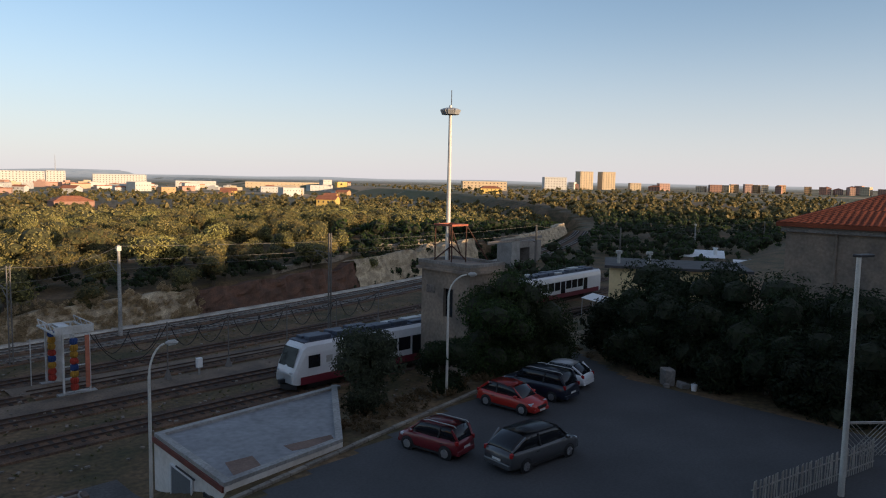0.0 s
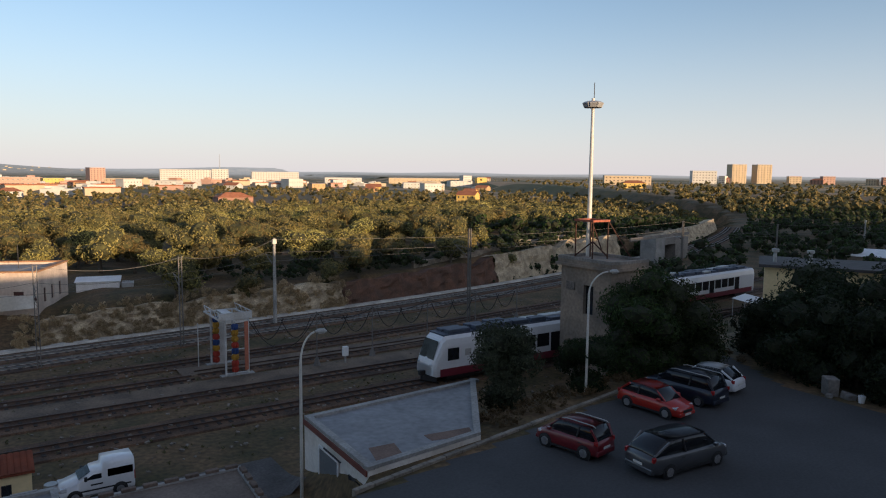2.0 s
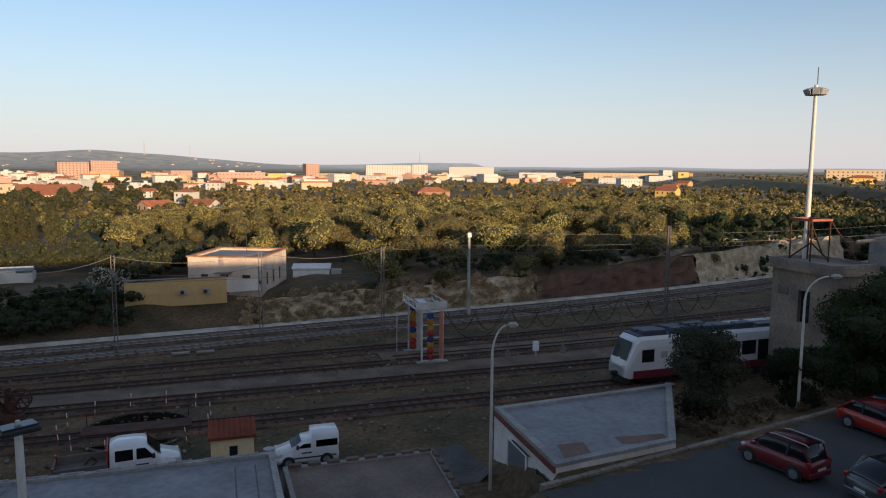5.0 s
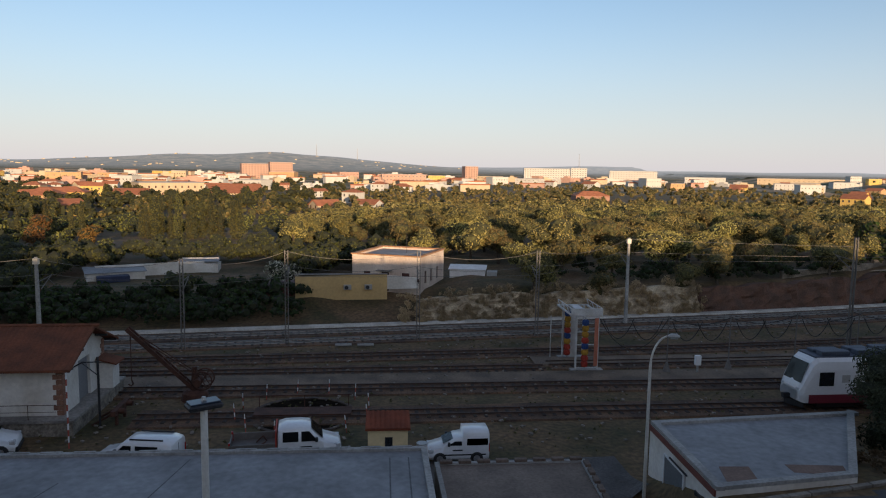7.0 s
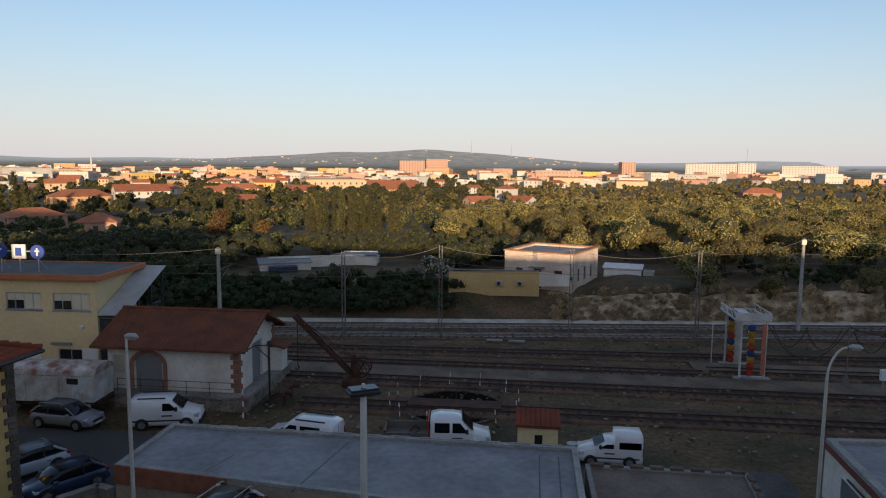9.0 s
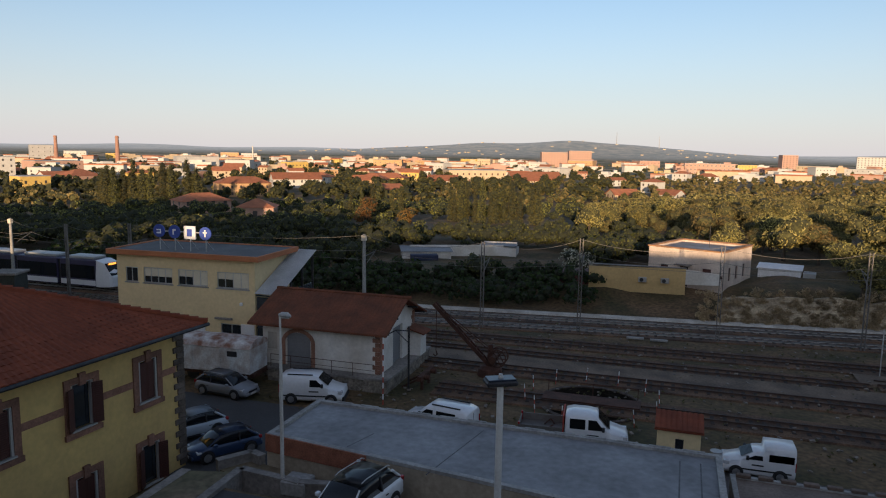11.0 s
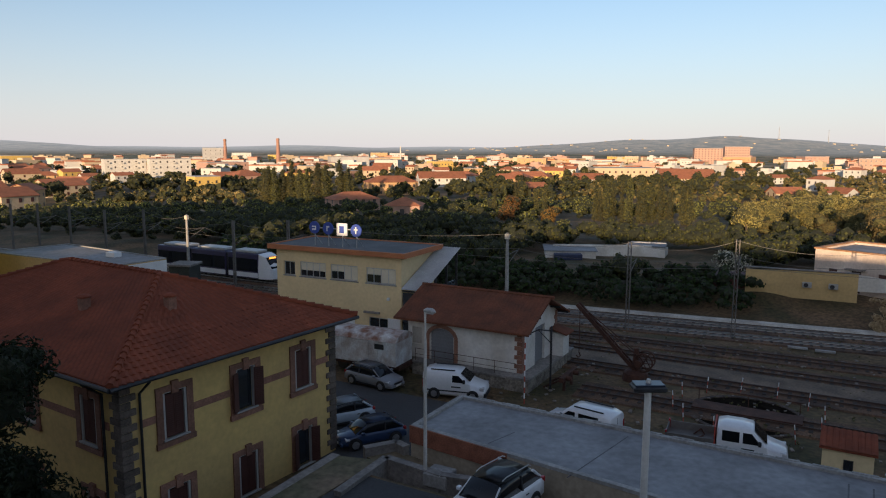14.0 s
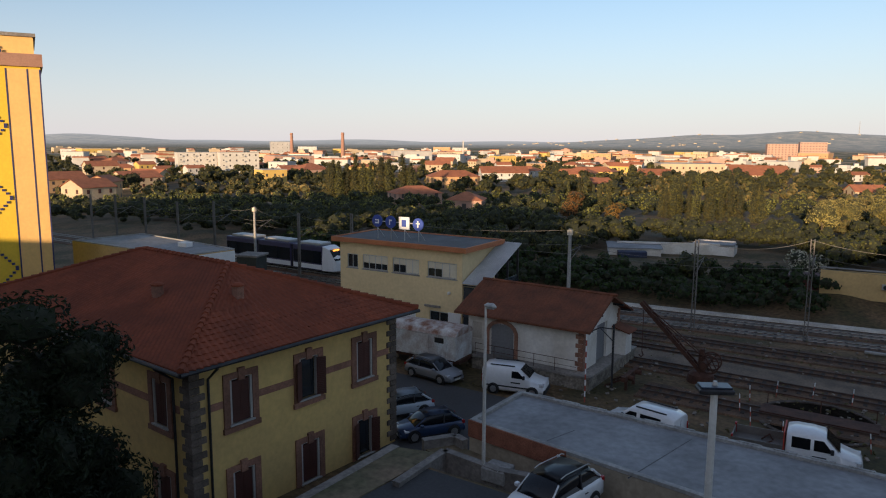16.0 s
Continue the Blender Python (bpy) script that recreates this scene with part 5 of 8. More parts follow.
# ---- white house above the cutting, with its ochre yard wall ----
def white_house():
    x0, y0, ang = -1.9, 79.6, math.degrees(math.atan2(-3.0, 6.9))
    m = pose(x0, y0, 1.75, 0, 0, ang)
    th = thing("white_house", "low flat-roofed white house with brown shutters", "house", m)
    W, D, Hh = 8.0, 8.5, 3.9
    part("wall", wall_with_holes(bmesh.new(), 0, W, -1.0, Hh, 0, 0.3, [(1.4, 2.2, 0.7, 2.1), (3.5, 4.4, 0, 2.1), (5.9, 6.8, 0.5, 2.1)]), pink_plaster, th)
    part("wall", wall_with_holes(bmesh.new(), 0.3, D, -1.0, Hh, -0.3, 0.0, [(1.6, 2.3, 0.8, 2.2), (3.6, 4.3, 0.8, 2.2), (5.8, 6.5, 0.8, 2.2)], pose(W - 0.3, 0, 0, 0, 0, 90)), pink_plaster, th)
    part("wall", boxes((0, 0.3, 0.3, D, -1, Hh), (0.3, W - 0.3, D - 0.3, D, -1, Hh)), pink_plaster, th)
    part("roof", boxes((0.3, W - 0.3, 0.3, D - 0.3, Hh - 0.35, Hh - 0.2)), screed, th)
    part("coping", boxes((-0.12, W + 0.12, -0.12, 0.33, Hh, Hh + 0.14), (W - 0.33, W + 0.12, 0.33, D, Hh, Hh + 0.14), (-0.12, 0.33, 0.33, D, Hh, Hh + 0.14), (0.33, W - 0.33, D - 0.33, D + 0.1, Hh, Hh + 0.14)), M("orange_coping", (0.42, 0.22, 0.11), 0.9, 0.2, 1, 8, 0.2), th)
    for a, b, c, d in ((1.4, 2.2, 0.7, 2.1), (3.5, 4.4, 0, 2.1), (5.9, 6.8, 0.5, 2.1)):
        part("shutter", boxes((a, b, 0.08, 0.14, c, d)), shutter_brown if c else M("dark_door", (0.05, 0.02, 0.015), 0.6, 0.1, 1, 8, 0.1), th)
    for y in (1.6, 3.6, 5.8):
        part("shutter", boxes((W - 0.16, W - 0.1, y, y + 0.7, 0.8, 2.2)), shutter_brown, th)
    part("door_hood", boxes((3.1, 4.8, -0.7, 0, 2.25, 2.35)), old_concrete, th)
    part("aerial", bar((4.6, 5, Hh - 0.3), (4.6, 5, Hh + 2.2), 0.03, 5), dark_metal, th)
    w = thing("yard_wall", "ochre yard wall with a sloping foot", "wall", pose(-7.7, 74.8, 1.8, 0, 0, 3))
    part("wall", prism(bmesh.new(), [(0, 0), (9.6, 0), (9.6, 0.35), (0, 0.35)], -0.5, [2.0, 2.2, 2.2, 2.0]), ochre_plaster, w)
    part("coping", boxes((-0.05, 9.65, -0.06, 0.41, 2.2, 2.28)), old_concrete, w)
    part("wall_end", prism(bmesh.new(), [(9.6, 0), (13.0, 0.3), (13.0, 0.6), (9.6, 0.35)], 0.6, [2.1, 1.7, 1.7, 2.1]), white_plaster, w)
    for x in (5.0, 7.2):
        a = part("air_conditioner", bevel(boxes((x, x + 0.8, -0.4, 0, 0.65, 1.15)), 0.03, 1), M("cabinet_grey", (0.4, 0.38, 0.35), 0.6, 0.1, 2, 8, 0.05), w)
        part("fan_grille", tube(bmesh.new(), [(x + 0.3, -0.41, 0.9), (x + 0.3, -0.43, 0.9)], 0.2, 14), dark_metal, a)
    d = thing("dark_shed", "small maroon shed at the end of the yard wall", "shed", pose(-11.2, 76.0, 1.0, 0, 0, 11))
    part("wall", boxes((0, 3.4, 0, 3, 0, 1.6)), M("maroon_board", (0.14, 0.05, 0.045), 0.8, 0.2, 1, 8, 0.1), d)
    part("roof", boxes((-0.2, 3.5, -0.2, 3.1, 1.6, 1.7)), M("maroon_board_roof", (0.12, 0.06, 0.055), 0.8, 0.2, 1, 8, 0.1), d)
    s = thing("white_shed", "low white sheet-metal shed beside the grove", "shed", pose(9.5, 83.6, land(10, 84), 0, 0, -12))
    part("wall", boxes((0, 4.2, 0, 2.4, 0, 1.0)), sheet_white, s)
    part("roof", prism(bmesh.new(), [(-0.15, -0.15), (4.35, -0.15), (4.35, 2.5), (-0.15, 2.5)], [1.01, 1.01, 1.25, 1.25], [1.08, 1.08, 1.32, 1.32]), sheet_white, s)
    for x in (0.05, 1.4, 2.7, 4.05):
        part("post", boxes((x, x + 0.1, -0.05, 0, 0, 1.0)), white_paint, s)
    part("lean_to", boxes((4.4, 5.6, 0.3, 2.2, 0, 0.75)), steel_grey, s)
    # sheds in the hollow
    s = thing("hollow_shed", "long white shed with a blue tarpaulin in the hollow", "shed", pose(-33.4, 87.6, land(-31, 88), 0, 0, 25))
    part("wall", boxes((0, 6.5, 0, 3.5, 0, 1.0)), white_plaster, s)
    part("roof", prism(bmesh.new(), [(-0.2, -0.2), (6.7, -0.2), (6.7, 3.7), (-0.2, 3.7)], [1.0, 1.0, 1.3, 1.3], [1.1, 1.1, 1.4, 1.4]), screed, s)
    part("tarpaulin", bevel(boxes((1.0, 4.6, -1.5, -0.1, 0, 0.8)), 0.1, 2), M("blue_tarp", (0.02, 0.03, 0.08), 0.6, 0.2, 1, 8, 0.2), s)
    s = thing("ruined_store", "roofless white store with broken walls", "shed", pose(-24.9, 94.6, land(-22, 95) - 0.3, 0, 0, 6) @ Matrix.Diagonal((0.8, 0.8, 0.55, 1)))
    part("wall", boxes((0, 6.5, 0, 0.3, 0, 2.6), (0, 0.3, 0.3, 5, 0, 2.9), (6.2, 6.5, 0.3, 5, 0, 2.2), (0.3, 6.2, 4.7, 5, 0, 3.2)), white_plaster, s)
    part("roof", boxes((0.2, 6.4, 1.2, 4.9, 2.7, 2.9)), screed, s)
    s = thing("long_wall", "pale plastered boundary wall behind the sheds", "wall", pose(-33.5, 90.6, land(-28, 93), 0, 0, 24))
    part("wall", boxes((0, 13, 0, 0.3, -0.5, 1.5)), white_plaster, s)


white_house()

# ---- neighbours that close the place and shade the yard ----
def block(name, label, x0, x1, y0, y1, h, wall, m=None):
    th = thing(name, label, "building", m)
    part("wall", boxes((x0, x1, y0, y1, -1, h)), wall, th)
    part("roof", boxes((x0 - 0.2, x1 + 0.2, y0 - 0.2, y1 + 0.2, h, h + 0.25)), roof_grey, th)
    return th


block("own_building", "plain rendered apartment building below the balcony", -26, 30, -18, -1.6, 13.6, grey_plaster)
block("own_wing", "taller rendered wing of the apartment building", -44, -26.5, -18, -1.6, 17.0, grey_plaster)
for x0, x1, h in ((-130, -63, 26.0), (-63, -45, 14.0), (-45, -24, 21.5), (-24, -10, 17.8), (-10, 0, 18.6), (0, 16, 18.2), (16, 36, 18.0), (36, 60, 19.0), (60, 120, 18.2), (120, 230, 21.0)):
    block("rear_building", "plain apartment building on the street behind", x0 + 0.5, x1 - 0.5, -60, -36, h, grey_plaster)

# house with a tiled roof beyond the car park trees
rb = thing("grey_house", "tall grey-brown rendered house with a tiled roof", "house", pose(57.0, 19.8, 0, 0, 0, 3))
part("wall", boxes((0, 12, -14, 0, 0, 12.4)), grey_plaster, rb)
rbr = part("roof", prism(bmesh.new(), [(-0.6, -14.6), (12.6, -14.6), (12.6, 0.6), (-0.6, 0.6)], 12.4, 12.7), terracotta, rb)
bm = bmesh.new()
va = [bm.verts.new(p) for p in ((-0.6, -14.6, 12.7), (12.6, -14.6, 12.7), (12.6, 0.6, 12.7), (-0.6, 0.6, 12.7), (6, -8, 15.2), (6, -6, 15.2))]
for f in ((0, 1, 4), (1, 2, 5, 4), (2, 3, 5), (3, 0, 4, 5)):
    bm.faces.new([va[i] for i in f])
part("roof_slope", bm, terracotta, rb)
hip_tiles(rbr, ((-0.6, 0.6, 12.7), (-0.6, -14.6, 12.7)), (6, -6, 15.2), (6, -8, 15.2), 0.45, 0.45)
hip_tiles(rbr, ((12.6, 0.6, 12.7), (-0.6, 0.6, 12.7)), (6, -6, 15.2), (6, -6, 15.2), 0.45, 0.45)
part("cornice", boxes((-0.3, 0, -14, 0.3, 12.0, 12.4), (0, 12, 0, 0.3, 12.0, 12.4)), old_concrete, rb)
part("downpipe", bar((-0.1, -3.5, 0), (-0.1, -3.5, 12.2), 0.08, 8), grey_plaster, rb)

# tall yellow block with a blue lattice
ty = thing("tall_yellow_block", "tall yellow apartment block with dark blue lattice lines", "tower block", pose(-66.9, 34.1, 0, 0, 0, 64))
bright_yellow = M("bright_yellow_paint", (0.80, 0.53, 0.04), 0.75, 0.05, 0.4, 10, 0.05)
pale_orange = M("pale_orange_paint", (0.80, 0.50, 0.17), 0.75, 0.05, 0.4, 10, 0.05)
navy = M("navy_line", (0.03, 0.035, 0.12), 0.6, 0.1, 1, 8, 0.05)
part("wall", boxes((-16, 0, 0, 12, 0, 21.9)), bright_yellow, ty)
part("pale_band", boxes((-2.7, 0, -0.06, -0.003, 0, 21.7)), pale_orange, ty)
for x in (-0.12, -1.1, -2.75, -9.0):
    part("blue_line", boxes((x, x + 0.12, -0.09, -0.062, 0, 21.7)), navy, ty)
for k in range(4):
    z = 0.6 + k * 6.4
    for s in (-1, 1):
        for j in range(10):
            xx, zz = -2.9 - 0.27 * j, z + 3.2 + s * (0.1 + 0.3 * j)
            part("lattice_step", boxes((xx - 0.26, xx, -0.09, -0.01, zz, zz + 0.2)), navy, ty)
part("cornice", boxes((-16.2, 0.2, -0.25, 12.2, 21.9, 23.0)), M("brown_band", (0.36, 0.2, 0.14), 0.8, 0.1, 1, 8, 0.1), ty)
part("attic", boxes((-16, -0.4, 0.2, 11, 23.0, 24.5)), pale_orange, ty)
part("attic_roof", boxes((-16.2, -0.2, 0.0, 11.2, 24.5, 24.8)), old_concrete, ty)

lw = flat_building("station_annexe", "long low building with a pale flat roof beside the platform", [(-72.5, 38.9), (-54.9, 39.4), (-54.5, 44.8), (-71.7, 46.5)], 0, 5.2, ochre_plaster, screed, 0.1, 0.2)
part("white_end", prism(bmesh.new(), [(-54.89, 39.5), (-54.82, 39.5), (-54.43, 44.75), (-54.5, 44.75)], 3.7, 5.1), white_paint, lw)
part("roof_box", bevel(boxes((-60.5, -59.2, 42.8, 43.6, 5.2, 5.65)), 0.03, 1), white_paint, lw)
bx = thing("platform_kiosk", "small dark kiosk beside the platform", "kiosk", pose(-63.2, 52.2, 0, 0, 0, 20))
part("wall", boxes((0, 2.4, 0, 2.4, 0, 2.7)), M("kiosk_green", (0.06, 0.065, 0.055), 0.7, 0.2, 1, 8, 0.1), bx)
part("roof", bevel(boxes((-0.2, 2.6, -0.2, 2.6, 2.7, 2.95)), 0.06, 2), old_concrete, bx)

# the endless low roofs of the far town
r_ = np.random.default_rng(44)
for c_, word, share_ in ((WHITE, "white", 180), (CREAM, "cream", 110), (PINK, "pinkish", 50)):
    bm, bt = bmesh.new(), bmesh.new()
    for _ in range(share_):
        az, d = r_.uniform(-32, 62), r_.uniform(640, 1550)
        if az < -14 and d < 1100:
            continue
        x, y = -d * math.sin(math.radians(az)), d * math.cos(math.radians(az))
        if not free(x, y, 4):
            continue
        w, dd, h = r_.uniform(9, 34), r_.uniform(8, 16), r_.uniform(4, 9)
        m_ = pose(x, y, land(x, y), 0, 0, az + r_.uniform(-35, 35))
        box(bm, -w / 2, w / 2, 0, dd, -2, h, m_)
        if r_.random() < 0.45:
            box(bt, -w / 2 - 0.4, w / 2 + 0.4, -0.4, dd + 0.4, h + 0.01, h + 0.9, m_)
        else:
            box(bm, -w / 5, w / 6, 2, dd - 2, h + 0.004, h + r_.uniform(1.5, 3), m_)
        BLOCKED.append((x, y, w * 0.5))
    tagged(part("far_houses", bm, WALLS[c_]), "low %s houses and sheds crowded far off" % word, "houses", kind="stuff")
    tagged(part("far_roofs", bt, roof_red), "red tiled roofs over the %s houses far off" % word, "roofs", kind="stuff")
olive_kinds = []
for k in range(7):
    w, h = rng.uniform(4.4, 6.2), rng.uniform(3.6, 5.0)
    olive_kinds.append((lobes_round(h, w, rng, 8, 0.22), w, h))


def far_forest(name, label, spots, leaf, kinds, n, size, seed, core=True, mass=None, slim=0.5, fill=0.8):
    """Many trees that nobody could count, as one mesh: (x, y, scale) each."""
    r = np.random.default_rng(seed)
    vs, qs, base = [], [], 0
    protos = [leaf_arrays(k, n, size, r, slim, 0.4) for k in kinds]
    cores = []
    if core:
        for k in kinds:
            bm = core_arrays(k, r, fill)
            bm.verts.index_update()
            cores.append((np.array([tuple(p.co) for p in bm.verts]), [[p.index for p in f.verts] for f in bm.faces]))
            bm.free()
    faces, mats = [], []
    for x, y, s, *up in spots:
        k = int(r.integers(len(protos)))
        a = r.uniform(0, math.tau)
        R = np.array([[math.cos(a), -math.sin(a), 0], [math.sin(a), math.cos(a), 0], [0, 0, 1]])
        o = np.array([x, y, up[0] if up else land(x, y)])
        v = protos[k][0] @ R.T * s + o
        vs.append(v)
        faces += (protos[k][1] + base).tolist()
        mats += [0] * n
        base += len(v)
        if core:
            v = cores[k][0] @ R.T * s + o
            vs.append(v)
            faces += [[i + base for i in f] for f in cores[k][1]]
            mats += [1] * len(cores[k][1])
            base += len(v)
    me = arrays_mesh(name, np.concatenate(vs), faces, [leaf, mass or core_shade])
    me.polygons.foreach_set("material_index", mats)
    ob = new(name, me)
    return tagged(ob, label, "trees", kind="stuff")


def grove_rim(x):
    return main_line(x) + (5.0 if x > 8 else 12)


# olive grove: the nearest trees one by one
spots = []
for gx_ in np.arange(-12, 270, 6.0):
    for gy_ in np.arange(70, 345, 6.0):
        x, y = gx_ + rng.uniform(-2, 2), gy_ + rng.uniform(-2, 2)
        if y < grove_rim(x) or not free(x, y, 2) or (x > 70 and y < 60 + 0.62 * x):
            continue
        if x < 6 and y < 118 + rng.uniform(-8, 8):
            continue
        if rng.random() < 0.07 or noise.noise(Vector((x / 22, y / 22, 2))) < -0.55:
            continue
        spots.append((x, y, rng.uniform(0.65, 1.3)))
spots.sort(key=lambda p: math.hypot(p[0], p[1]))
NEAR = 280
protos = []
for k, (lob, w, h) in enumerate(olive_kinds):
    protos.append(None)
for i, (x, y, s) in enumerate(spots[:NEAR]):
    k = i % 7
    m = pose(x, y, land(x, y) - 0.05, 0, 0, rng.uniform(0, 360))
    if protos[k] is None:
        protos[k] = plant("olive_tree", "grey-green olive tree in the grove beyond the railway", "tree", olive_kinds[k][0], 1550, 0.21, olive_leaf, 30 + k, (0.2, 1.2), 4, m, "olive grove", olive_shade_mass)
        protos[k].scale = (s, s, s)
    else:
        o = copy_thing(protos[k], m)
        o.scale = (s, s, s * rng.uniform(0.9, 1.1))
far_spots = [(x, y, 1.12 * s) for x, y, s in spots[NEAR:]]
far_forest("olive_grove", "dense grey-green olive grove behind the nearest trees", far_spots, olive_leaf, [k[0] for k in olive_kinds], 210, 0.44, 5, True, olive_shade_mass, 0.6, 0.8)

# woods and gardens among the houses, farther off
spots = []
for _ in range(6500):
    az = rng.uniform(-74, 66)
    d = 300 * (1500 / 300) ** rng.uniform(0, 1) ** 1.15
    x, y = d * math.sin(math.radians(-az)), d * math.cos(math.radians(az))
    if az > 4 and d < 700 and rng.random() < 0.55:
        continue
    dens = noise.noise(Vector((x / 110, y / 110, 5)))
    if dens < (-0.45 if d < 560 or az < -6 and d < 1000 else 0.05) or not free(x, y, 3):
        continue
    spots.append((x, y, rng.uniform(0.6, 1.15) if az > 4 else rng.uniform(0.7, 1.3)))
far_forest("distant_woods", "distant gardens and groves between the houses", spots, olive_leaf, [k[0][:3] for k in olive_kinds[:4]], 30, 1.1, 6, True, olive_shade_mass, 0.7, 0.95)

# shrubs and rough woodland on the unlit near side of the town
spots = []
for i_ in range(1500):
    x, y = (rng.uniform(-170, 2), rng.uniform(72, 215)) if i_ < 700 else (rng.uniform(-95, 4), rng.uniform(74, 112))
    if math.degrees(math.atan2(-x, y)) > 66 or not free(x, y, 2):
        continue
    if y < main_line(x) + 9 or noise.noise(Vector((x / 26, y / 26, 9))) < -0.42:
        continue
    spots.append((x, y, rng.uniform(0.35, 0.72) if y > 100 else rng.uniform(0.3, 0.8)))
spots += [(x, main_line(x) + rng.uniform(9, 48), rng.uniform(0.35, 0.75)) for x in rng.uniform(-200, -80, 260)]
spots = [p for p in spots if free(p[0], p[1], 1.5)]
far_forest("rough_woodland", "dark green shrubs and rough woodland behind the railway", spots, leafy("woodland_leaf", (0.055, 0.075, 0.02), (0.13, 0.14, 0.042)), [k[0][:5] for k in olive_kinds[:5]], 140, 0.42, 8, True, None, 0.6, 0.88)
spots = [(rng.uniform(-75, 6), 0, rng.uniform(0.2, 0.5)) for _ in range(720)]
spots = [(x, main_line(x) + rng.uniform(4.0, 13), s) for x, _, s in spots if free(x, main_line(x) + 8, -2)]
spots += [(x, main_line(x) + rng.uniform(3.5, 7.5), rng.uniform(0.18, 0.4)) for x in rng.uniform(66, 110, 200)]
spots += [(x, main_line(x) + rng.uniform(2.6, 5.0), rng.uniform(0.08, 0.2)) for x in rng.uniform(60, 110, 90)]
spots += [(x, main_line(x) + rng.uniform(7, 16), rng.uniform(0.2, 0.45)) for x in rng.uniform(20, 100, 200)]
spots += [(x, y, s) for x, y, s in zip(rng.uniform(75, 290, 1500), rng.uniform(52, 190, 1500), rng.uniform(0.3, 0.95, 1500)) if abs(y - main_line(x) + 2) > 6 and x > 20 and abs(y - (54.8 + 0.07 * (x - 84.6))) > 2.5]
far_forest("embankment_shrubs", "low dark shrubs and weeds on the embankment", spots, dark_leaf, [k[0][:3] for k in olive_kinds[:3]], 50, 0.65, 9)

# darker garden trees between the houses
spots = []
for _ in range(900):
    az, d = rng.uniform(4, 67), 118 * (560 / 118) ** rng.uniform(0, 1)
    x, y = -d * math.sin(math.radians(az)), d * math.cos(math.radians(az))
    if y < main_line(x) + 16 or not free(x, y, 2.5) or abs(x + 35) < 16 and abs(y - 140) < 16:
        continue
    s = rng.uniform(0.5, 1.0) * (1.0 if d > 190 else 0.8)
    spots.append((x, y, s))
far_forest("garden_trees", "dark green garden trees crowding between the houses", spots, leafy("garden_leaf", (0.085, 0.09, 0.024), (0.20, 0.18, 0.05)), [k[0][:5] for k in olive_kinds[2:6]], 115, 0.5, 18, True, None, 0.6, 0.86)

# tall dark trees that stand between the farther houses
spots = []
for _ in range(1500):
    az, d = rng.uniform(2, 66), 300 * (1000 / 300) ** rng.uniform(0, 1)
    x, y = -d * math.sin(math.radians(az)), d * math.cos(math.radians(az))
    if free(x, y, 1.0) and noise.noise(Vector((x / 60, y / 60, 13))) > -0.1:
        spots.append((x, y, rng.uniform(1.0, 1.9)))
far_forest("town_trees", "dark tall trees between the houses of the town", spots, leafy("town_leaf", (0.055, 0.062, 0.018), (0.13, 0.12, 0.036)), [k[0][:5] for k in olive_kinds[1:5]], 70, 0.75, 28, True, None, 0.6, 0.86)

# cypresses
def cypress_lobes(h, w, r):
    n = max(6, int(h / 0.8))
    return [(r.uniform(-.1, .1) * w, r.uniform(-.1, .1) * w, h * (0.08 + 0.88 * i / n), w * 0.5 * (0.35 + 0.65 * math.sin(math.pi * min(1, (0.25 + 0.75 * (1 - i / n))) * 0.55)) * r.uniform(0.85, 1.1), w * 0.5 * (0.35 + 0.65 * (1 - i / n) ** 0.7), h / n * 0.95) for i in range(n + 1)]


cyp = [plant("cypress", "tall dark cypress in a row by the gardens", "tree", cypress_lobes(h, w, rng), 1700, 0.2, cypress_leaf, 60 + i, (0.2, 0.8), 0, pose(x, y, land(x, y)), "cypress row") for i, (x, y, h, w) in enumerate(((-44, 152, 8.6, 3.0), (-36, 150, 9.4, 2.8)))]
for x, y, s in [(-47.5 + i * 2.15 + rng.uniform(-0.5, 0.5), 152 - i * 0.3 + rng.uniform(-2.5, 2.5), rng.uniform(0.7, 1.12)) for i in range(11)] + [(-70 + i * 2.4, 150 + rng.uniform(-3, 3), rng.uniform(0.65, 0.95)) for i in range(6)]:
    o = copy_thing(cyp[int(rng.integers(2))], pose(x, y, land(x, y) - 0.1, 0, 0, rng.uniform(0, 360)))
    o.scale = (s * 0.72, s * 0.72, s * rng.uniform(0.85, 1.15))
for i in range(13):
    x, y = -196 + i * 2.6 + rng.uniform(-1, 1), 205 + i * 1.2 + rng.uniform(-4, 4)
    o = copy_thing(cyp[i % 2], pose(x, y, land(x, y) - 0.1, 0, 0, rng.uniform(0, 360)))
    s = rng.uniform(1.25, 1.9)
    o.scale = (s, s, s)
for x, y, w, h in ((-61, 140, 5.0, 5.6), (-47, 126, 4.6, 4.4), (-57, 128, 4.0, 4.0)):
    plant("rusty_tree", "tree with rust-brown withered foliage", "tree", lobes_round(h, w, rng, 8, 0.15), 900, 0.3, autumn_leaf, int(90 + w * 10), (0.18, 1.0), 3, pose(x, y, land(x, y)))
plant("flowering_shrub", "shrub with pale flower heads beside the white house", "shrub", lobes_round(2.6, 4.5, rng, 7, 0.1), 700, 0.26, leafy("pale_bloom", (0.10, 0.11, 0.05), (0.55, 0.50, 0.42)), 95, (0.1, 0.4), 2, pose(-10, 86, land(-10, 86)))

# trees round the car park and below the camera
def big(x, y, z, h, w, n, size, leaf, seed, label, count=11, foot=0.1):
    return plant("broadleaf_tree", label, "tree", lobes_round(h, w, np.random.default_rng(seed), count, foot), n, size, leaf, seed, (0.22, h * 0.4), 5, pose(x, y, z))


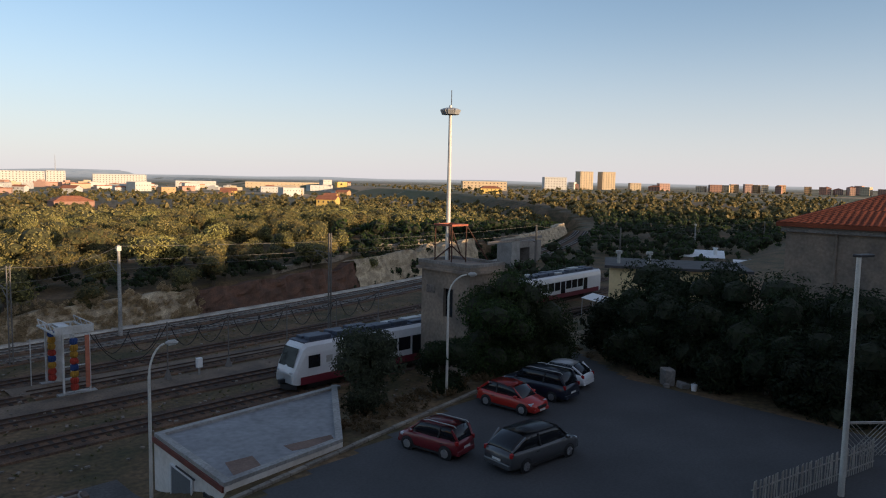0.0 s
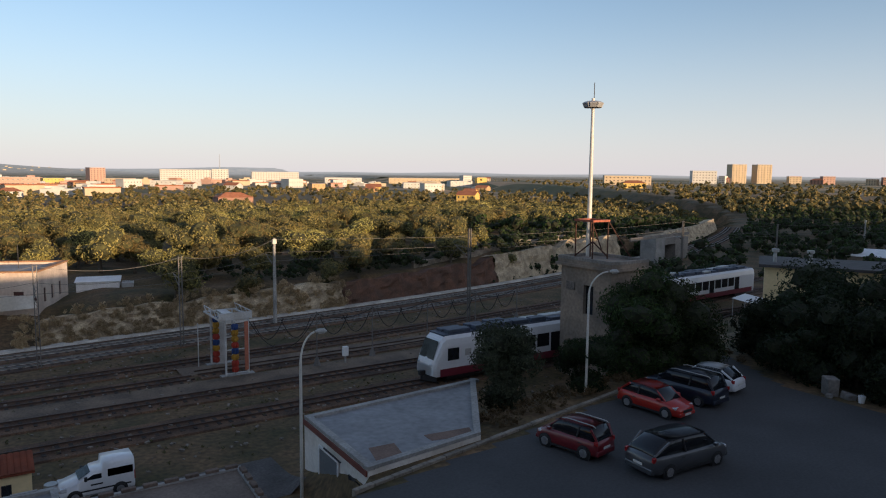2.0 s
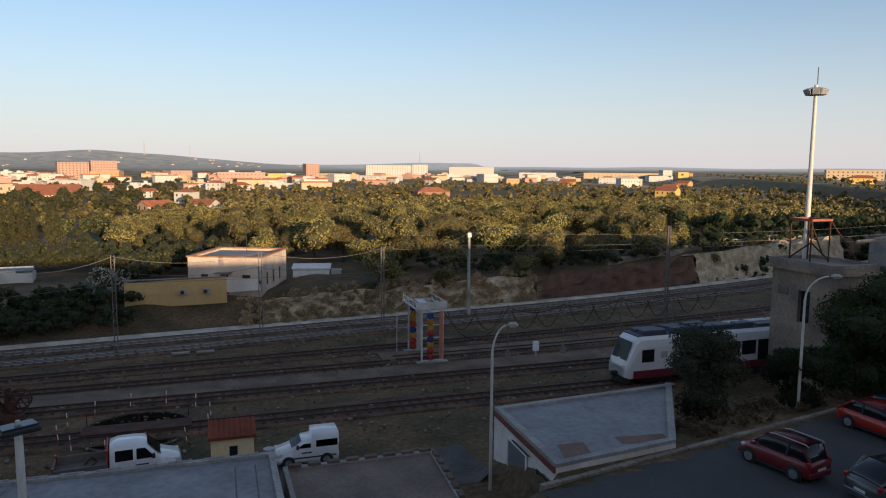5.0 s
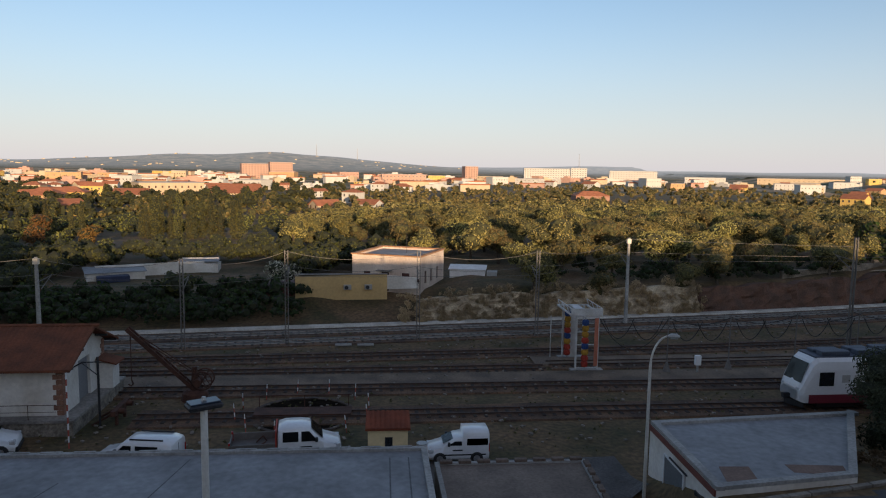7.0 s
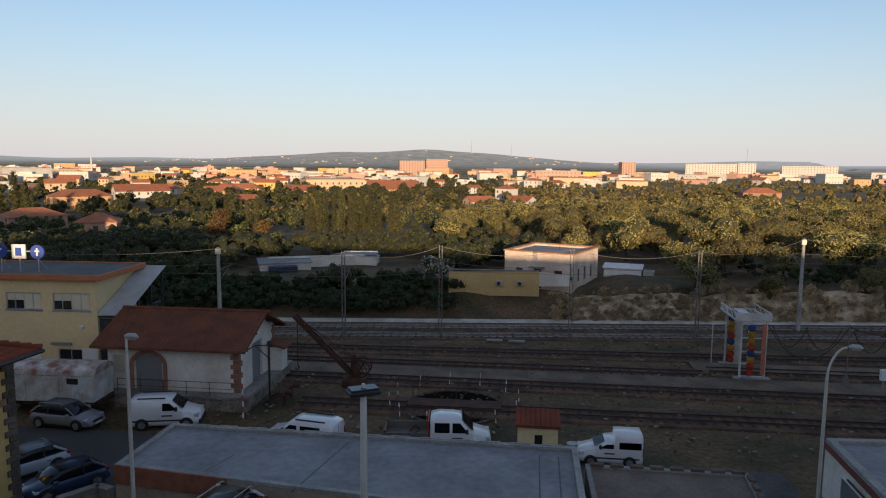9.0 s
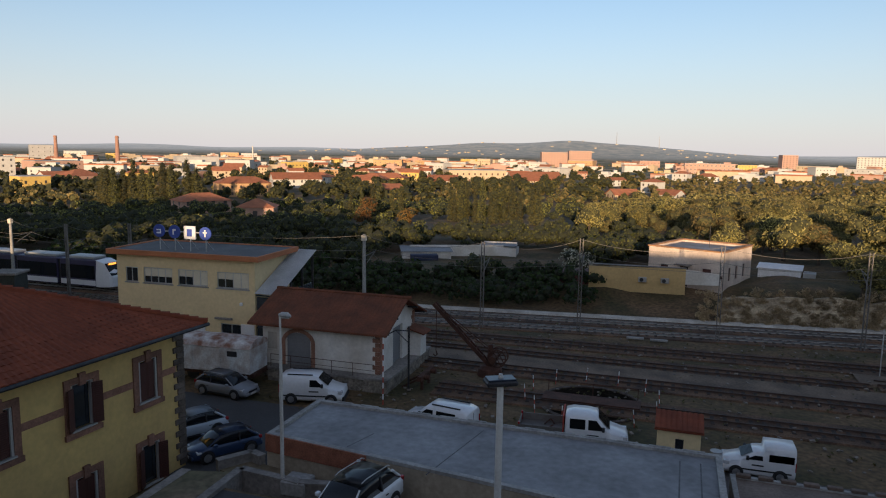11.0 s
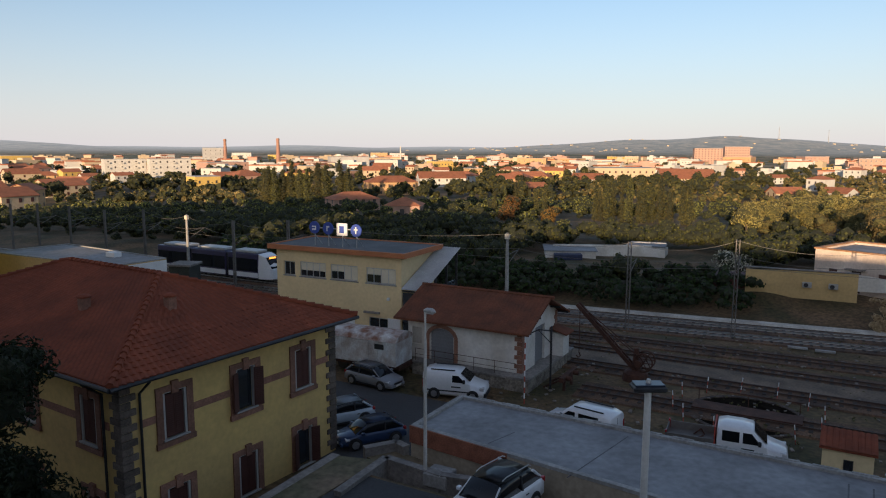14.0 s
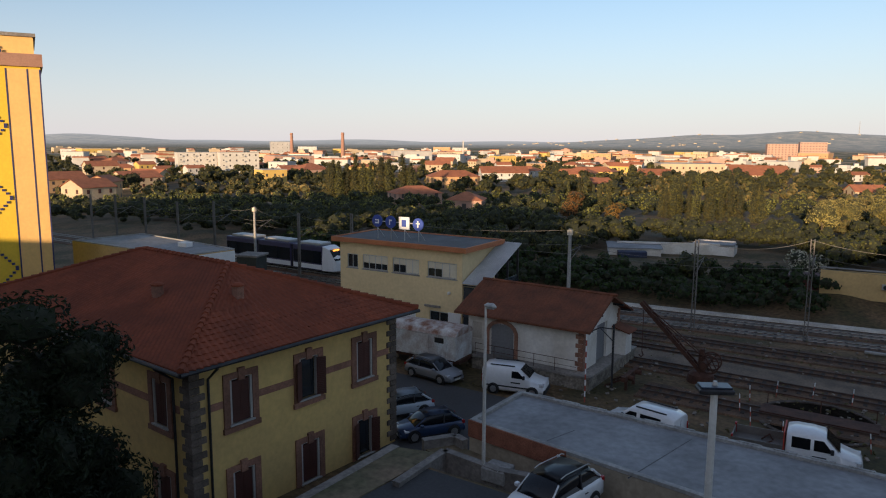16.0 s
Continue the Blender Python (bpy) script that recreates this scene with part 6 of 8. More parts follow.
# leaf green darkened further, with the shade over these trees painted in
shaded_hedge_leaf = leafy("shaded_hedge_leaf", (0.008, 0.015, 0.005), (0.024, 0.036, 0.011))
big(26.5, 32.6, 1.0, 5.9, 4.6, 8000, 0.15, leafy("silvery_leaf", (0.03, 0.04, 0.022), (0.075, 0.09, 0.05)), 101, "bushy olive on the bank beside the depot roof", 12, -0.05)
big(31.2, 30.7, 1.8, 4.0, 4.0, 8000, 0.15, shaded_hedge_leaf, 102, "dense dark oleander beside the car park kerb", 12, -0.15)
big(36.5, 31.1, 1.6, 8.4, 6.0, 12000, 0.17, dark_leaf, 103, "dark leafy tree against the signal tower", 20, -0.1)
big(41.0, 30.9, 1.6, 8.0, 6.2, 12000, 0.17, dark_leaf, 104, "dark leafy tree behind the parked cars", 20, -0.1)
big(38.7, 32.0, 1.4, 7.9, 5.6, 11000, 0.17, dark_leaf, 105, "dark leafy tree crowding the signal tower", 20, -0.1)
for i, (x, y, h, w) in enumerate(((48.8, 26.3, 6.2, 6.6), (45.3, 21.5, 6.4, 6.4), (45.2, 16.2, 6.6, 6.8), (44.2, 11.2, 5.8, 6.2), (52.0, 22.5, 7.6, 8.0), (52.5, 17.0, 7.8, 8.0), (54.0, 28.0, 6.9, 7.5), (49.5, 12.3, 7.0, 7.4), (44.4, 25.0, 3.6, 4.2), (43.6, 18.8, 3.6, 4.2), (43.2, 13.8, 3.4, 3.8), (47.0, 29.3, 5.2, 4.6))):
    big(x, y, 2.3, h, w, 6500 if w > 5 else 4000, 0.22, shaded_hedge_leaf, 110 + i, "dark dense tree at the edge of the car park" if w > 5 else "low dark shrub at the edge of the car park", 13, -0.1)
big(-23.0, 11.4, 0, 12.6, 5.8, 11000, 0.16, shaded_evergreen_leaf, 130, "dark evergreen beside the station house", 14, -0.05)
big(-21.5, 9.2, 0, 11.4, 4.8, 10000, 0.16, shaded_evergreen_leaf, 131, "dark evergreen below the balcony", 12, -0.05)
spots = [(rng.uniform(22, 36), 0, rng.uniform(0.05, 0.14)) for _ in range(160)]
spots = [(x, lot_edge(x) + rng.uniform(0.4, 4.5), s) for x, _, s in spots]
spots += [(rng.uniform(44, 52), rng.uniform(14, 30), rng.uniform(0.08, 0.2)) for _ in range(60)]
far_forest("bank_weeds", "dry weeds on the bank beside the car park", spots, leafy("dry_stalk", (0.10, 0.08, 0.03), (0.2, 0.15, 0.07)), [k[0] for k in olive_kinds[:2]], 70, 0.9, 12, False)
spots = [(rng.uniform(-50, 60), rng.uniform(36.5, 65), rng.uniform(0.015, 0.05)) for _ in range(2600)]
far_forest("yard_weeds", "low green and dry weeds between the sidings", spots, leafy("yard_weed", (0.065, 0.07, 0.026), (0.16, 0.13, 0.06)), [k[0] for k in olive_kinds[:2]], 26, 1.5, 13, False)

# dry grass on and below the rock face of the cutting
spots = []
for _ in range(420):
    x, f_ = rng.uniform(3, 37), rng.uniform(-0.3, 1.15)
    z = max(0.0, f_) * (2.2 + 0.7 * (x - 5) / 31) - 0.15
    spots.append((x, main_line(x) + 2.7 + 1.5 * f_, rng.uniform(0.06, 0.2), z))
far_forest("dry_grass", "dry straw-coloured grass hanging over the rock cutting", spots, leafy("straw", (0.36, 0.28, 0.14), (0.60, 0.48, 0.28)), [k[0][:4] for k in olive_kinds[:3]], 60, 1.3, 14, False, None, 0.22)

# ---- catenary poles, wires, lamps ----
def line_pole(x, y, h, kind="steel", arm=2.4, side=1, z=0.0):
    p = thing("catenary_pole", "concrete catenary pole with a bracket arm" if kind == "concrete" else "grey steel catenary pole with a bracket arm", "pole", pose(x, y, z), "catenary poles")
    if kind == "concrete":
        part("shaft", tube(bmesh.new(), [(0, 0, -0.2), (0, 0, h)], [0.2, 0.13], 12), concrete, p)
        # yellow-white block: sunlight on the pole top put into the colour
        part("lit_pole_top", boxes((-0.2, 0.2, -0.16, 0.16, h - 0.55, h - 0.1)), M("sunlit_pole_top", (0.7, 0.62, 0.5), 0.5, 0.1, 2, 8, 0), p)
    else:
        bm = bmesh.new()
        for dx in (-0.13, 0.13):
            box(bm, dx - 0.03, dx + 0.03, -0.09, 0.09, -0.2, h)
        zz = 0.3
        while zz < h - 0.5:
            tube(bm, [(-0.13, -0.08, zz), (0.13, -0.08, zz + 0.35)], 0.018, 4, False)
            tube(bm, [(0.13, -0.08, zz + 0.35), (-0.13, -0.08, zz + 0.7)], 0.018, 4, False)
            zz += 0.7
        part("shaft", bm, weathered_steel, p)
    part("bracket", tube(bmesh.new(), [(0, 0, h - 2.9), (0, side * arm, h - 1.75)], 0.035, 6), weathered_steel, p)
    part("bracket", tube(bmesh.new(), [(0, 0, h - 2.0), (0, side * arm * 0.9, h - 1.8)], 0.03, 6), weathered_steel, p)
    part("steady_arm", tube(bmesh.new(), [(0.05, side * arm * 0.75, h - 2.05), (0.1, side * arm * 1.1, h - 2.6)], 0.02, 6), weathered_steel, p)
    part("insulator", tube(bmesh.new(), [(0, side * 0.25, h - 2.75), (0, side * 0.5, h - 2.62)], 0.08, 8), rust, p)
    return p


POLES = [(-15.3, 59.6, 7.7), (-7.05, 61.4, 8.2), (4.3, 61.8, 8.1), (15.3, 63.2, 8.0), (25.7, 68.4, 8.7), (92, 70.5, 8.4), (131, 78.5, 6.2), (166, 79, 6.0), (196, 74, 6.0), (-25.6, 57.5, 8.05), (-51.3, 58, 7.8), (-59.3, 58, 7.4), (-66.7, 58, 7.7), (-74.2, 58, 8.0), (-81.6, 58, 7.6), (-88.8, 58, 7.8), (-95.8, 58, 7.8), (-102.1, 58, 7.6)]
for x, y, h in POLES + [(40.5, 55.5, 10.1)]:
    line_pole(x, y, h, "concrete" if x in (25.7, -25.6, 166, -66.7) else "steel", 2.6, 1, land(x, y) if x > 100 else 0)


def wire(a, b, sag, r=0.018, n=10):
    a, b = Vector(a), Vector(b)
    pts = [a.lerp(b, i / n) - Vector((0, 0, sag * 4 * (i / n) * (1 - i / n))) for i in range(n + 1)]
    return tube(bmesh.new(), pts, r, 4, False)


chain = sorted(POLES)
wires = thing("overhead_wires", "thin overhead contact and feeder wires between the poles", "wires")
for (x0, y0, h0), (x1, y1, h1) in zip(chain, chain[1:]):
    g0, g1 = (land(x0, y0) if x0 > 100 else 0), (land(x1, y1) if x1 > 100 else 0)
    s0 = s1 = 1
    part("contact_wire", wire((x0 + 0.1, y0 + s0 * 2.6, h0 - 2.65 + g0), (x1 + 0.1, y1 + s1 * 2.6, h1 - 2.65 + g1), 0.05), weathered_steel, wires)
    part("catenary_wire", wire((x0, y0 + s0 * 2.5, h0 - 1.7 + g0), (x1, y1 + s1 * 2.5, h1 - 1.7 + g1), 0.5), weathered_steel, wires)
    part("feeder_wire", wire((x0, y0, h0 - 0.1 + g0), (x1, y1, h1 - 0.1 + g1), 0.7), weathered_steel, wires)


def street_lamp(x, y, z, h, reach, ang, label, flatled=False):
    p = thing("street_lamp", label, "street lamp", pose(x, y, z, 0, 0, ang))
    if flatled:
        part("shaft", tube(bmesh.new(), [(0, 0, 0), (0, 0, h - 0.05)], [0.13, 0.09], 12), pole_paint, p)
        part("lamp_head", bevel(boxes((-0.2, 0.75, -0.17, 0.17, h - 0.05, h + 0.06)), 0.03, 1), dark_metal, p)
        return p
    pts = [(0, 0, 0), (0, 0, h * 0.82)] + [(reach * (1 - math.cos(a)), 0, h * 0.82 + (h * 0.18) * math.sin(a)) for a in np.linspace(0.25, 1.45, 6)]
    part("shaft", tube(bmesh.new(), pts, [0.085, 0.065] + [0.045] * 6, 10), pole_paint, p)
    hd = part("lamp_head", tube(bmesh.new(), [(reach - 0.05, 0, h), (reach + 0.08, 0, h + 0.02), (reach + 0.34, 0, h + 0.015), (reach + 0.48, 0, h - 0.02)], [0.05, 0.11, 0.12, 0.04], 10), steel_grey, p)
    part("lens", tube(bmesh.new(), [(reach + 0.08, 0, h - 0.04), (reach + 0.38, 0, h - 0.05)], [0.09, 0.07], 8), M("lamp_lens", (0.6, 0.6, 0.58), 0.2, 0.05, 1, 8, 0), hd)
    return p


street_lamp(12.6, 30.2, 0, 8.05, 0.75, -12, "curved pale street lamp beside the depot")
street_lamp(30.2, 29.4, 2.2, 7.6, 1.2, -40, "curved pale street lamp at the car park kerb")
street_lamp(32.5, 8.35, 2.5, 10.15, 0.0, -20, "straight pale lamp post with a flat dark head", True)
street_lamp(-14.4, 24.15, 1.5, 7.45, 0.0, 0, "slim pale lamp post with a small bright head", False)
lc = thing("street_lamp", "thick white lamp post with a flat dark head", "street lamp", pose(-3.28, 14.22, 2.0, 0, 0, 30))
part("shaft", tube(bmesh.new(), [(0, 0, 0), (0, 0, 8.55)], [0.095, 0.07], 14), M("white_post", (0.66, 0.65, 0.61), 0.5, 0.08, 1.5, 10, 0.05), lc)
hd = part("lamp_head", bevel(boxes((-0.34, 0.34, -0.2, 0.2, 8.55, 8.66)), 0.03, 1), dark_metal, lc)
part("solar_panel", bevel(boxes((-0.3, 0.3, -0.17, 0.17, 8.66, 8.7)), 0.01, 1), M("panel_blue", (0.02, 0.03, 0.05), 0.3, 0.1, 2, 8, 0), hd)
part("photocell", tube(bmesh.new(), [(0, 0, 8.7), (0, 0, 8.78)], [0.06, 0.04], 8), steel_grey, hd)

# ---- washing frame for railcars ----
g = thing("train_wash", "white steel train washing gantry with red and blue brushes", "washing gantry", pose(15.72, 52.0, 0.15))
for x, y in ((0, 0), (0, 3.8), (1.7, 0), (1.7, 3.8)):
    part("leg", boxes((x - 0.06, x + 0.06, y - 0.06, y + 0.06, 0, 4.2)), dingy_white, g)
part("panel", boxes((0.55, 1.15, 3.65, 3.9, 0, 4.2)), dingy_white, g)
part("red_panel", boxes((1.4, 1.68, -0.12, -0.06, 0.3, 4.0)), M("faded_red_panel", (0.50, 0.17, 0.10), 0.7, 0.15, 1, 8, 0.1), g)
top = part("top_frame", boxes((-0.5, 2.0, -0.12, -0.02, 4.2, 4.75), (-0.5, -0.4, -0.02, 3.9, 4.2, 4.32), (1.9, 2.0, -0.02, 3.9, 4.2, 4.32), (-0.5, 2.0, 3.9, 4.0, 4.2, 4.32), (0.5, 1.2, -0.02, 3.9, 4.22, 4.3)), dingy_white, g)
for side in (-0.45, 1.95):
    part("top_rail", bar((side, 0, 4.75), (side, 3.9, 4.75), 0.035, 6), dingy_white, top)
    for k in range(6):
        part("brace", bar((side, 0.65 * k, 4.3 if k % 2 else 4.73), (side, 0.65 * k + 0.65, 4.73 if k % 2 else 4.3), 0.03, 5), dingy_white, top)
for x, y in ((0.25, 3.3), (0.65, -0.15)):
    br = part("brush_axle", bar((x, y, 0.1), (x, y, 4.1), 0.05, 8), steel_grey, g)
    for k in range(8):
        rr_ = random.Random(k)
        z0 = 0.25 + k * 0.46
        ringed = [[(x + r * math.cos(a), y + r * math.sin(a), z0 + dz) for j in range(28) for a, r in ((j * math.tau / 28, f * (rr_.uniform(0.85, 1.0) if j % 2 else rr_.uniform(1.05, 1.25))),)] for dz, f in ((0, 0.13), (0.06, 0.21), (0.22, 0.235), (0.38, 0.21), (0.45, 0.13))]
        part("brush", loft(bmesh.new(), ringed, close=True), M("brush_red", (0.42, 0.05, 0.03), 0.9, 0.2, 3, 8, 0.3) if k in (0, 1, 4) else M("brush_blue", (0.03, 0.07, 0.22), 0.9, 0.2, 3, 8, 0.3) if k in (3, 7) else M("brush_yellow", (0.45, 0.24, 0.03), 0.9, 0.2, 3, 8, 0.3), br)
for z in (0.1, 1.9, 2.9):
    part("rail", boxes((0.0, 1.7, -0.04, 0.04, z, z + 0.07)), dingy_white, g)
part("side_post", bar((-1.0, 3.8, 0), (-1.0, 3.8, 3.4), 0.04, 6), dingy_white, g)
for y in (0.0, 3.8):
    part("foot", boxes((-0.4, 2.1, y - 0.3, y + 0.3, -0.1, 0.05)), concrete, g)

# ---- hose posts with sagging hoses ----
HP = [(22.65, 51.2, 4.3), (27.8, 51.6, 4.2), (33.8, 52.5, 4.2), (40.2, 54.0, 3.9), (48.0, 57.2, 3.5)]
for x, y, h in HP:
    p = thing("hose_post", "thin steel hose post on a conical foot", "post", pose(x, y, 0.15), "hose posts")
    part("shaft", bar((0, 0, 0.3), (0, 0, h), 0.05, 8), weathered_steel, p)
    part("foot", tube(bmesh.new(), [(0, 0, 0), (0, 0, 0.7)], [0.3, 0.08], 10), weathered_steel, p)
    part("bracket", bar((0, 0, h), (0.5, 0, h - 0.5), 0.025, 5), weathered_steel, p)
hs = thing("service_hoses", "black service hoses hanging between posts", "hose")
pts = [(17.4, 52.2, 4.4)] + [(x, y, h) for x, y, h in HP]
for a, b in zip(pts, pts[1:]):
    part("hose", wire(a, b, 0.55 if b[0] > 23 else 2.6, 0.035, 14), black_rubber, hs)
    for k in (0.3, 0.7):
        q = Vector(a).lerp(Vector(b), k)
        part("hose_loop", wire((q.x - 1.2, q.y, q.z - 0.3), (q.x + 1.2, q.y, q.z - 0.3), 1.5, 0.035, 10), black_rubber, hs)
sg = thing("signal_box", "small white trackside cabinet on a post", "cabinet", pose(24.95, 50.85, 0.1))
part("cabinet", bevel(boxes((-0.22, 0.22, -0.16, 0.16, 0.6, 1.35)), 0.03, 1), white_paint, sg)
part("post", boxes((-0.06, 0.06, -0.06, 0.06, 0, 0.6)), concrete, sg)

# ---- turntable ----
tt = thing("turntable", "old rusty turntable in a round brick pit", "turntable", pose(-4.05, 43.4, 0))
tt.scale = (0.93, 0.93, 1)
kerb_brick = mesh_of(bevel(boxes((-0.26, 0.26, -0.15, 0.15, -0.1, 0.1)), 0.02, 1), "kerb_brick", M("dark_brick", (0.09, 0.065, 0.05), 0.95, 0.3, 2, 8, 0.4, rand=0.2))
for k in range(40):
    a = k * math.tau / 40
    share("kerb_brick", kerb_brick, tt, pose(3.4 * math.cos(a), 3.4 * math.sin(a), random.uniform(-0.01, 0.01), 0, 0, math.degrees(a) + 90))
part("pit_floor", tube(bmesh.new(), [(0, 0, 0.0), (0, 0, 0.03)], 3.25, 40), M("dark_pit", (0.02, 0.016, 0.012), 1.0, 0.3, 1, 8, 0.1, spec=0.0), tt)
part("bridge", boxes((-3.2, 3.2, -0.75, -0.55, 0.08, 0.3), (-3.2, 3.2, 0.55, 0.75, 0.08, 0.3), (-3.2, 3.2, -0.55, 0.55, 0.24, 0.3)), rust, tt)
part("bridge_rail", boxes((-3.2, 3.2, 0.85, 0.9, 1.0, 1.05), (-3.0, -2.95, 0.85, 0.9, 0.3, 1.0), (0, 0.05, 0.85, 0.9, 0.3, 1.0), (2.95, 3.0, 0.85, 0.9, 0.3, 1.0)), rust, tt)
for k in range(12):
    a = k * math.tau / 12 + 0.2
    f = thing("marker_post", "thin red and white marker post round the turntable", "post", pose(-4.0 + 4.1 * math.cos(a), 43.4 + 4.1 * math.sin(a), 0, random.uniform(-6, 6), random.uniform(-6, 6), 0), "marker posts")
    for j in range(4):
        part("white_band" if j % 2 else "red_band", bar((0, 0, j * 0.27), (0, 0, j * 0.27 + 0.27), 0.03, 6), white_paint if j % 2 else M("marker_red", (0.4, 0.08, 0.05), 0.7, 0.1, 2, 8, 0), f)

# ---- yard crane ----
c = thing("yard_crane", "rusted old hand crane with a long slanting jib", "crane", pose(-11.35, 46.9, 0, 0, 0, 2))
part("base", tube(bmesh.new(), [(0, 0, 0), (0, 0, 0.5), (0, 0, 0.7)], [0.9, 0.8, 0.5], 14), rust, c)
part("post", tube(bmesh.new(), [(0, 0, 0.6), (0, 0, 2.2)], [0.3, 0.16], 10), rust, c)
for y in (-0.22, 0.22):
    part("jib", boxes((0, 6.1, y - 0.05, y + 0.05, -0.13, 0.13), m=pose(0.2, 0, 0.5, 0, 180 + 45, 0)), rust, c)
    part("tie", bar((0.3, y, 1.6), (-3.9, y, 4.6), 0.035, 6), rust, c)
for k in range(8):
    part("jib_lacing", boxes((0.4 + 0.68 * k, 0.5 + 0.68 * k, -0.22, 0.22, -0.1, 0.1), m=pose(0.2, 0, 0.5, 0, 180 + 45, 0)), rust, c)
for y in (-0.45, 0.45):
    w = bmesh.new()
    for k in range(20):
        a, b = k * math.tau / 20, (k + 1) * math.tau / 20
        tube(w, [(0.55 + 0.6 * math.cos(a), y, 1.35 + 0.6 * math.sin(a)), (0.55 + 0.6 * math.cos(b), y, 1.35 + 0.6 * math.sin(b))], 0.05, 5, False)
    for k in range(3):
        a = k * math.pi / 3
        tube(w, [(0.55 + 0.6 * math.cos(a), y, 1.35 + 0.6 * math.sin(a)), (0.55 - 0.6 * math.cos(a), y, 1.35 - 0.6 * math.sin(a))], 0.035, 5, False)
    part("gear_wheel", w, rust, c)
part("drum", bar((0.2, -0.5, 1.2), (0.2, 0.5, 1.2), 0.25, 12), rust, c)
part("chain", bar((-3.95, 0, 4.6), (-3.95, 0, 1.4), 0.03, 5), rust, c)
part("hook", tube(bmesh.new(), [(-3.95, 0, 1.4), (-3.85, 0, 1.15), (-4.0, 0, 1.0), (-4.13, 0, 1.15)], 0.05, 6), rust, c)
bf = thing("buffer_stop", "rusted iron buffer stop at the end of the siding", "buffer stop", pose(-14.8, 43.1, 0))
part("beam", boxes((-0.15, 0.15, -1.3, 1.3, 0.7, 1.0)), rust, bf)
for y in (-0.7, 0.7):
    part("strut", boxes((-0.08, 0.08, y - 0.08, y + 0.08, 0, 0.7)), rust, bf)
    part("brace", bar((0, y, 0.8), (-1.4, y, 0), 0.07, 6), rust, bf)
    part("buffer", bar((0.15, y, 0.85), (0.5, y, 0.85), 0.16, 10), rust, bf)
ls = thing("loading_gauge", "thin dark iron loading gauge post with an arm", "post", pose(-15.5, 41.75, 0))
part("shaft", bar((0, 0, 0), (0, 0, 4.3), 0.07, 8), dark_metal, ls)
part("arm", tube(bmesh.new(), [(0, 0, 4.0), (-0.9, 0.1, 3.95), (-1.7, 0.2, 3.5)], 0.04, 6), dark_metal, ls)
part("brace", bar((0, 0, 3.2), (-0.9, 0.1, 3.9), 0.03, 6), dark_metal, ls)
mp = thing("striped_pole", "slim red and white striped pole at the platform corner", "pole", pose(-16.1, 38.9, 0))
for j in range(12):
    part("white_band" if j % 2 else "red_band", bar((0, 0, j * 0.35), (0, 0, j * 0.35 + 0.35), 0.045, 8), white_paint if j % 2 else MATS["marker_red"], mp)

# ---- small hut ----
h = thing("hut", "small cream hut with a red tiled roof", "hut", pose(-0.05, 36.0, 0, 0, 0, -1))
h.scale = (0.87, 0.87, 0.92)
part("wall", wall_with_holes(bmesh.new(), 0, 2.4, 0, 2.0, 0, 0.2, [(1.05, 1.45, 0.85, 1.45)]), cream_plaster, h)
part("wall", boxes((0, 0.2, 0.2, 1.8, 0, 2.0), (2.2, 2.4, 0.2, 1.8, 0, 2.0), (0.2, 2.2, 1.6, 1.8, 0, 2.0)), cream_plaster, h)
part("window", boxes((1.05, 1.45, 0.1, 0.14, 0.85, 1.45)), glass_dark, h)
part("window_frame", boxes((1.02, 1.06, -0.02, 0.1, 0.82, 1.48), (1.44, 1.48, -0.02, 0.1, 0.82, 1.48), (1.06, 1.44, -0.02, 0.1, 1.44, 1.48), (1.06, 1.44, -0.02, 0.1, 0.82, 0.86)), dark_metal, h)
hr = part("roof", prism(bmesh.new(), [(-0.15, -0.2), (2.55, -0.2), (2.55, 2.0), (-0.15, 2.0)], [1.92, 1.92, 2.25, 2.25], [2.02, 2.02, 2.35, 2.35]), terracotta, h)
hip_tiles(hr, ((-0.15, -0.2, 2.03), (2.55, -0.2, 2.03)), (-0.15, 2.0, 2.36), (2.55, 2.0, 2.36), 0.3, 0.35)
b = thing("barrel", "grey metal barrel beside the hut", "barrel", pose(2.8, 36.4, 0))
part("drum", tube(bmesh.new(), [(0, 0, 0), (0, 0, 0.3), (0, 0, 0.32), (0, 0, 0.85)], [0.29, 0.29, 0.31, 0.29], 16), steel_grey, b)

# ---- cutting: rock face, walls, bridge ----
def rock_face(name, label, x0, x1, off, h0, h1, material, seed, category="rock face"):
    r = np.random.default_rng(seed)
    bm = bmesh.new()
    nx_, nz = int((x1 - x0) / 0.55), 8
    g_ = {}
    for i in range(nx_ + 1):
        x = x0 + (x1 - x0) * i / nx_
        hh = (h0 + (h1 - h0) * i / nx_) * (1 + 0.22 * noise.noise(Vector((x * 0.3, seed, 0))))
        for j in range(nz + 1):
            f = j / nz
            d = noise.noise(Vector((x * 0.55, f * 3.0, seed))) * 0.55 + noise.noise(Vector((x * 1.9, f * 7, seed + 3))) * 0.28
            g_[i, j] = bm.verts.new((x + r.uniform(-0.08, 0.08), main_line(x) + off + f * 1.5 + d, f * hh))
        g_[i, nz + 1] = bm.verts.new((x, main_line(x) + off + 4.5, hh - 0.5))
    for i in range(nx_):
        for j in range(nz + 1):
            bm.faces.new((g_[i, j], g_[i + 1, j], g_[i + 1, j + 1], g_[i, j + 1]))
    ob = part(name, bm, material)
    return tagged(ob, label, category, kind="structure")


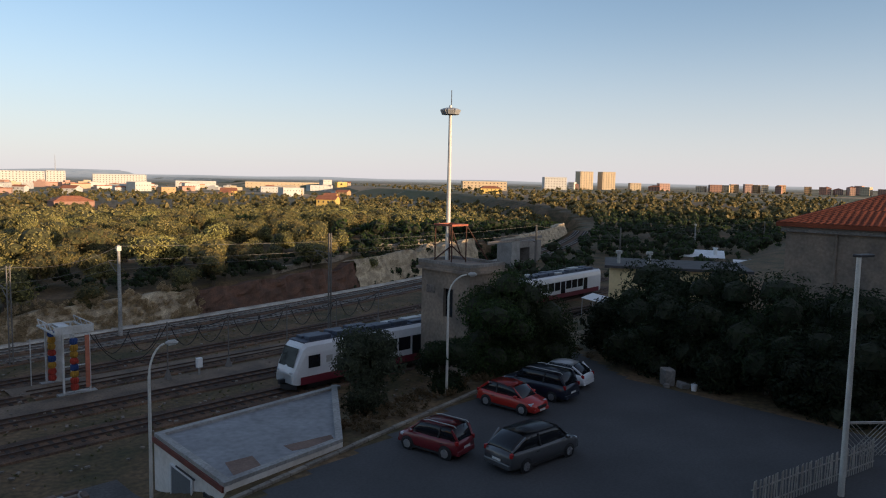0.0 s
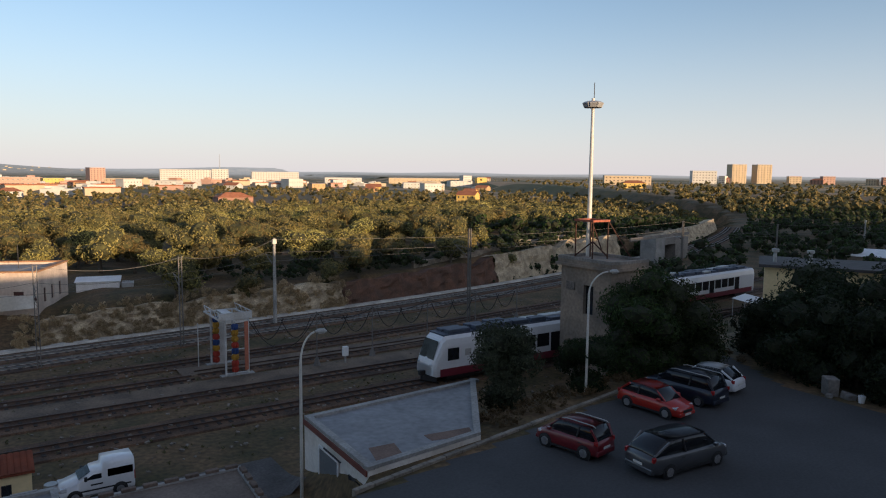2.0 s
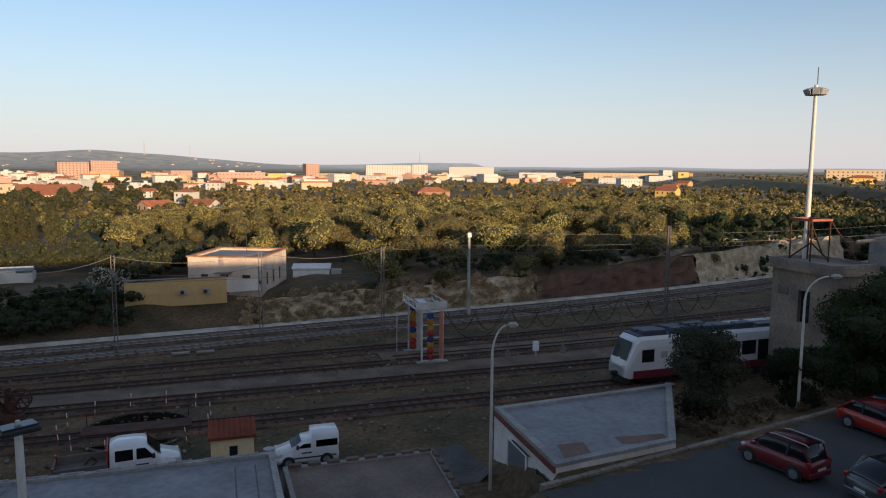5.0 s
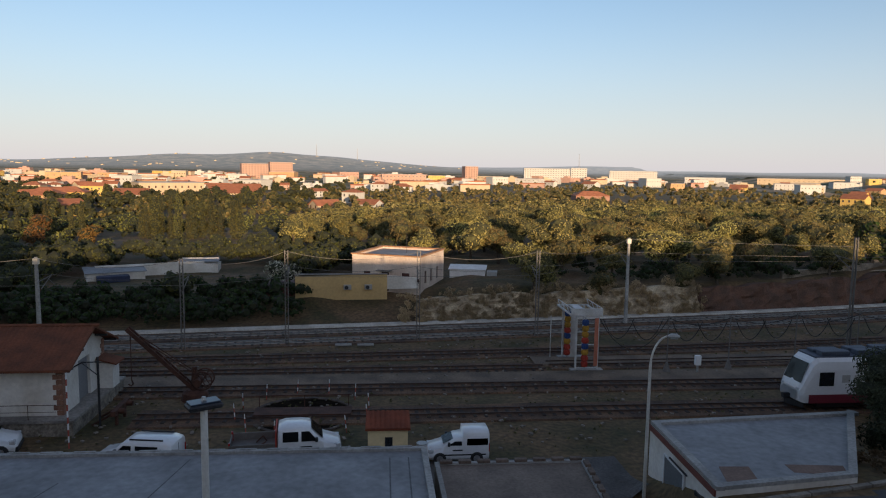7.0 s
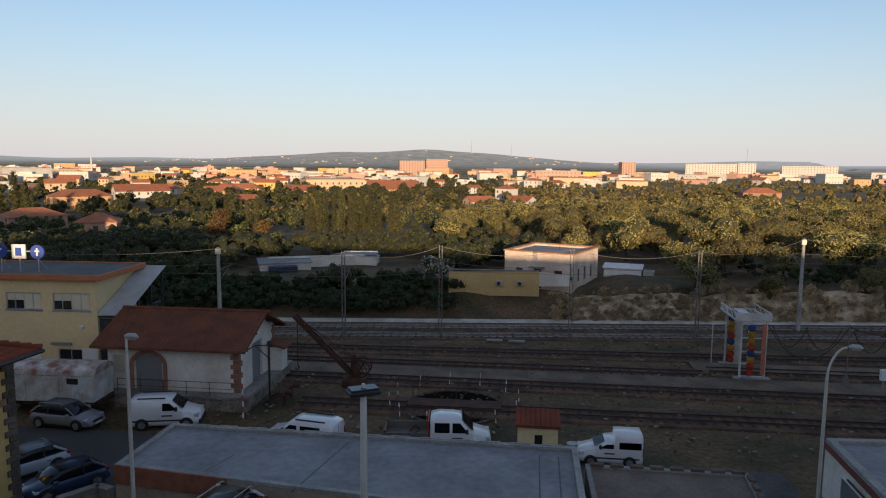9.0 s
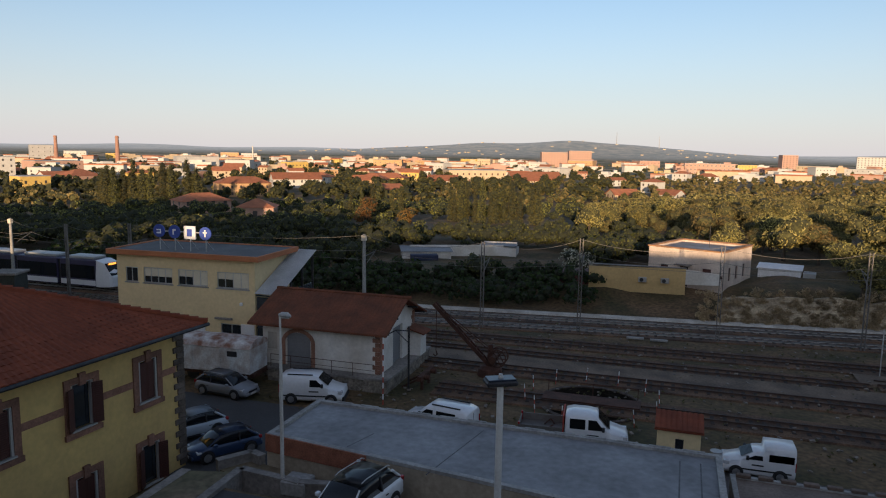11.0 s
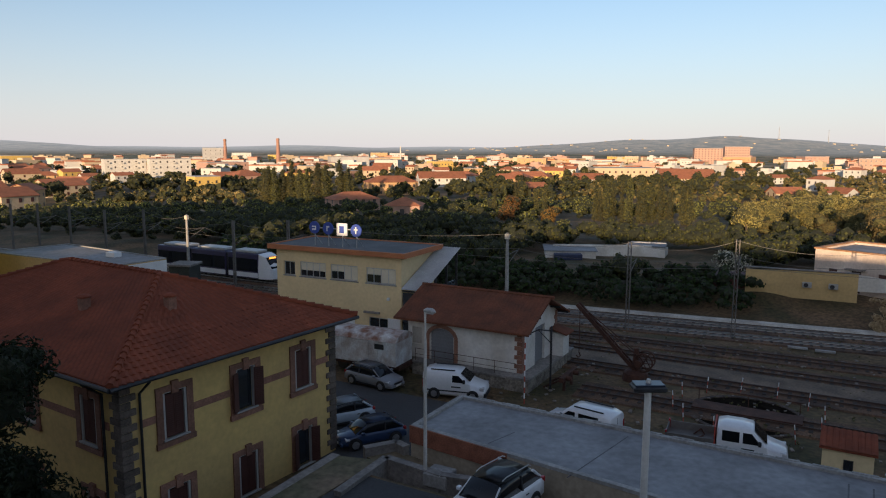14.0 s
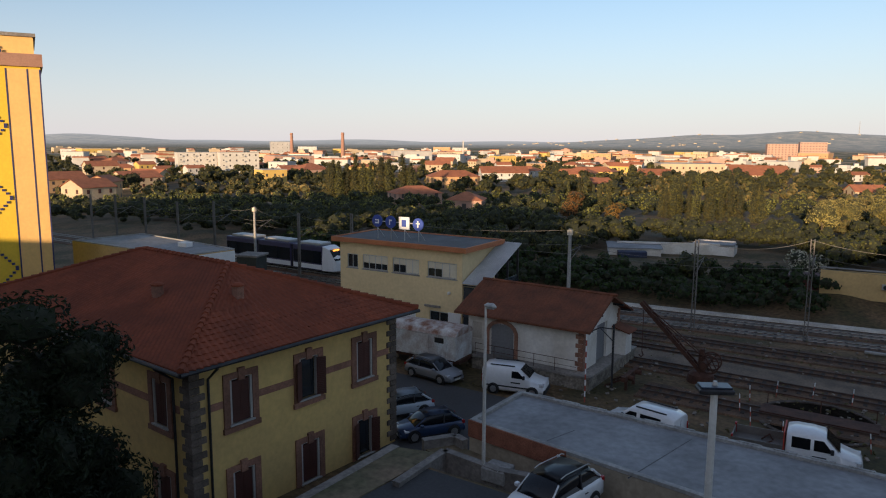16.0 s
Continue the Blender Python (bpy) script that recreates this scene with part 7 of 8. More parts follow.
rock_face("rock_cutting", "pale weathered limestone face of the railway cutting", 5, 36, 2.9, 2.2, 2.9, M("tan_rock", (0.56, 0.45, 0.30), 0.95, 0.35, 0.9, 9, 0.9, col2=(0.30, 0.23, 0.15)), 3)
rock_face("earth_cutting", "dark earth and dry brush side of the cutting", 36, 62, 3.0, 2.6, 3.2, M("dark_brush_earth", (0.15, 0.075, 0.046), 0.95, 0.3, 0.8, 9, 0.9, col2=(0.085, 0.048, 0.032)), 5)
rock_face("stone_wall", "tall pale stone retaining wall beside the main line", 62, 98, 3.0, 3.9, 4.6, MATS["tan_rock"], 7)
rock_face("rock_cutting_far", "pale broken rock side beyond the bridge", 116, 180, 3.0, 3.2, 3.0, MATS["tan_rock"], 9)
rw = thing("rim_wall", "low stone wall along the top of the cutting", "wall")
bm = bmesh.new()
for i in range(24):
    x = 50 + i * 2.0
    y = main_line(x) + 9.0
    box(bm, 0, 2.02, -0.25, 0.25, -0.6, 0.95 + random.uniform(-0.1, 0.1), pose(x, y, land(x, y), 0, 0, math.degrees(math.atan2(main_line(x + 2) - main_line(x), 2))))
part("wall", bm, M("dry_stone", (0.36, 0.30, 0.23), 0.95, 0.3, 1.5, 6, 0.8), rw)
br = thing("road_bridge", "small grey concrete underbridge with a dark opening", "bridge", pose(100.5, 82.5, 0, 0, 0, 12))
part("abutment", boxes((0, 3.4, 0, 3, -0.5, 4.4)), concrete, br)
part("abutment", boxes((7.4, 12.5, 0, 3, -0.5, 4.0)), old_concrete, br)
part("lintel", boxes((3.4, 7.4, 0, 3, 3.0, 4.2)), old_concrete, br)
part("back_wall", boxes((3.4, 7.4, 3.0, 3.3, -0.5, 3.0)), grey_plaster, br)
part("parapet", boxes((-9.0, 12.5, -0.15, 0.1, 4.4, 4.9)), old_concrete, br)
st = thing("platform_canopy", "low station building with a flat dark roof beyond the trees", "building", pose(72.5, 44.6, 0, 0, 0, -58))
part("wall", boxes((0, 15, 0, 8, 0, 5.6)), cream_plaster, st)
part("roof", boxes((-0.6, 15.6, -0.8, 8.6, 5.6, 5.9)), M("dark_roof", (0.07, 0.065, 0.065), 0.8, 0.2, 1, 8, 0.1), st)
for x in (1.0, 4.5):
    part("vent_pipe", tube(bmesh.new(), [(x, 2, 5.9), (x, 2, 7.0), (x, 2, 7.1), (x, 2, 7.4)], [0.2, 0.2, 0.4, 0.4], 10), steel_grey, st)
for i, (x, y) in enumerate(((122, 60.5), (131, 54.5), (133.5, 50.0))):
    sh = thing("sheet_roof_shed", "low shed with a white corrugated roof", "shed", pose(x, y, 0, 0, 0, -64) @ Matrix.Scale((0.9, 0.42, 0.55)[i], 4))
    part("wall", boxes((0, 8, 0, 5, 0, 2.6)), grey_plaster, sh)
    part("roof", prism(bmesh.new(), [(-0.3, -0.3), (8.3, -0.3), (8.3, 5.3), (-0.3, 5.3)], [2.6, 2.6, 3.6, 3.6], [2.7, 2.7, 3.7, 3.7]), sheet_white, sh)
    part("roof_vent", tube(bmesh.new(), [(6.5, 2, 3.0), (6.5, 2, 4.2), (6.5, 2, 4.5)], [0.4, 0.4, 0.6], 10), sheet_white, sh)
aw = thing("market_parasol", "pale flat sun sail near the platform", "parasol", pose(68.4, 43.4, 0, 0, 0, 15))
part("cloth", prism(bmesh.new(), [(-2, -1.3), (2, -1.3), (2, 1.3), (-2, 1.3)], [2.3, 2.3, 2.7, 2.7], [2.34, 2.34, 2.74, 2.74]), white_paint, aw)
for x, y in ((-1.9, -1.2), (1.9, -1.2), (-1.9, 1.2), (1.9, 1.2)):
    part("pole", bar((x, y, 0), (x, y, 2.3 if y < 0 else 2.68), 0.04, 6), steel_grey, aw)

# ---- terrace walls, planters, fence by the car park ----
def low_wall(name, label, pts, z0, z1, w, material, cap=None):
    th = thing(name, label, "wall")
    for a, b in zip(pts, pts[1:]):
        a, b = Vector((*a, 0)), Vector((*b, 0))
        d = (b - a).normalized()
        n = Vector((-d.y, d.x, 0)) * w / 2
        o = [(a - n), (b - n), (b + n), (a + n)]
        part("wall", prism(bmesh.new(), [(p.x, p.y) for p in o], z0, z1), material, th)
        o = [(a - n * 1.25), (b - n * 1.25), (b + n * 1.25), (a + n * 1.25)]
        part("coping", prism(bmesh.new(), [(p.x, p.y) for p in o], z1, z1 + 0.08), cap or concrete, th)
    return th


low_wall("terrace_wall", "low weathered terrace wall above the street", [(-18.7, 14), (-18.7, 20.0), (-18.75, 23.8)], 0, 2.0, 0.35, old_concrete, old_concrete)
low_wall("planter_wall", "low planter wall beside the lamp post", [(-18.1, 25.0), (-17.2, 26.3), (-16.5, 26.05)], 0.0, 2.0, 0.3, old_concrete, old_concrete)
low_wall("planter_kerb", "weathered kerb wall of the terrace planter", [(-16.4, 20.8), (-16.5, 24.4), (-13.6, 24.1), (-11.4, 24.6)], 0.8, 2.15, 0.3, old_concrete, old_concrete)
part("soil", prism(bmesh.new(), [(-18.0, 25.0), (-16.5, 24.5), (-13.6, 24.2), (-13.2, 25.5), (-17.1, 26.2)], 0.9, 1.65), earth, thing("planter_bed", "bed of dry soil and weeds between low walls", "planter"))
part("soil", prism(bmesh.new(), [(-18.5, 14), (-17.4, 14), (-16.9, 20.6), (-16.7, 24.2), (-18.5, 23.7)], 1.7, 2.08), earth, thing("planter_bed", "strip of dry soil along the terrace wall", "planter"))
part("slab", bevel(boxes((-14.4, -13.3, 23.9, 24.9, 1.6, 2.2)), 0.05, 1), concrete, thing("concrete_box", "pale concrete inspection box in the planter", "box"))
f = thing("picket_fence", "weathered pale picket fence at the car park corner", "fence")
for i in range(46):
    x, y = 28.0 + i * 0.2, 10.25 - i * 0.043
    if i == 0:
        picket = mesh_of(prism(bmesh.new(), [(-0.06, -0.012), (0.06, -0.012), (0.06, 0.012), (-0.06, 0.012)], 0, [1.35, 1.35, 1.35, 1.35]), "picket", M("pale_wood", (0.40, 0.37, 0.33), 0.85, 0.15, 3, 8, 0.2, rand=0.15))
    share("picket", picket, f, pose(x, y, 2.5, random.uniform(-2, 2), random.uniform(-1.5, 1.5), 0))
for z in (2.8, 3.5):
    part("fence_rail", bar((27.9, 10.29, z), (37.1, 8.3, z), 0.03, 6), MATS["pale_wood"], f)
tr = thing("trellis", "diagonal wooden trellis panel behind the fence", "trellis", pose(37.6, 9.6, 2.5, 0, 0, -40))
for k in range(9):
    part("lath", bar((0.25 * k, 0, 0), (min(2.2, 0.25 * k + 1.6), 0, min(1.6, 2.2 - 0.25 * k)), 0.02, 4), MATS["pale_wood"], tr)
    part("lath", bar((0.25 * k, 0.03, 0), (max(0, 0.25 * k - 1.6), 0.03, min(1.6, 0.25 * k)), 0.02, 4), MATS["pale_wood"], tr)
part("frame", boxes((-0.05, 0.05, -0.04, 0.07, 0, 1.9), (2.2, 2.3, -0.04, 0.07, 0, 1.9), (-0.05, 2.3, -0.04, 0.07, 1.6, 1.7)), MATS["pale_wood"], tr)
for x, y, w, hh in ((42.4, 21.4, 0.8, 1.1), (42.5, 20.4, 0.7, 0.4), (41.9, 21.2, 0.5, 0.3)):
    s = thing("stone_block", "rough broken stone block at the car park edge", "stone", pose(x, y, 2.45, 0, 0, x * 50 % 90))
    bm = bevel(boxes((-w / 2, w / 2, -w / 2.4, w / 2.4, 0, hh)), 0.08, 2)
    for v in bm.verts:
        v.co += Vector([noise.noise(v.co * 3 + Vector((x, i, 0))) * 0.1 for i in range(3)])
    part("block", bm, old_concrete, s)
bk = thing("bucket", "small white bucket at the car park edge", "bucket", pose(42.4, 19.6, 2.5))
part("shell", tube(bmesh.new(), [(0, 0, 0), (0, 0, 0.4)], [0.16, 0.21], 14), white_paint, bk)
part("handle", tube(bmesh.new(), [(-0.2, 0, 0.38), (-0.12, 0, 0.52), (0.12, 0, 0.52), (0.2, 0, 0.38)], 0.012, 5), steel_grey, bk)
# pebbles, scraps and pale stones between the sidings
bm = bmesh.new()
r_ = np.random.default_rng(44)
for _ in range(1500):
    x, y = r_.uniform(-50, 70), r_.uniform(36.5, 66)
    s = r_.uniform(0.04, 0.13)
    box(bm, -s, s, -s * 0.7, s * 0.7, 0, s * 0.7, pose(x, y, 0.1, 0, r_.uniform(-20, 20), r_.uniform(0, 180)))
sc = part("yard_stones", bm, M("pale_stones", (0.26, 0.22, 0.18), 0.9, 0.3, 2, 6, 0.2))
tagged(sc, "pale stones and scraps strewn between the sidings", "stones", kind="stuff")
for x, y in ((-2.2, 60.3), (-0.3, 60.2)):
    s = thing("concrete_block", "pale concrete block lying beside the track", "block", pose(x, y, 0.1, 0, 0, 3))
    part("block", bevel(boxes((-0.7, 0.7, -0.15, 0.15, 0, 0.17)), 0.03, 1), concrete, s)

# ---- vehicles ----
tyre_me = mesh_of(bevel(tube(bmesh.new(), [(0, -0.1, 0), (0, 0.1, 0)], 0.31, 20), 0.03, 2), "tyre", black_rubber, True)


def rim_mesh():
    bm = tube(bmesh.new(), [(0, -0.105, 0), (0, -0.09, 0)], [0.2, 0.21], 18)
    for k in range(5):
        a = k * math.tau / 5
        box(bm, -0.03, 0.03, -0.125, -0.1, 0.03, 0.2, pose(0, 0, 0, 0, math.degrees(a), 0))
    return mesh_of(bm, "rim", M("alloy", (0.45, 0.45, 0.46), 0.35, 0.05, 2, 8, 0, metal=0.8))


rim_me = rim_mesh()
paint = lambda n, c: M("car_paint_" + n, c, 0.35, 0.04, 0.6, 10, 0.0, coat=0.6)
tail_red = M("tail_lamp", (0.35, 0.02, 0.02), 0.2, 0.1, 3, 6, 0)
lamp_clear = M("head_lamp", (0.55, 0.56, 0.58), 0.15, 0.1, 3, 6, 0)
plate_mat = M("plate_white", (0.65, 0.65, 0.62), 0.5, 0.05, 2, 6, 0)
black_trim = M("black_trim", (0.02, 0.02, 0.022), 0.6, 0.1, 2, 6, 0)
car_glass = M("car_glass", (0.012, 0.014, 0.018), 0.08, 0.05, 2, 6, 0, spec=0.45)


def ring_low(x, zb, zs, hw, crown=0.03):
    half = [(-hw * 0.86, zb), (-hw * 0.98, zb + 0.12), (-hw, (zb + zs) / 2), (-hw * 0.985, zs - 0.1), (-hw * 0.9, zs)]
    pts = half + [(0, zs + crown)] + [(-a, b) for a, b in half[::-1]]
    return [(x, a, b) for a, b in pts]


def ring_top(x, zb, zt, hb, ht):
    half = [(-hb, zb), (-(hb * 0.35 + ht * 0.65), zb + (zt - zb) * 0.65), (-ht, zt - (zt - zb) * 0.1), (-ht * 0.86, zt)]
    pts = half + [(0, zt + 0.02)] + [(-a, b) for a, b in half[::-1]]
    return [(x, a, b) for a, b in pts]


def car(x, y, z, ang, L, W, H, colour, label, hood=0.26, tail=0.06, name="car", roof_col=None, rails=False, slope=0.16, belt=0.6):
    """A passenger car: hood, tail and the rear glass's slope as shares of its length."""
    th = thing(name, label, "car", pose(x, y, z, 0, 0, ang))
    h, hw = L / 2, W / 2
    zs = H * belt
    st = [(h, 0.32, zs * 0.62, hw * 0.62), (h - 0.07, 0.22, zs * 0.74, hw * 0.82), (h - 0.35, 0.2, zs * 0.84, hw * 0.95), (h - L * hood * 0.7, 0.19, zs * 0.94, hw), (h - L * hood, 0.19, zs, hw), (0, 0.19, zs * 1.01, hw), (-h + 0.5, 0.2, zs * 1.03, hw), (-h + 0.12, 0.24, zs, hw * 0.93), (-h, 0.34, zs * 0.86, hw * 0.8)]
    part("body", loft(bmesh.new(), [ring_low(*s) for s in st], close=True), colour, th, smooth=True)
    xa, xb = h - L * hood + 0.12, -h + L * tail
    g = [(xa, zs - 0.03, zs + 0.01, hw * 0.86, hw * 0.8), (xa - 0.62, zs - 0.02, H - 0.09, hw * 0.9, hw * 0.72), (xa - 1.1, zs - 0.02, H - 0.02, hw * 0.91, hw * 0.73), (0.0 - L * 0.1, zs, H, hw * 0.91, hw * 0.73), (xb + L * slope, zs, H - 0.04, hw * 0.9, hw * 0.71), (xb + 0.08, zs, zs + (H - zs) * 0.35, hw * 0.86, hw * 0.74), (xb, zs - 0.03, zs + 0.04, hw * 0.82, hw * 0.76)]
    gl = part("glasshouse", loft(bmesh.new(), [ring_top(*s) for s in g], close=True), car_glass, th, smooth=True)
    # roof skin with pillars
    bm = bmesh.new()
    secs = [[(s[0], q * s[4] * f, s[2] + dz) for q, f, dz in ((-1, 1.03, -0.09), (-1, 0.9, 0.008), (0, 0, 0.035), (1, 0.9, 0.008), (1, 1.03, -0.09))] for s in g[1:5]]
    loft(bm, secs, caps=False)
    bmesh.ops.solidify(bm, geom=bm.faces[:], thickness=0.015)
    part("roof", bm, roof_col or colour, th, smooth=True)
    for s_ in (-1, 1):
        for a, b, r in ((0, 1, 0.035), (4, 6, 0.06)):
            p, q = g[a], g[b]
            part("pillar", tube(bmesh.new(), [(p[0], s_ * p[3] * 0.97, p[1] + 0.02 if a == 0 else p[2] - 0.06), (q[0], s_ * q[4] * 1.0, q[2] - 0.06 if a == 0 else q[1] + 0.06)], r, 6), colour, th)
        xm = (g[2][0] + g[4][0]) / 2
        part("pillar", tube(bmesh.new(), [(xm, s_ * hw * 0.925, zs), (xm - 0.05, s_ * hw * 0.76, H - 0.12)], 0.045, 6), black_trim, th)
        part("mirror", bevel(boxes((xa - 0.42, xa - 0.22, s_ * hw * 1.08 - 0.09, s_ * hw * 1.08 + 0.09, zs, zs + 0.14)), 0.03, 1), colour, th)
        part("headlamp", bevel(boxes((h - 0.46, h - 0.2, s_ * hw * 0.72 - 0.17, s_ * hw * 0.74 + 0.17, zs * 0.66, zs * 0.82)), 0.05, 2), lamp_clear, th)
        part("tail_lamp", bevel(boxes((-h + 0.02, -h + 0.2, s_ * hw * 0.84 - 0.07, s_ * hw * 0.84 + 0.07, zs * 0.82, zs * 1.04)), 0.03, 2), tail_red, th)
        part("sill_trim", boxes((-h + 0.9, h - 1.0, s_ * hw * 0.985 - 0.015, s_ * hw * 0.985 + 0.015, 0.2, 0.3)), black_trim, th)
        part("door_handle", boxes((xm - 0.3, xm - 0.12, s_ * hw * 1.0 - 0.02, s_ * hw * 1.0 + 0.02, zs - 0.2, zs - 0.17)), black_trim, th)
        if rails:
            part("roof_rail", tube(bmesh.new(), [(g[1][0] - 0.2, s_ * hw * 0.66, H + 0.0), (g[2][0], s_ * hw * 0.66, H + 0.06), (g[4][0], s_ * hw * 0.66, H + 0.05), (g[4][0] - 0.15, s_ * hw * 0.66, H - 0.03)], 0.022, 6), steel_grey, th)
        for wx in (h - L * 0.195, -h + L * 0.19):
            arch_ = part("wheel_arch", tube(bmesh.new(), [(wx, s_ * hw * 0.9, 0.31), (wx, s_ * hw * 1.004, 0.31)], 0.37, 20), black_trim, th)
            w = share("wheel", tyre_me, th, pose(wx, s_ * hw * 0.93, 0.31, 0, 0, 0 if s_ < 0 else 180))
            share("rim", rim_me, w)
    part("bumper", bevel(boxes((h - 0.16, h + 0.03, -hw * 0.8, hw * 0.8, 0.24, 0.44)), 0.05, 2), colour, th)
    part("grille", boxes((h - 0.06, h + 0.035, -hw * 0.45, hw * 0.45, 0.45, zs * 0.66)), black_trim, th)
    part("bumper", bevel(boxes((-h - 0.03, -h + 0.16, -hw * 0.85, hw * 0.85, 0.26, 0.52)), 0.05, 2), colour, th)
    part("number_plate", boxes((-h - 0.045, -h - 0.03, -0.26, 0.26, 0.56, 0.67)), plate_mat, th)
    part("number_plate", boxes((h + 0.036, h + 0.05, -0.26, 0.26, 0.3, 0.41)), plate_mat, th)
    return th


P = 2.52
car(26.05, 19.6, P, -3.5, 4.85, 1.88, 1.66, paint("graphite", (0.06, 0.064, 0.07)), "dark grey people carrier with a black glass roof", 0.20, 0.04, roof_col=paint("black", (0.02, 0.022, 0.028)))
car(23.45, 23.45, P, 100, 3.55, 1.6, 1.55, paint("maroon", (0.16, 0.012, 0.018)), "dark red small hatchback with roof rails", 0.21, 0.03, rails=True, slope=0.08)
car(31.2, 25.1, P, -86, 4.03, 1.69, 1.49, paint("red", (0.40, 0.02, 0.012)), "bright red hatchback parked by the kerb", 0.25, 0.05)
car(34.45, 25.7, P, 95, 4.7, 1.86, 1.72, paint("navy", (0.012, 0.016, 0.03)), "black estate SUV with bright roof rails", 0.24, 0.03, rails=True, slope=0.08)
car(37.5, 26.3, P, 99, 4.0, 1.72, 1.48, paint("white", (0.72, 0.73, 0.74)), "white hatchback parked by the trees", 0.25, 0.05)
car(-26.1, 37.4, 0.02, -6, 4.0, 1.68, 1.38, paint("silver", (0.22, 0.23, 0.25)), "silver estate car on the street", 0.27, 0.03, rails=True)
car(-21.0, 29.6, 0.02, 236, 3.6, 1.6, 1.32, paint("blue", (0.02, 0.045, 0.11)), "dark blue hatchback beside the station house", 0.25, 0.05)
car(-24.0, 31.0, 0.02, 238, 3.7, 1.6, 1.36, paint("pale_blue", (0.42, 0.48, 0.55)), "pale silver-blue car beside the station house", 0.25, 0.05)
car(-10.5, 22.6, 2.02, 258, 4.2, 1.82, 1.6, paint("white", (0.72, 0.73, 0.74)), "white crossover with a black roof on the terrace", 0.24, 0.04, roof_col=paint("black", (0.02, 0.022, 0.028)), rails=True)


def van(x, y, z, ang, L, W, H, label, style="panel", rack=True):
    """A small white van: panel body, high cube or pick-up with a drop-side bed."""
    wp = paint("van_white", (0.74, 0.75, 0.76))
    th = thing("pickup_truck" if style == "pickup" else "van", label, "truck" if style == "pickup" else "van", pose(x, y, z, 0, 0, ang))
    h, hw = L / 2, W / 2
    zs = 1.08

    def ring(x_, zb, zt, w, wt):
        half = [(-w * 0.92, zb), (-w, zb + 0.15), (-w, min(zs, zt - 0.05)), (-(w + wt) / 2, zt - 0.12), (-wt * 0.9, zt)]
        return [(x_, a, b) for a, b in half + [(0, zt + 0.02)] + [(-a, b) for a, b in half[::-1]]]

    back = -h if style != "pickup" else h - 3.25
    cab_top = H if style != "cube" else H - 0.35
    st = [(h, 0.35, 0.72, hw * 0.7, hw * 0.7), (h - 0.1, 0.25, 0.86, hw * 0.9, hw * 0.85), (h - 0.85, 0.22, 1.05, hw, hw * 0.92), (h - 0.98, 0.22, 1.12, hw, hw * 0.9), (h - 1.62, 0.22, cab_top - 0.06, hw, hw * 0.84), (h - 2.1, 0.22, cab_top, hw, hw * 0.84)]
    if style == "cube":
        st += [(h - 2.15, 0.22, H, hw, hw * 0.95), (back + 0.05, 0.22, H, hw, hw * 0.95)]
    else:
        st += [(back + 0.4, 0.22, cab_top, hw, hw * 0.86), (back + 0.04, 0.22, cab_top - 0.1, hw, hw * 0.84)]
    st += [(back, 0.3, st[-1][2] - 0.06, hw * 0.96, hw * 0.82)]
    part("body", loft(bmesh.new(), [ring(*s) for s in st], close=True), wp, th, smooth=True)
    # windscreen
    bm = bmesh.new()
    v = [bm.verts.new(p) for p in ((h - 0.99, -hw * 0.82, 1.16), (h - 0.99, hw * 0.82, 1.16), (h - 1.58, hw * 0.74, cab_top - 0.12), (h - 1.58, -hw * 0.74, cab_top - 0.12))]
    for p in v:
        p.co += Vector((0.045, 0, 0.03))
    bm.faces.new(v)
    bmesh.ops.solidify(bm, geom=bm.faces[:], thickness=0.03)
    part("windscreen", bm, car_glass, th)
    wins = [((h - 1.2, h - 2.05))]
    if style == "pickup":
        wins.append((h - 2.2, h - 3.0))
    if style == "glazed":
        wins.append((h - 2.25, h - 3.4))
    if style == "cube":
        wins.append((h - 2.35, h - 3.6))
    for s_ in (-1, 1):
        for k, (a, b) in enumerate(wins):
            bm = bmesh.new()
            y0, y1 = s_ * (hw + 0.008), s_ * (hw * (0.92 if style != "cube" or k == 0 else 0.985) + 0.02)
            top = cab_top - 0.22 if not (style == "cube" and k) else H - 0.4
            q = [(a, y0, zs + 0.03), (b, y0, zs + 0.03), (b, y1, top), (a - (0.45 if k == 0 else 0), y1, top)]
            bm.faces.new([bm.verts.new(p) for p in (q if s_ < 0 else q[::-1])])
            bmesh.ops.solidify(bm, geom=bm.faces[:], thickness=0.02)
            part("side_window", bm, car_glass, th)
        part("mirror", bevel(boxes((h - 1.35, h - 1.2, s_ * hw * 1.1 - 0.08, s_ * hw * 1.1 + 0.08, zs + 0.02, zs + 0.26)), 0.03, 1), black_trim, th)
        part("headlamp", bevel(boxes((h - 0.4, h - 0.06, s_ * hw * 0.76 - 0.15, s_ * hw * 0.76 + 0.15, 0.66, 0.88)), 0.04, 2), lamp_clear, th)
        part("tail_lamp", boxes((-h - 0.01, -h + 0.08, s_ * hw * 0.9 - 0.07, s_ * hw * 0.9 + 0.07, 0.7, 1.2)), tail_red, th)
        part("rub_strip", boxes((back + 0.2, h - 0.5, s_ * hw * 1.0 - 0.015, s_ * hw * 1.0 + 0.015, 0.5, 0.58)), black_trim, th)
        part("lettering_bar", boxes((h - 2.1, h - 1.5, s_ * (hw + 0.006) - 0.003, s_ * (hw + 0.006) + 0.003, 0.78, 0.86)), black_trim, th)
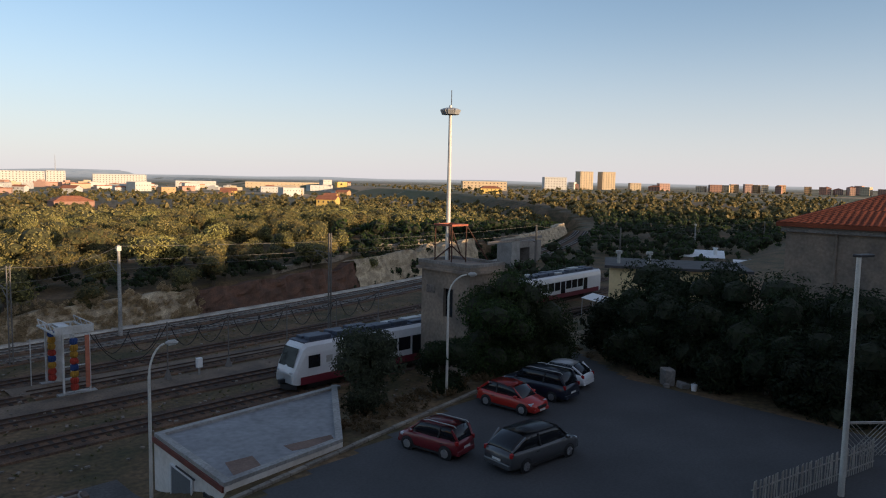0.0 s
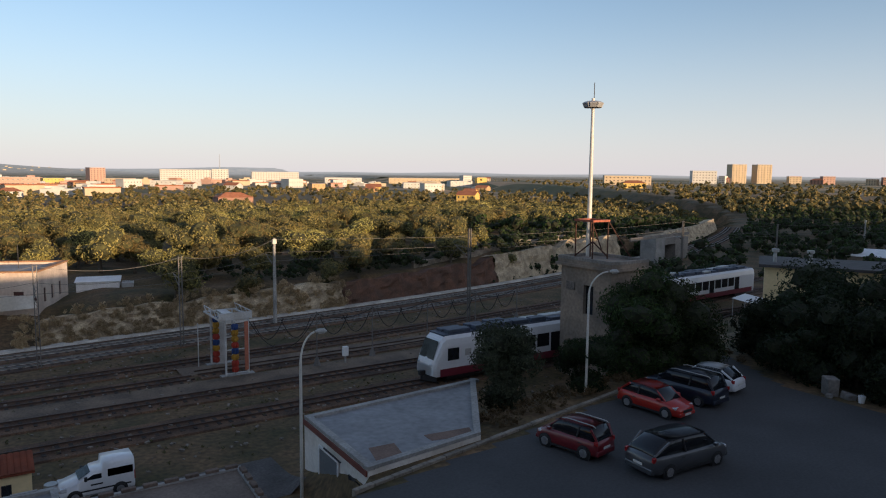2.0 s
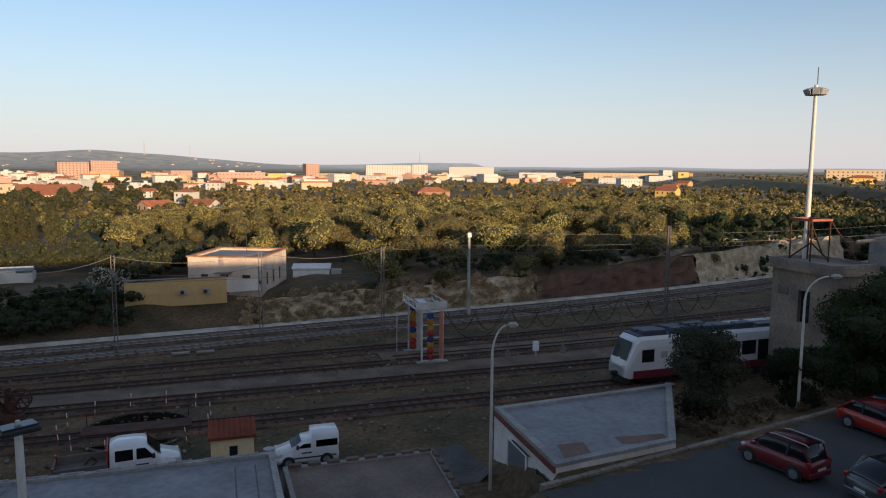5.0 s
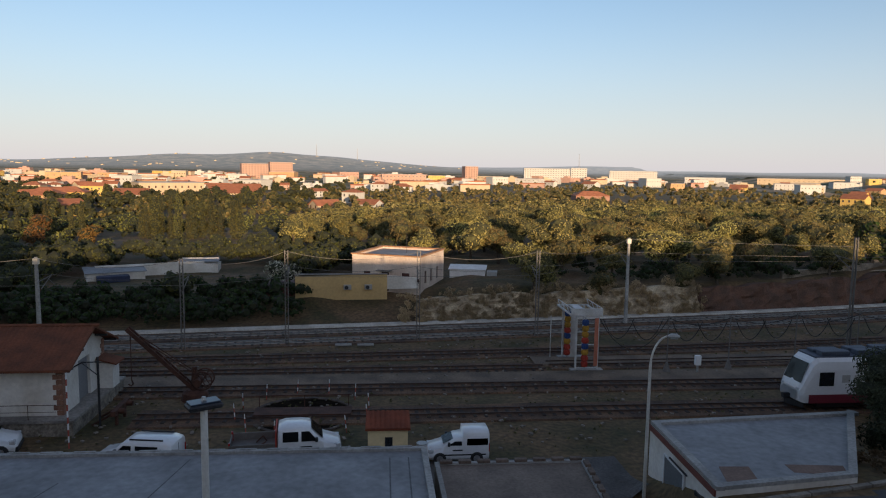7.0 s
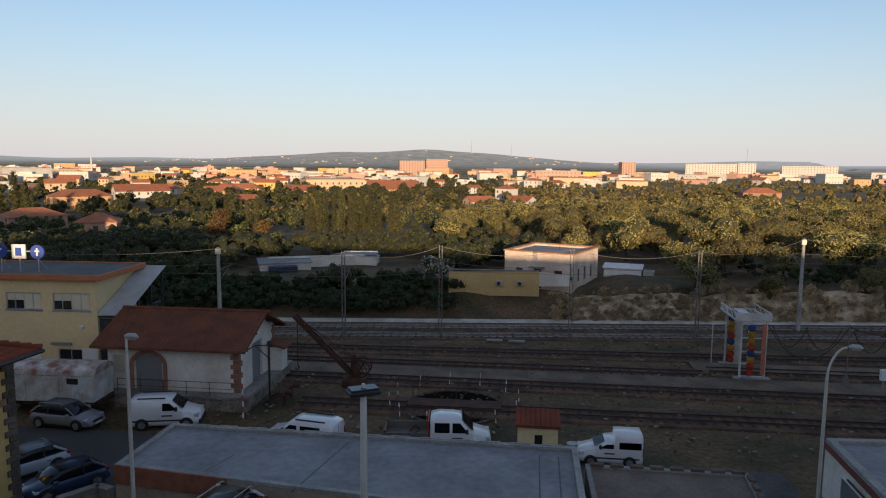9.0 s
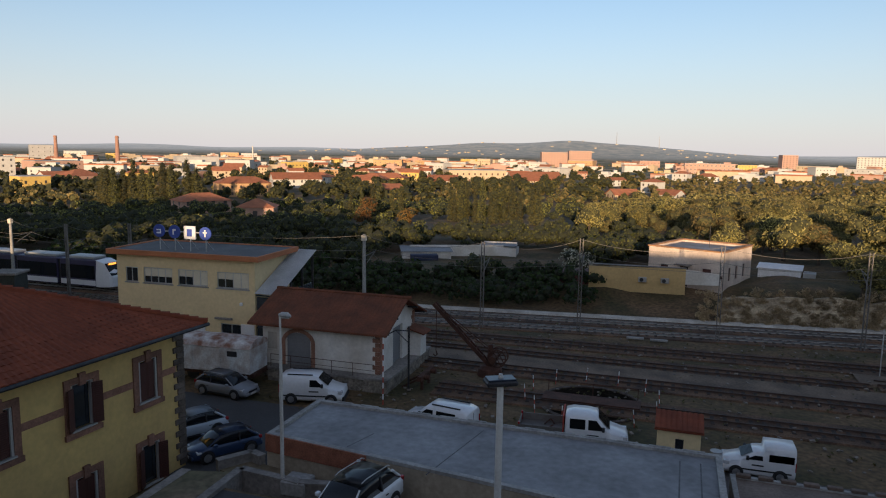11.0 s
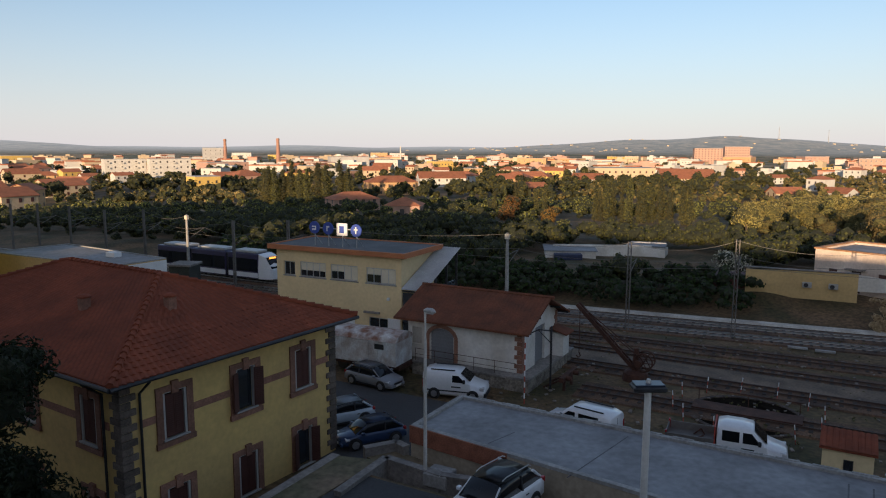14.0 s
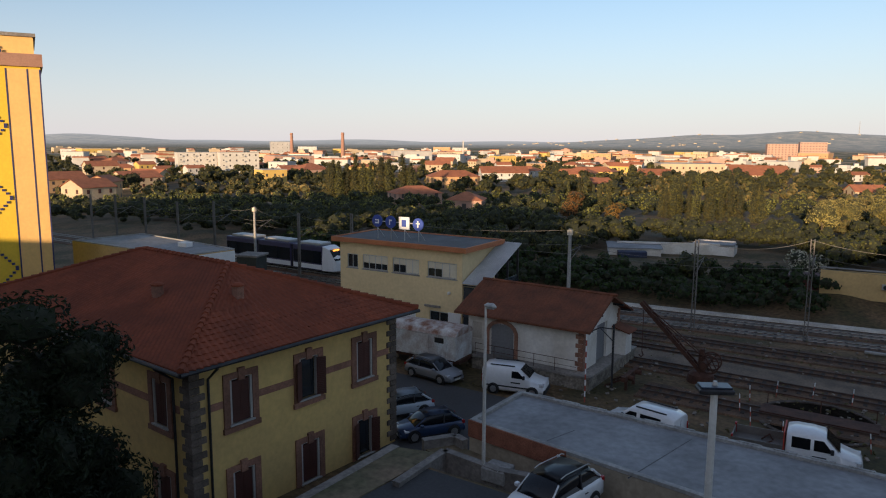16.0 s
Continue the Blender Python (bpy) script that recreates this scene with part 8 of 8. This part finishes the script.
        for wx in (h - 0.75, -h + 0.75):
            part("wheel_arch", tube(bmesh.new(), [(wx, s_ * hw * 0.88, 0.31), (wx, s_ * hw * 1.005, 0.31)], 0.38, 18), black_trim, th)
            w = share("wheel", tyre_me, th, pose(wx, s_ * hw * 0.94, 0.31, 0, 0, 0 if s_ < 0 else 180))
            share("rim", rim_me, w)
        if rack and style in ("panel", "glazed"):
            part("roof_bar", boxes((back + 0.5, h - 1.9, s_ * hw * 0.72 - 0.03, s_ * hw * 0.72 + 0.03, H + 0.01, H + 0.07)), black_trim, th)
    part("bumper", bevel(boxes((h - 0.12, h + 0.06, -hw * 0.85, hw * 0.85, 0.24, 0.5)), 0.05, 2), black_trim, th)
    if style == "pickup":
        bed = part("load_bed", boxes((-h, back - 0.12, -hw, hw, 0.62, 0.7)), weathered_steel, th)
        part("drop_side", boxes((-h, back - 0.12, -hw, -hw + 0.05, 0.7, 1.08)), weathered_steel, bed)
        part("drop_side", boxes((-h, back - 0.12, hw - 0.05, hw, 0.7, 1.08)), weathered_steel, bed)
        part("drop_side", boxes((-h, -h + 0.05, -hw + 0.05, hw - 0.05, 0.7, 1.08)), weathered_steel, bed)
        part("headboard", boxes((back - 0.12, back - 0.06, -hw, hw, 0.7, 1.75)), M("red_frame", (0.42, 0.05, 0.03), 0.6, 0.1, 1, 8, 0.1), bed)
        r = random.Random(5)
        for k in range(9):
            xx, yy = r.uniform(-h + 0.4, back - 0.6), r.uniform(-hw + 0.3, hw - 0.3)
            part("scrap", bar((xx, yy, 0.74), (xx + r.uniform(-0.5, 0.5), yy + r.uniform(-0.4, 0.4), 0.8 + r.uniform(0, 0.15)), 0.035, 5), rust, bed)
        part("chassis", boxes((-h + 0.2, back + 0.1, -0.45, 0.45, 0.35, 0.6)), black_trim, th)
    else:
        part("rear_door_seam", boxes((-h - 0.008, -h + 0.02, -0.012, 0.012, 0.35, H - 0.25)), black_trim, th)
    return th


van(-20.4, 38.2, 0.02, 14, 3.95, 1.75, 1.75, "white panel van with roof bars by the goods shed", "panel")
van(-11.5, 35.9, 0.05, 170, 4.1, 1.7, 1.72, "white glazed van with roof bars in the yard", "glazed")
van(-4.35, 37.0, 0.05, 5, 5.7, 1.85, 1.85, "white double-cab pick-up with a loaded drop-side bed", "pickup")
box_van = van(4.65, 36.15, 0.05, 180, 3.7, 1.6, 1.92, "white box van with a raised square body", "cube")
box_van.scale = (0.88, 0.9, 0.88)


# ---- railcars ----
def railcar(x, y, ang, L, label, front=True, z=0.25, blue=False, lift=0.0):
    th = thing("railcar", label, "train", pose(x, y, z, 0, 0, ang))
    wh = paint("train_white", (0.72, 0.72, 0.73)) if not blue else paint("train_blue", (0.04, 0.08, 0.32))
    hw, H = 1.28, 3.35

    def ring(x_, zb, zt, w):
        half = [(-w * 0.97, zb), (-w, zb + 0.4), (-w, zt - 0.75), (-w * 0.94, zt - 0.25), (-w * 0.72, zt)]
        return [(x_, a, b) for a, b in half + [(0, zt + 0.04)] + [(-a, b) for a, b in half[::-1]]]

    nose = [(-0.05, 0.75, 1.25, hw * 0.72), (0.0, 0.5, 1.4, hw * 0.86), (0.25, 0.42, 2.0, hw * 0.95), (0.75, 0.42, 3.05, hw * 0.98), (1.1, 0.42, H, hw)] if front else [(0, 0.42, H, hw)]
    part("body", loft(bmesh.new(), [ring(*s) for s in nose + [(L, 0.42, H, hw)]], close=True), wh, th)
    for s_ in (-1, 1):
        part("skirt", boxes((0.5, L, s_ * (hw + 0.012) - 0.012, s_ * (hw + 0.012) + 0.012, 0.42, 0.98)), M("train_maroon", (0.17, 0.02, 0.035), 0.4, 0.05, 1, 8, 0, coat=0.4) if not blue else black_trim, th)
        xx, k = 3.6, 0
        if front:
            part("cab_window", boxes((1.15, 2.15, s_ * (hw + 0.01) - 0.012, s_ * (hw + 0.01) + 0.012, 1.55, 2.45)), car_glass, th)
            for a in (2.7, 3.55, 4.4):
                part("vent_grille", boxes((a, a + 0.55, s_ * (hw + 0.008) - 0.01, s_ * (hw + 0.008) + 0.01, 1.75, 2.25)), M("vent_grey", (0.45, 0.44, 0.42), 0.6, 0.1, 3, 8, 0.1), th)
            xx = 5.6
        while xx < L - 1.6:
            wd = 1.25 if k % 4 else 1.0
            part("window" if k % 4 else "door", boxes((xx, xx + wd, s_ * (hw + 0.01) - 0.012, s_ * (hw + 0.01) + 0.012, 1.45 if k % 4 else 0.95, 2.5)), car_glass, th)
            xx += wd + 0.22
            k += 1
    if front:
        bm = bmesh.new()
        v = [bm.verts.new(p) for p in ((0.19, -hw * 0.74, 1.62), (0.19, hw * 0.74, 1.62), (0.68, hw * 0.7, 2.92), (0.68, -hw * 0.7, 2.92))]
        for p in v:
            p.co += Vector((-0.09, 0, 0.05))
        bm.faces.new(v[::-1])
        bmesh.ops.solidify(bm, geom=bm.faces[:], thickness=0.03)
        part("windscreen", bm, car_glass, th)
        for s_ in (-1, 1):
            part("headlamp", bevel(boxes((-0.05, 0.12, s_ * hw * 0.62 - 0.16, s_ * hw * 0.62 + 0.16, 1.2, 1.36)), 0.03, 1), lamp_clear, th)
        cp = part("coupler", boxes((-0.5, 0.2, -0.14, 0.14, 0.45, 0.75)), black_trim, th)
        part("snow_plough", prism(bmesh.new(), [(-0.25, -0.2), (0.3, -1.1), (0.3, 1.1), (-0.25, 0.2)], 0.05, 0.42), black_trim, th)
    part("roof_deck", boxes((1.0 if front else 0.1, L - 0.1, -hw * 0.74, hw * 0.74, H - 0.06, H + 0.05)), M("roof_slate", (0.07, 0.085, 0.12), 0.6, 0.15, 1, 8, 0.1), th)
    r = random.Random(int(L * 10 + x))
    xx = 1.5
    while xx < L - 2:
        w = r.uniform(0.9, 2.3)
        for s_ in (-1, 1):
            part("roof_unit", bevel(boxes((xx, xx + w, s_ * 0.48 - 0.36, s_ * 0.48 + 0.36, H + 0.04, H + r.uniform(0.2, 0.42))), 0.04, 1), MATS["roof_slate"] if r.random() < 0.75 else steel_grey, th)
        xx += w + r.uniform(0.15, 0.5)
    for bx in (2.6, L - 2.6):
        part("bogie", boxes((bx - 1.3, bx + 1.3, -0.95, 0.95, 0.02, 0.45)), black_trim, th)
        for dx in (-0.85, 0.85):
            for s_ in (-1, 1):
                part("rail_wheel", tube(bmesh.new(), [(bx + dx, s_ * 0.5 - 0.05, 0.38), (bx + dx, s_ * 0.5 + 0.05, 0.38)], 0.38, 16), dark_metal, th)
    return th


railcar(27.6, 43.1, 0.3, 17.5, "white railcar with dark red skirt and rounded cab")
railcar(45.4, 43.3, 2.5, 10, "white trailer railcar with dark red skirt behind the tower", False)
railcar(84.6, 54.8, 184, 18, "white railcar with a grey roof standing at the platform", False)
railcar(228, 160, 214, 20, "blue railcar far along the line", True, land(228, 160), True)
railcar(212, 149, 214, 18, "blue trailer railcar far along the line", False, land(212, 149), True)
tm = thing("tram", "dark-windowed white and blue tram at the platform", "tram", pose(-56.6, 61.05, 0.25, 0, 0, 180))
th_w = paint("train_white", (0.72, 0.72, 0.73))
for k in range(3):
    x0, x1 = k * 6.0 + (0.9 if k == 0 else 0), k * 6.0 + 5.7
    b = part("body_section", bevel(boxes((x0, x1, -1.2, 1.2, 0.3, 3.2)), 0.12, 2), M("tram_navy", (0.035, 0.03, 0.075), 0.4, 0.05, 1, 8, 0), tm)
    for s_ in (-1, 1):
        part("window_band", boxes((x0 + 0.15, x1 - 0.15, s_ * 1.21 - 0.012, s_ * 1.21 + 0.012, 1.15, 2.6)), car_glass, b)
        part("stripe", boxes((x0 + 0.1, x1 - 0.1, s_ * 1.208 - 0.01, s_ * 1.208 + 0.01, 0.45, 1.0)), th_w, b)
    part("roof_unit", bevel(boxes((x0 + 0.5, x1 - 0.8, -0.9, 0.9, 3.2, 3.5)), 0.06, 1), steel_grey, b)
    if k < 2:
        part("bellows", boxes((x1, x1 + 0.32, -1.05, 1.05, 0.4, 3.05)), black_rubber, tm)
cab = bmesh.new()
loft(cab, [[(x_, a, b_) for a, b_ in ((-w, 0.35), (-w, 1.4), (-w * 0.92, zt), (0, zt + 0.05), (w * 0.92, zt), (w, 1.4), (w, 0.35))] for x_, w, zt in ((-0.7, 0.55, 1.3), (-0.5, 0.85, 1.9), (0.1, 1.1, 2.9), (0.95, 1.19, 3.18))], close=True)
part("cab", cab, th_w, tm)
cw = bmesh.new()
cw.faces.new([cw.verts.new(p) for p in ((-0.66, -0.7, 1.55), (-0.66, 0.7, 1.55), (-0.05, 0.95, 2.85), (-0.05, -0.95, 2.85))])
bmesh.ops.solidify(cw, geom=cw.faces[:], thickness=0.04)
part("windscreen", cw, car_glass, tm)
part("destination_display", boxes((-0.25, -0.16, -0.5, 0.5, 2.66, 2.84)), emit("amber_display", (1.0, 0.35, 0.05), 1.5), tm)

# old white goods wagon
wg = thing("goods_wagon", "old white covered goods wagon with peeling rusty roof", "wagon", pose(-30.9, 39.5, 0.1, 0, 0, 3))
peel = M("peeling_white", (0.66, 0.69, 0.69), 0.8, 0.12, 1.2, 8, 0.2, col2=(0.42, 0.36, 0.32))
part("body", boxes((0, 5.6, -1.15, 1.15, 0.85, 2.55)), peel, wg)
prof = [(-1.22, 2.5), (-1.0, 2.78), (-0.5, 3.0), (0, 3.06), (0.5, 3.0), (1.0, 2.78), (1.22, 2.5)]
part("roof", loft(bmesh.new(), [[(x_, a, b_) for a, b_ in prof] for x_ in (-0.08, 5.68)], close=True), M("peeling_roof", (0.60, 0.58, 0.55), 0.85, 0.15, 1.4, 6, 0.3, col2=(0.22, 0.10, 0.06)), wg)
for x_ in np.arange(0.0, 5.7, 0.7):
    part("rib", boxes((x_ - 0.03, x_ + 0.03, -1.19, -1.15, 0.85, 2.5)), peel, wg)
part("sliding_door", boxes((1.9, 3.5, -1.23, -1.19, 0.95, 2.4)), peel, wg)
part("hatch", boxes((4.0, 4.7, -1.2, -1.17, 1.95, 2.3)), dark_metal, wg)
part("underframe", boxes((-0.2, 5.8, -1.0, 1.0, 0.6, 0.85)), rust, wg)
for x_ in (1.0, 4.6):
    for y_ in (-0.5, 0.5):
        part("rail_wheel", tube(bmesh.new(), [(x_, y_ - 0.06, 0.42), (x_, y_ + 0.06, 0.42)], 0.42, 16), dark_metal, wg)
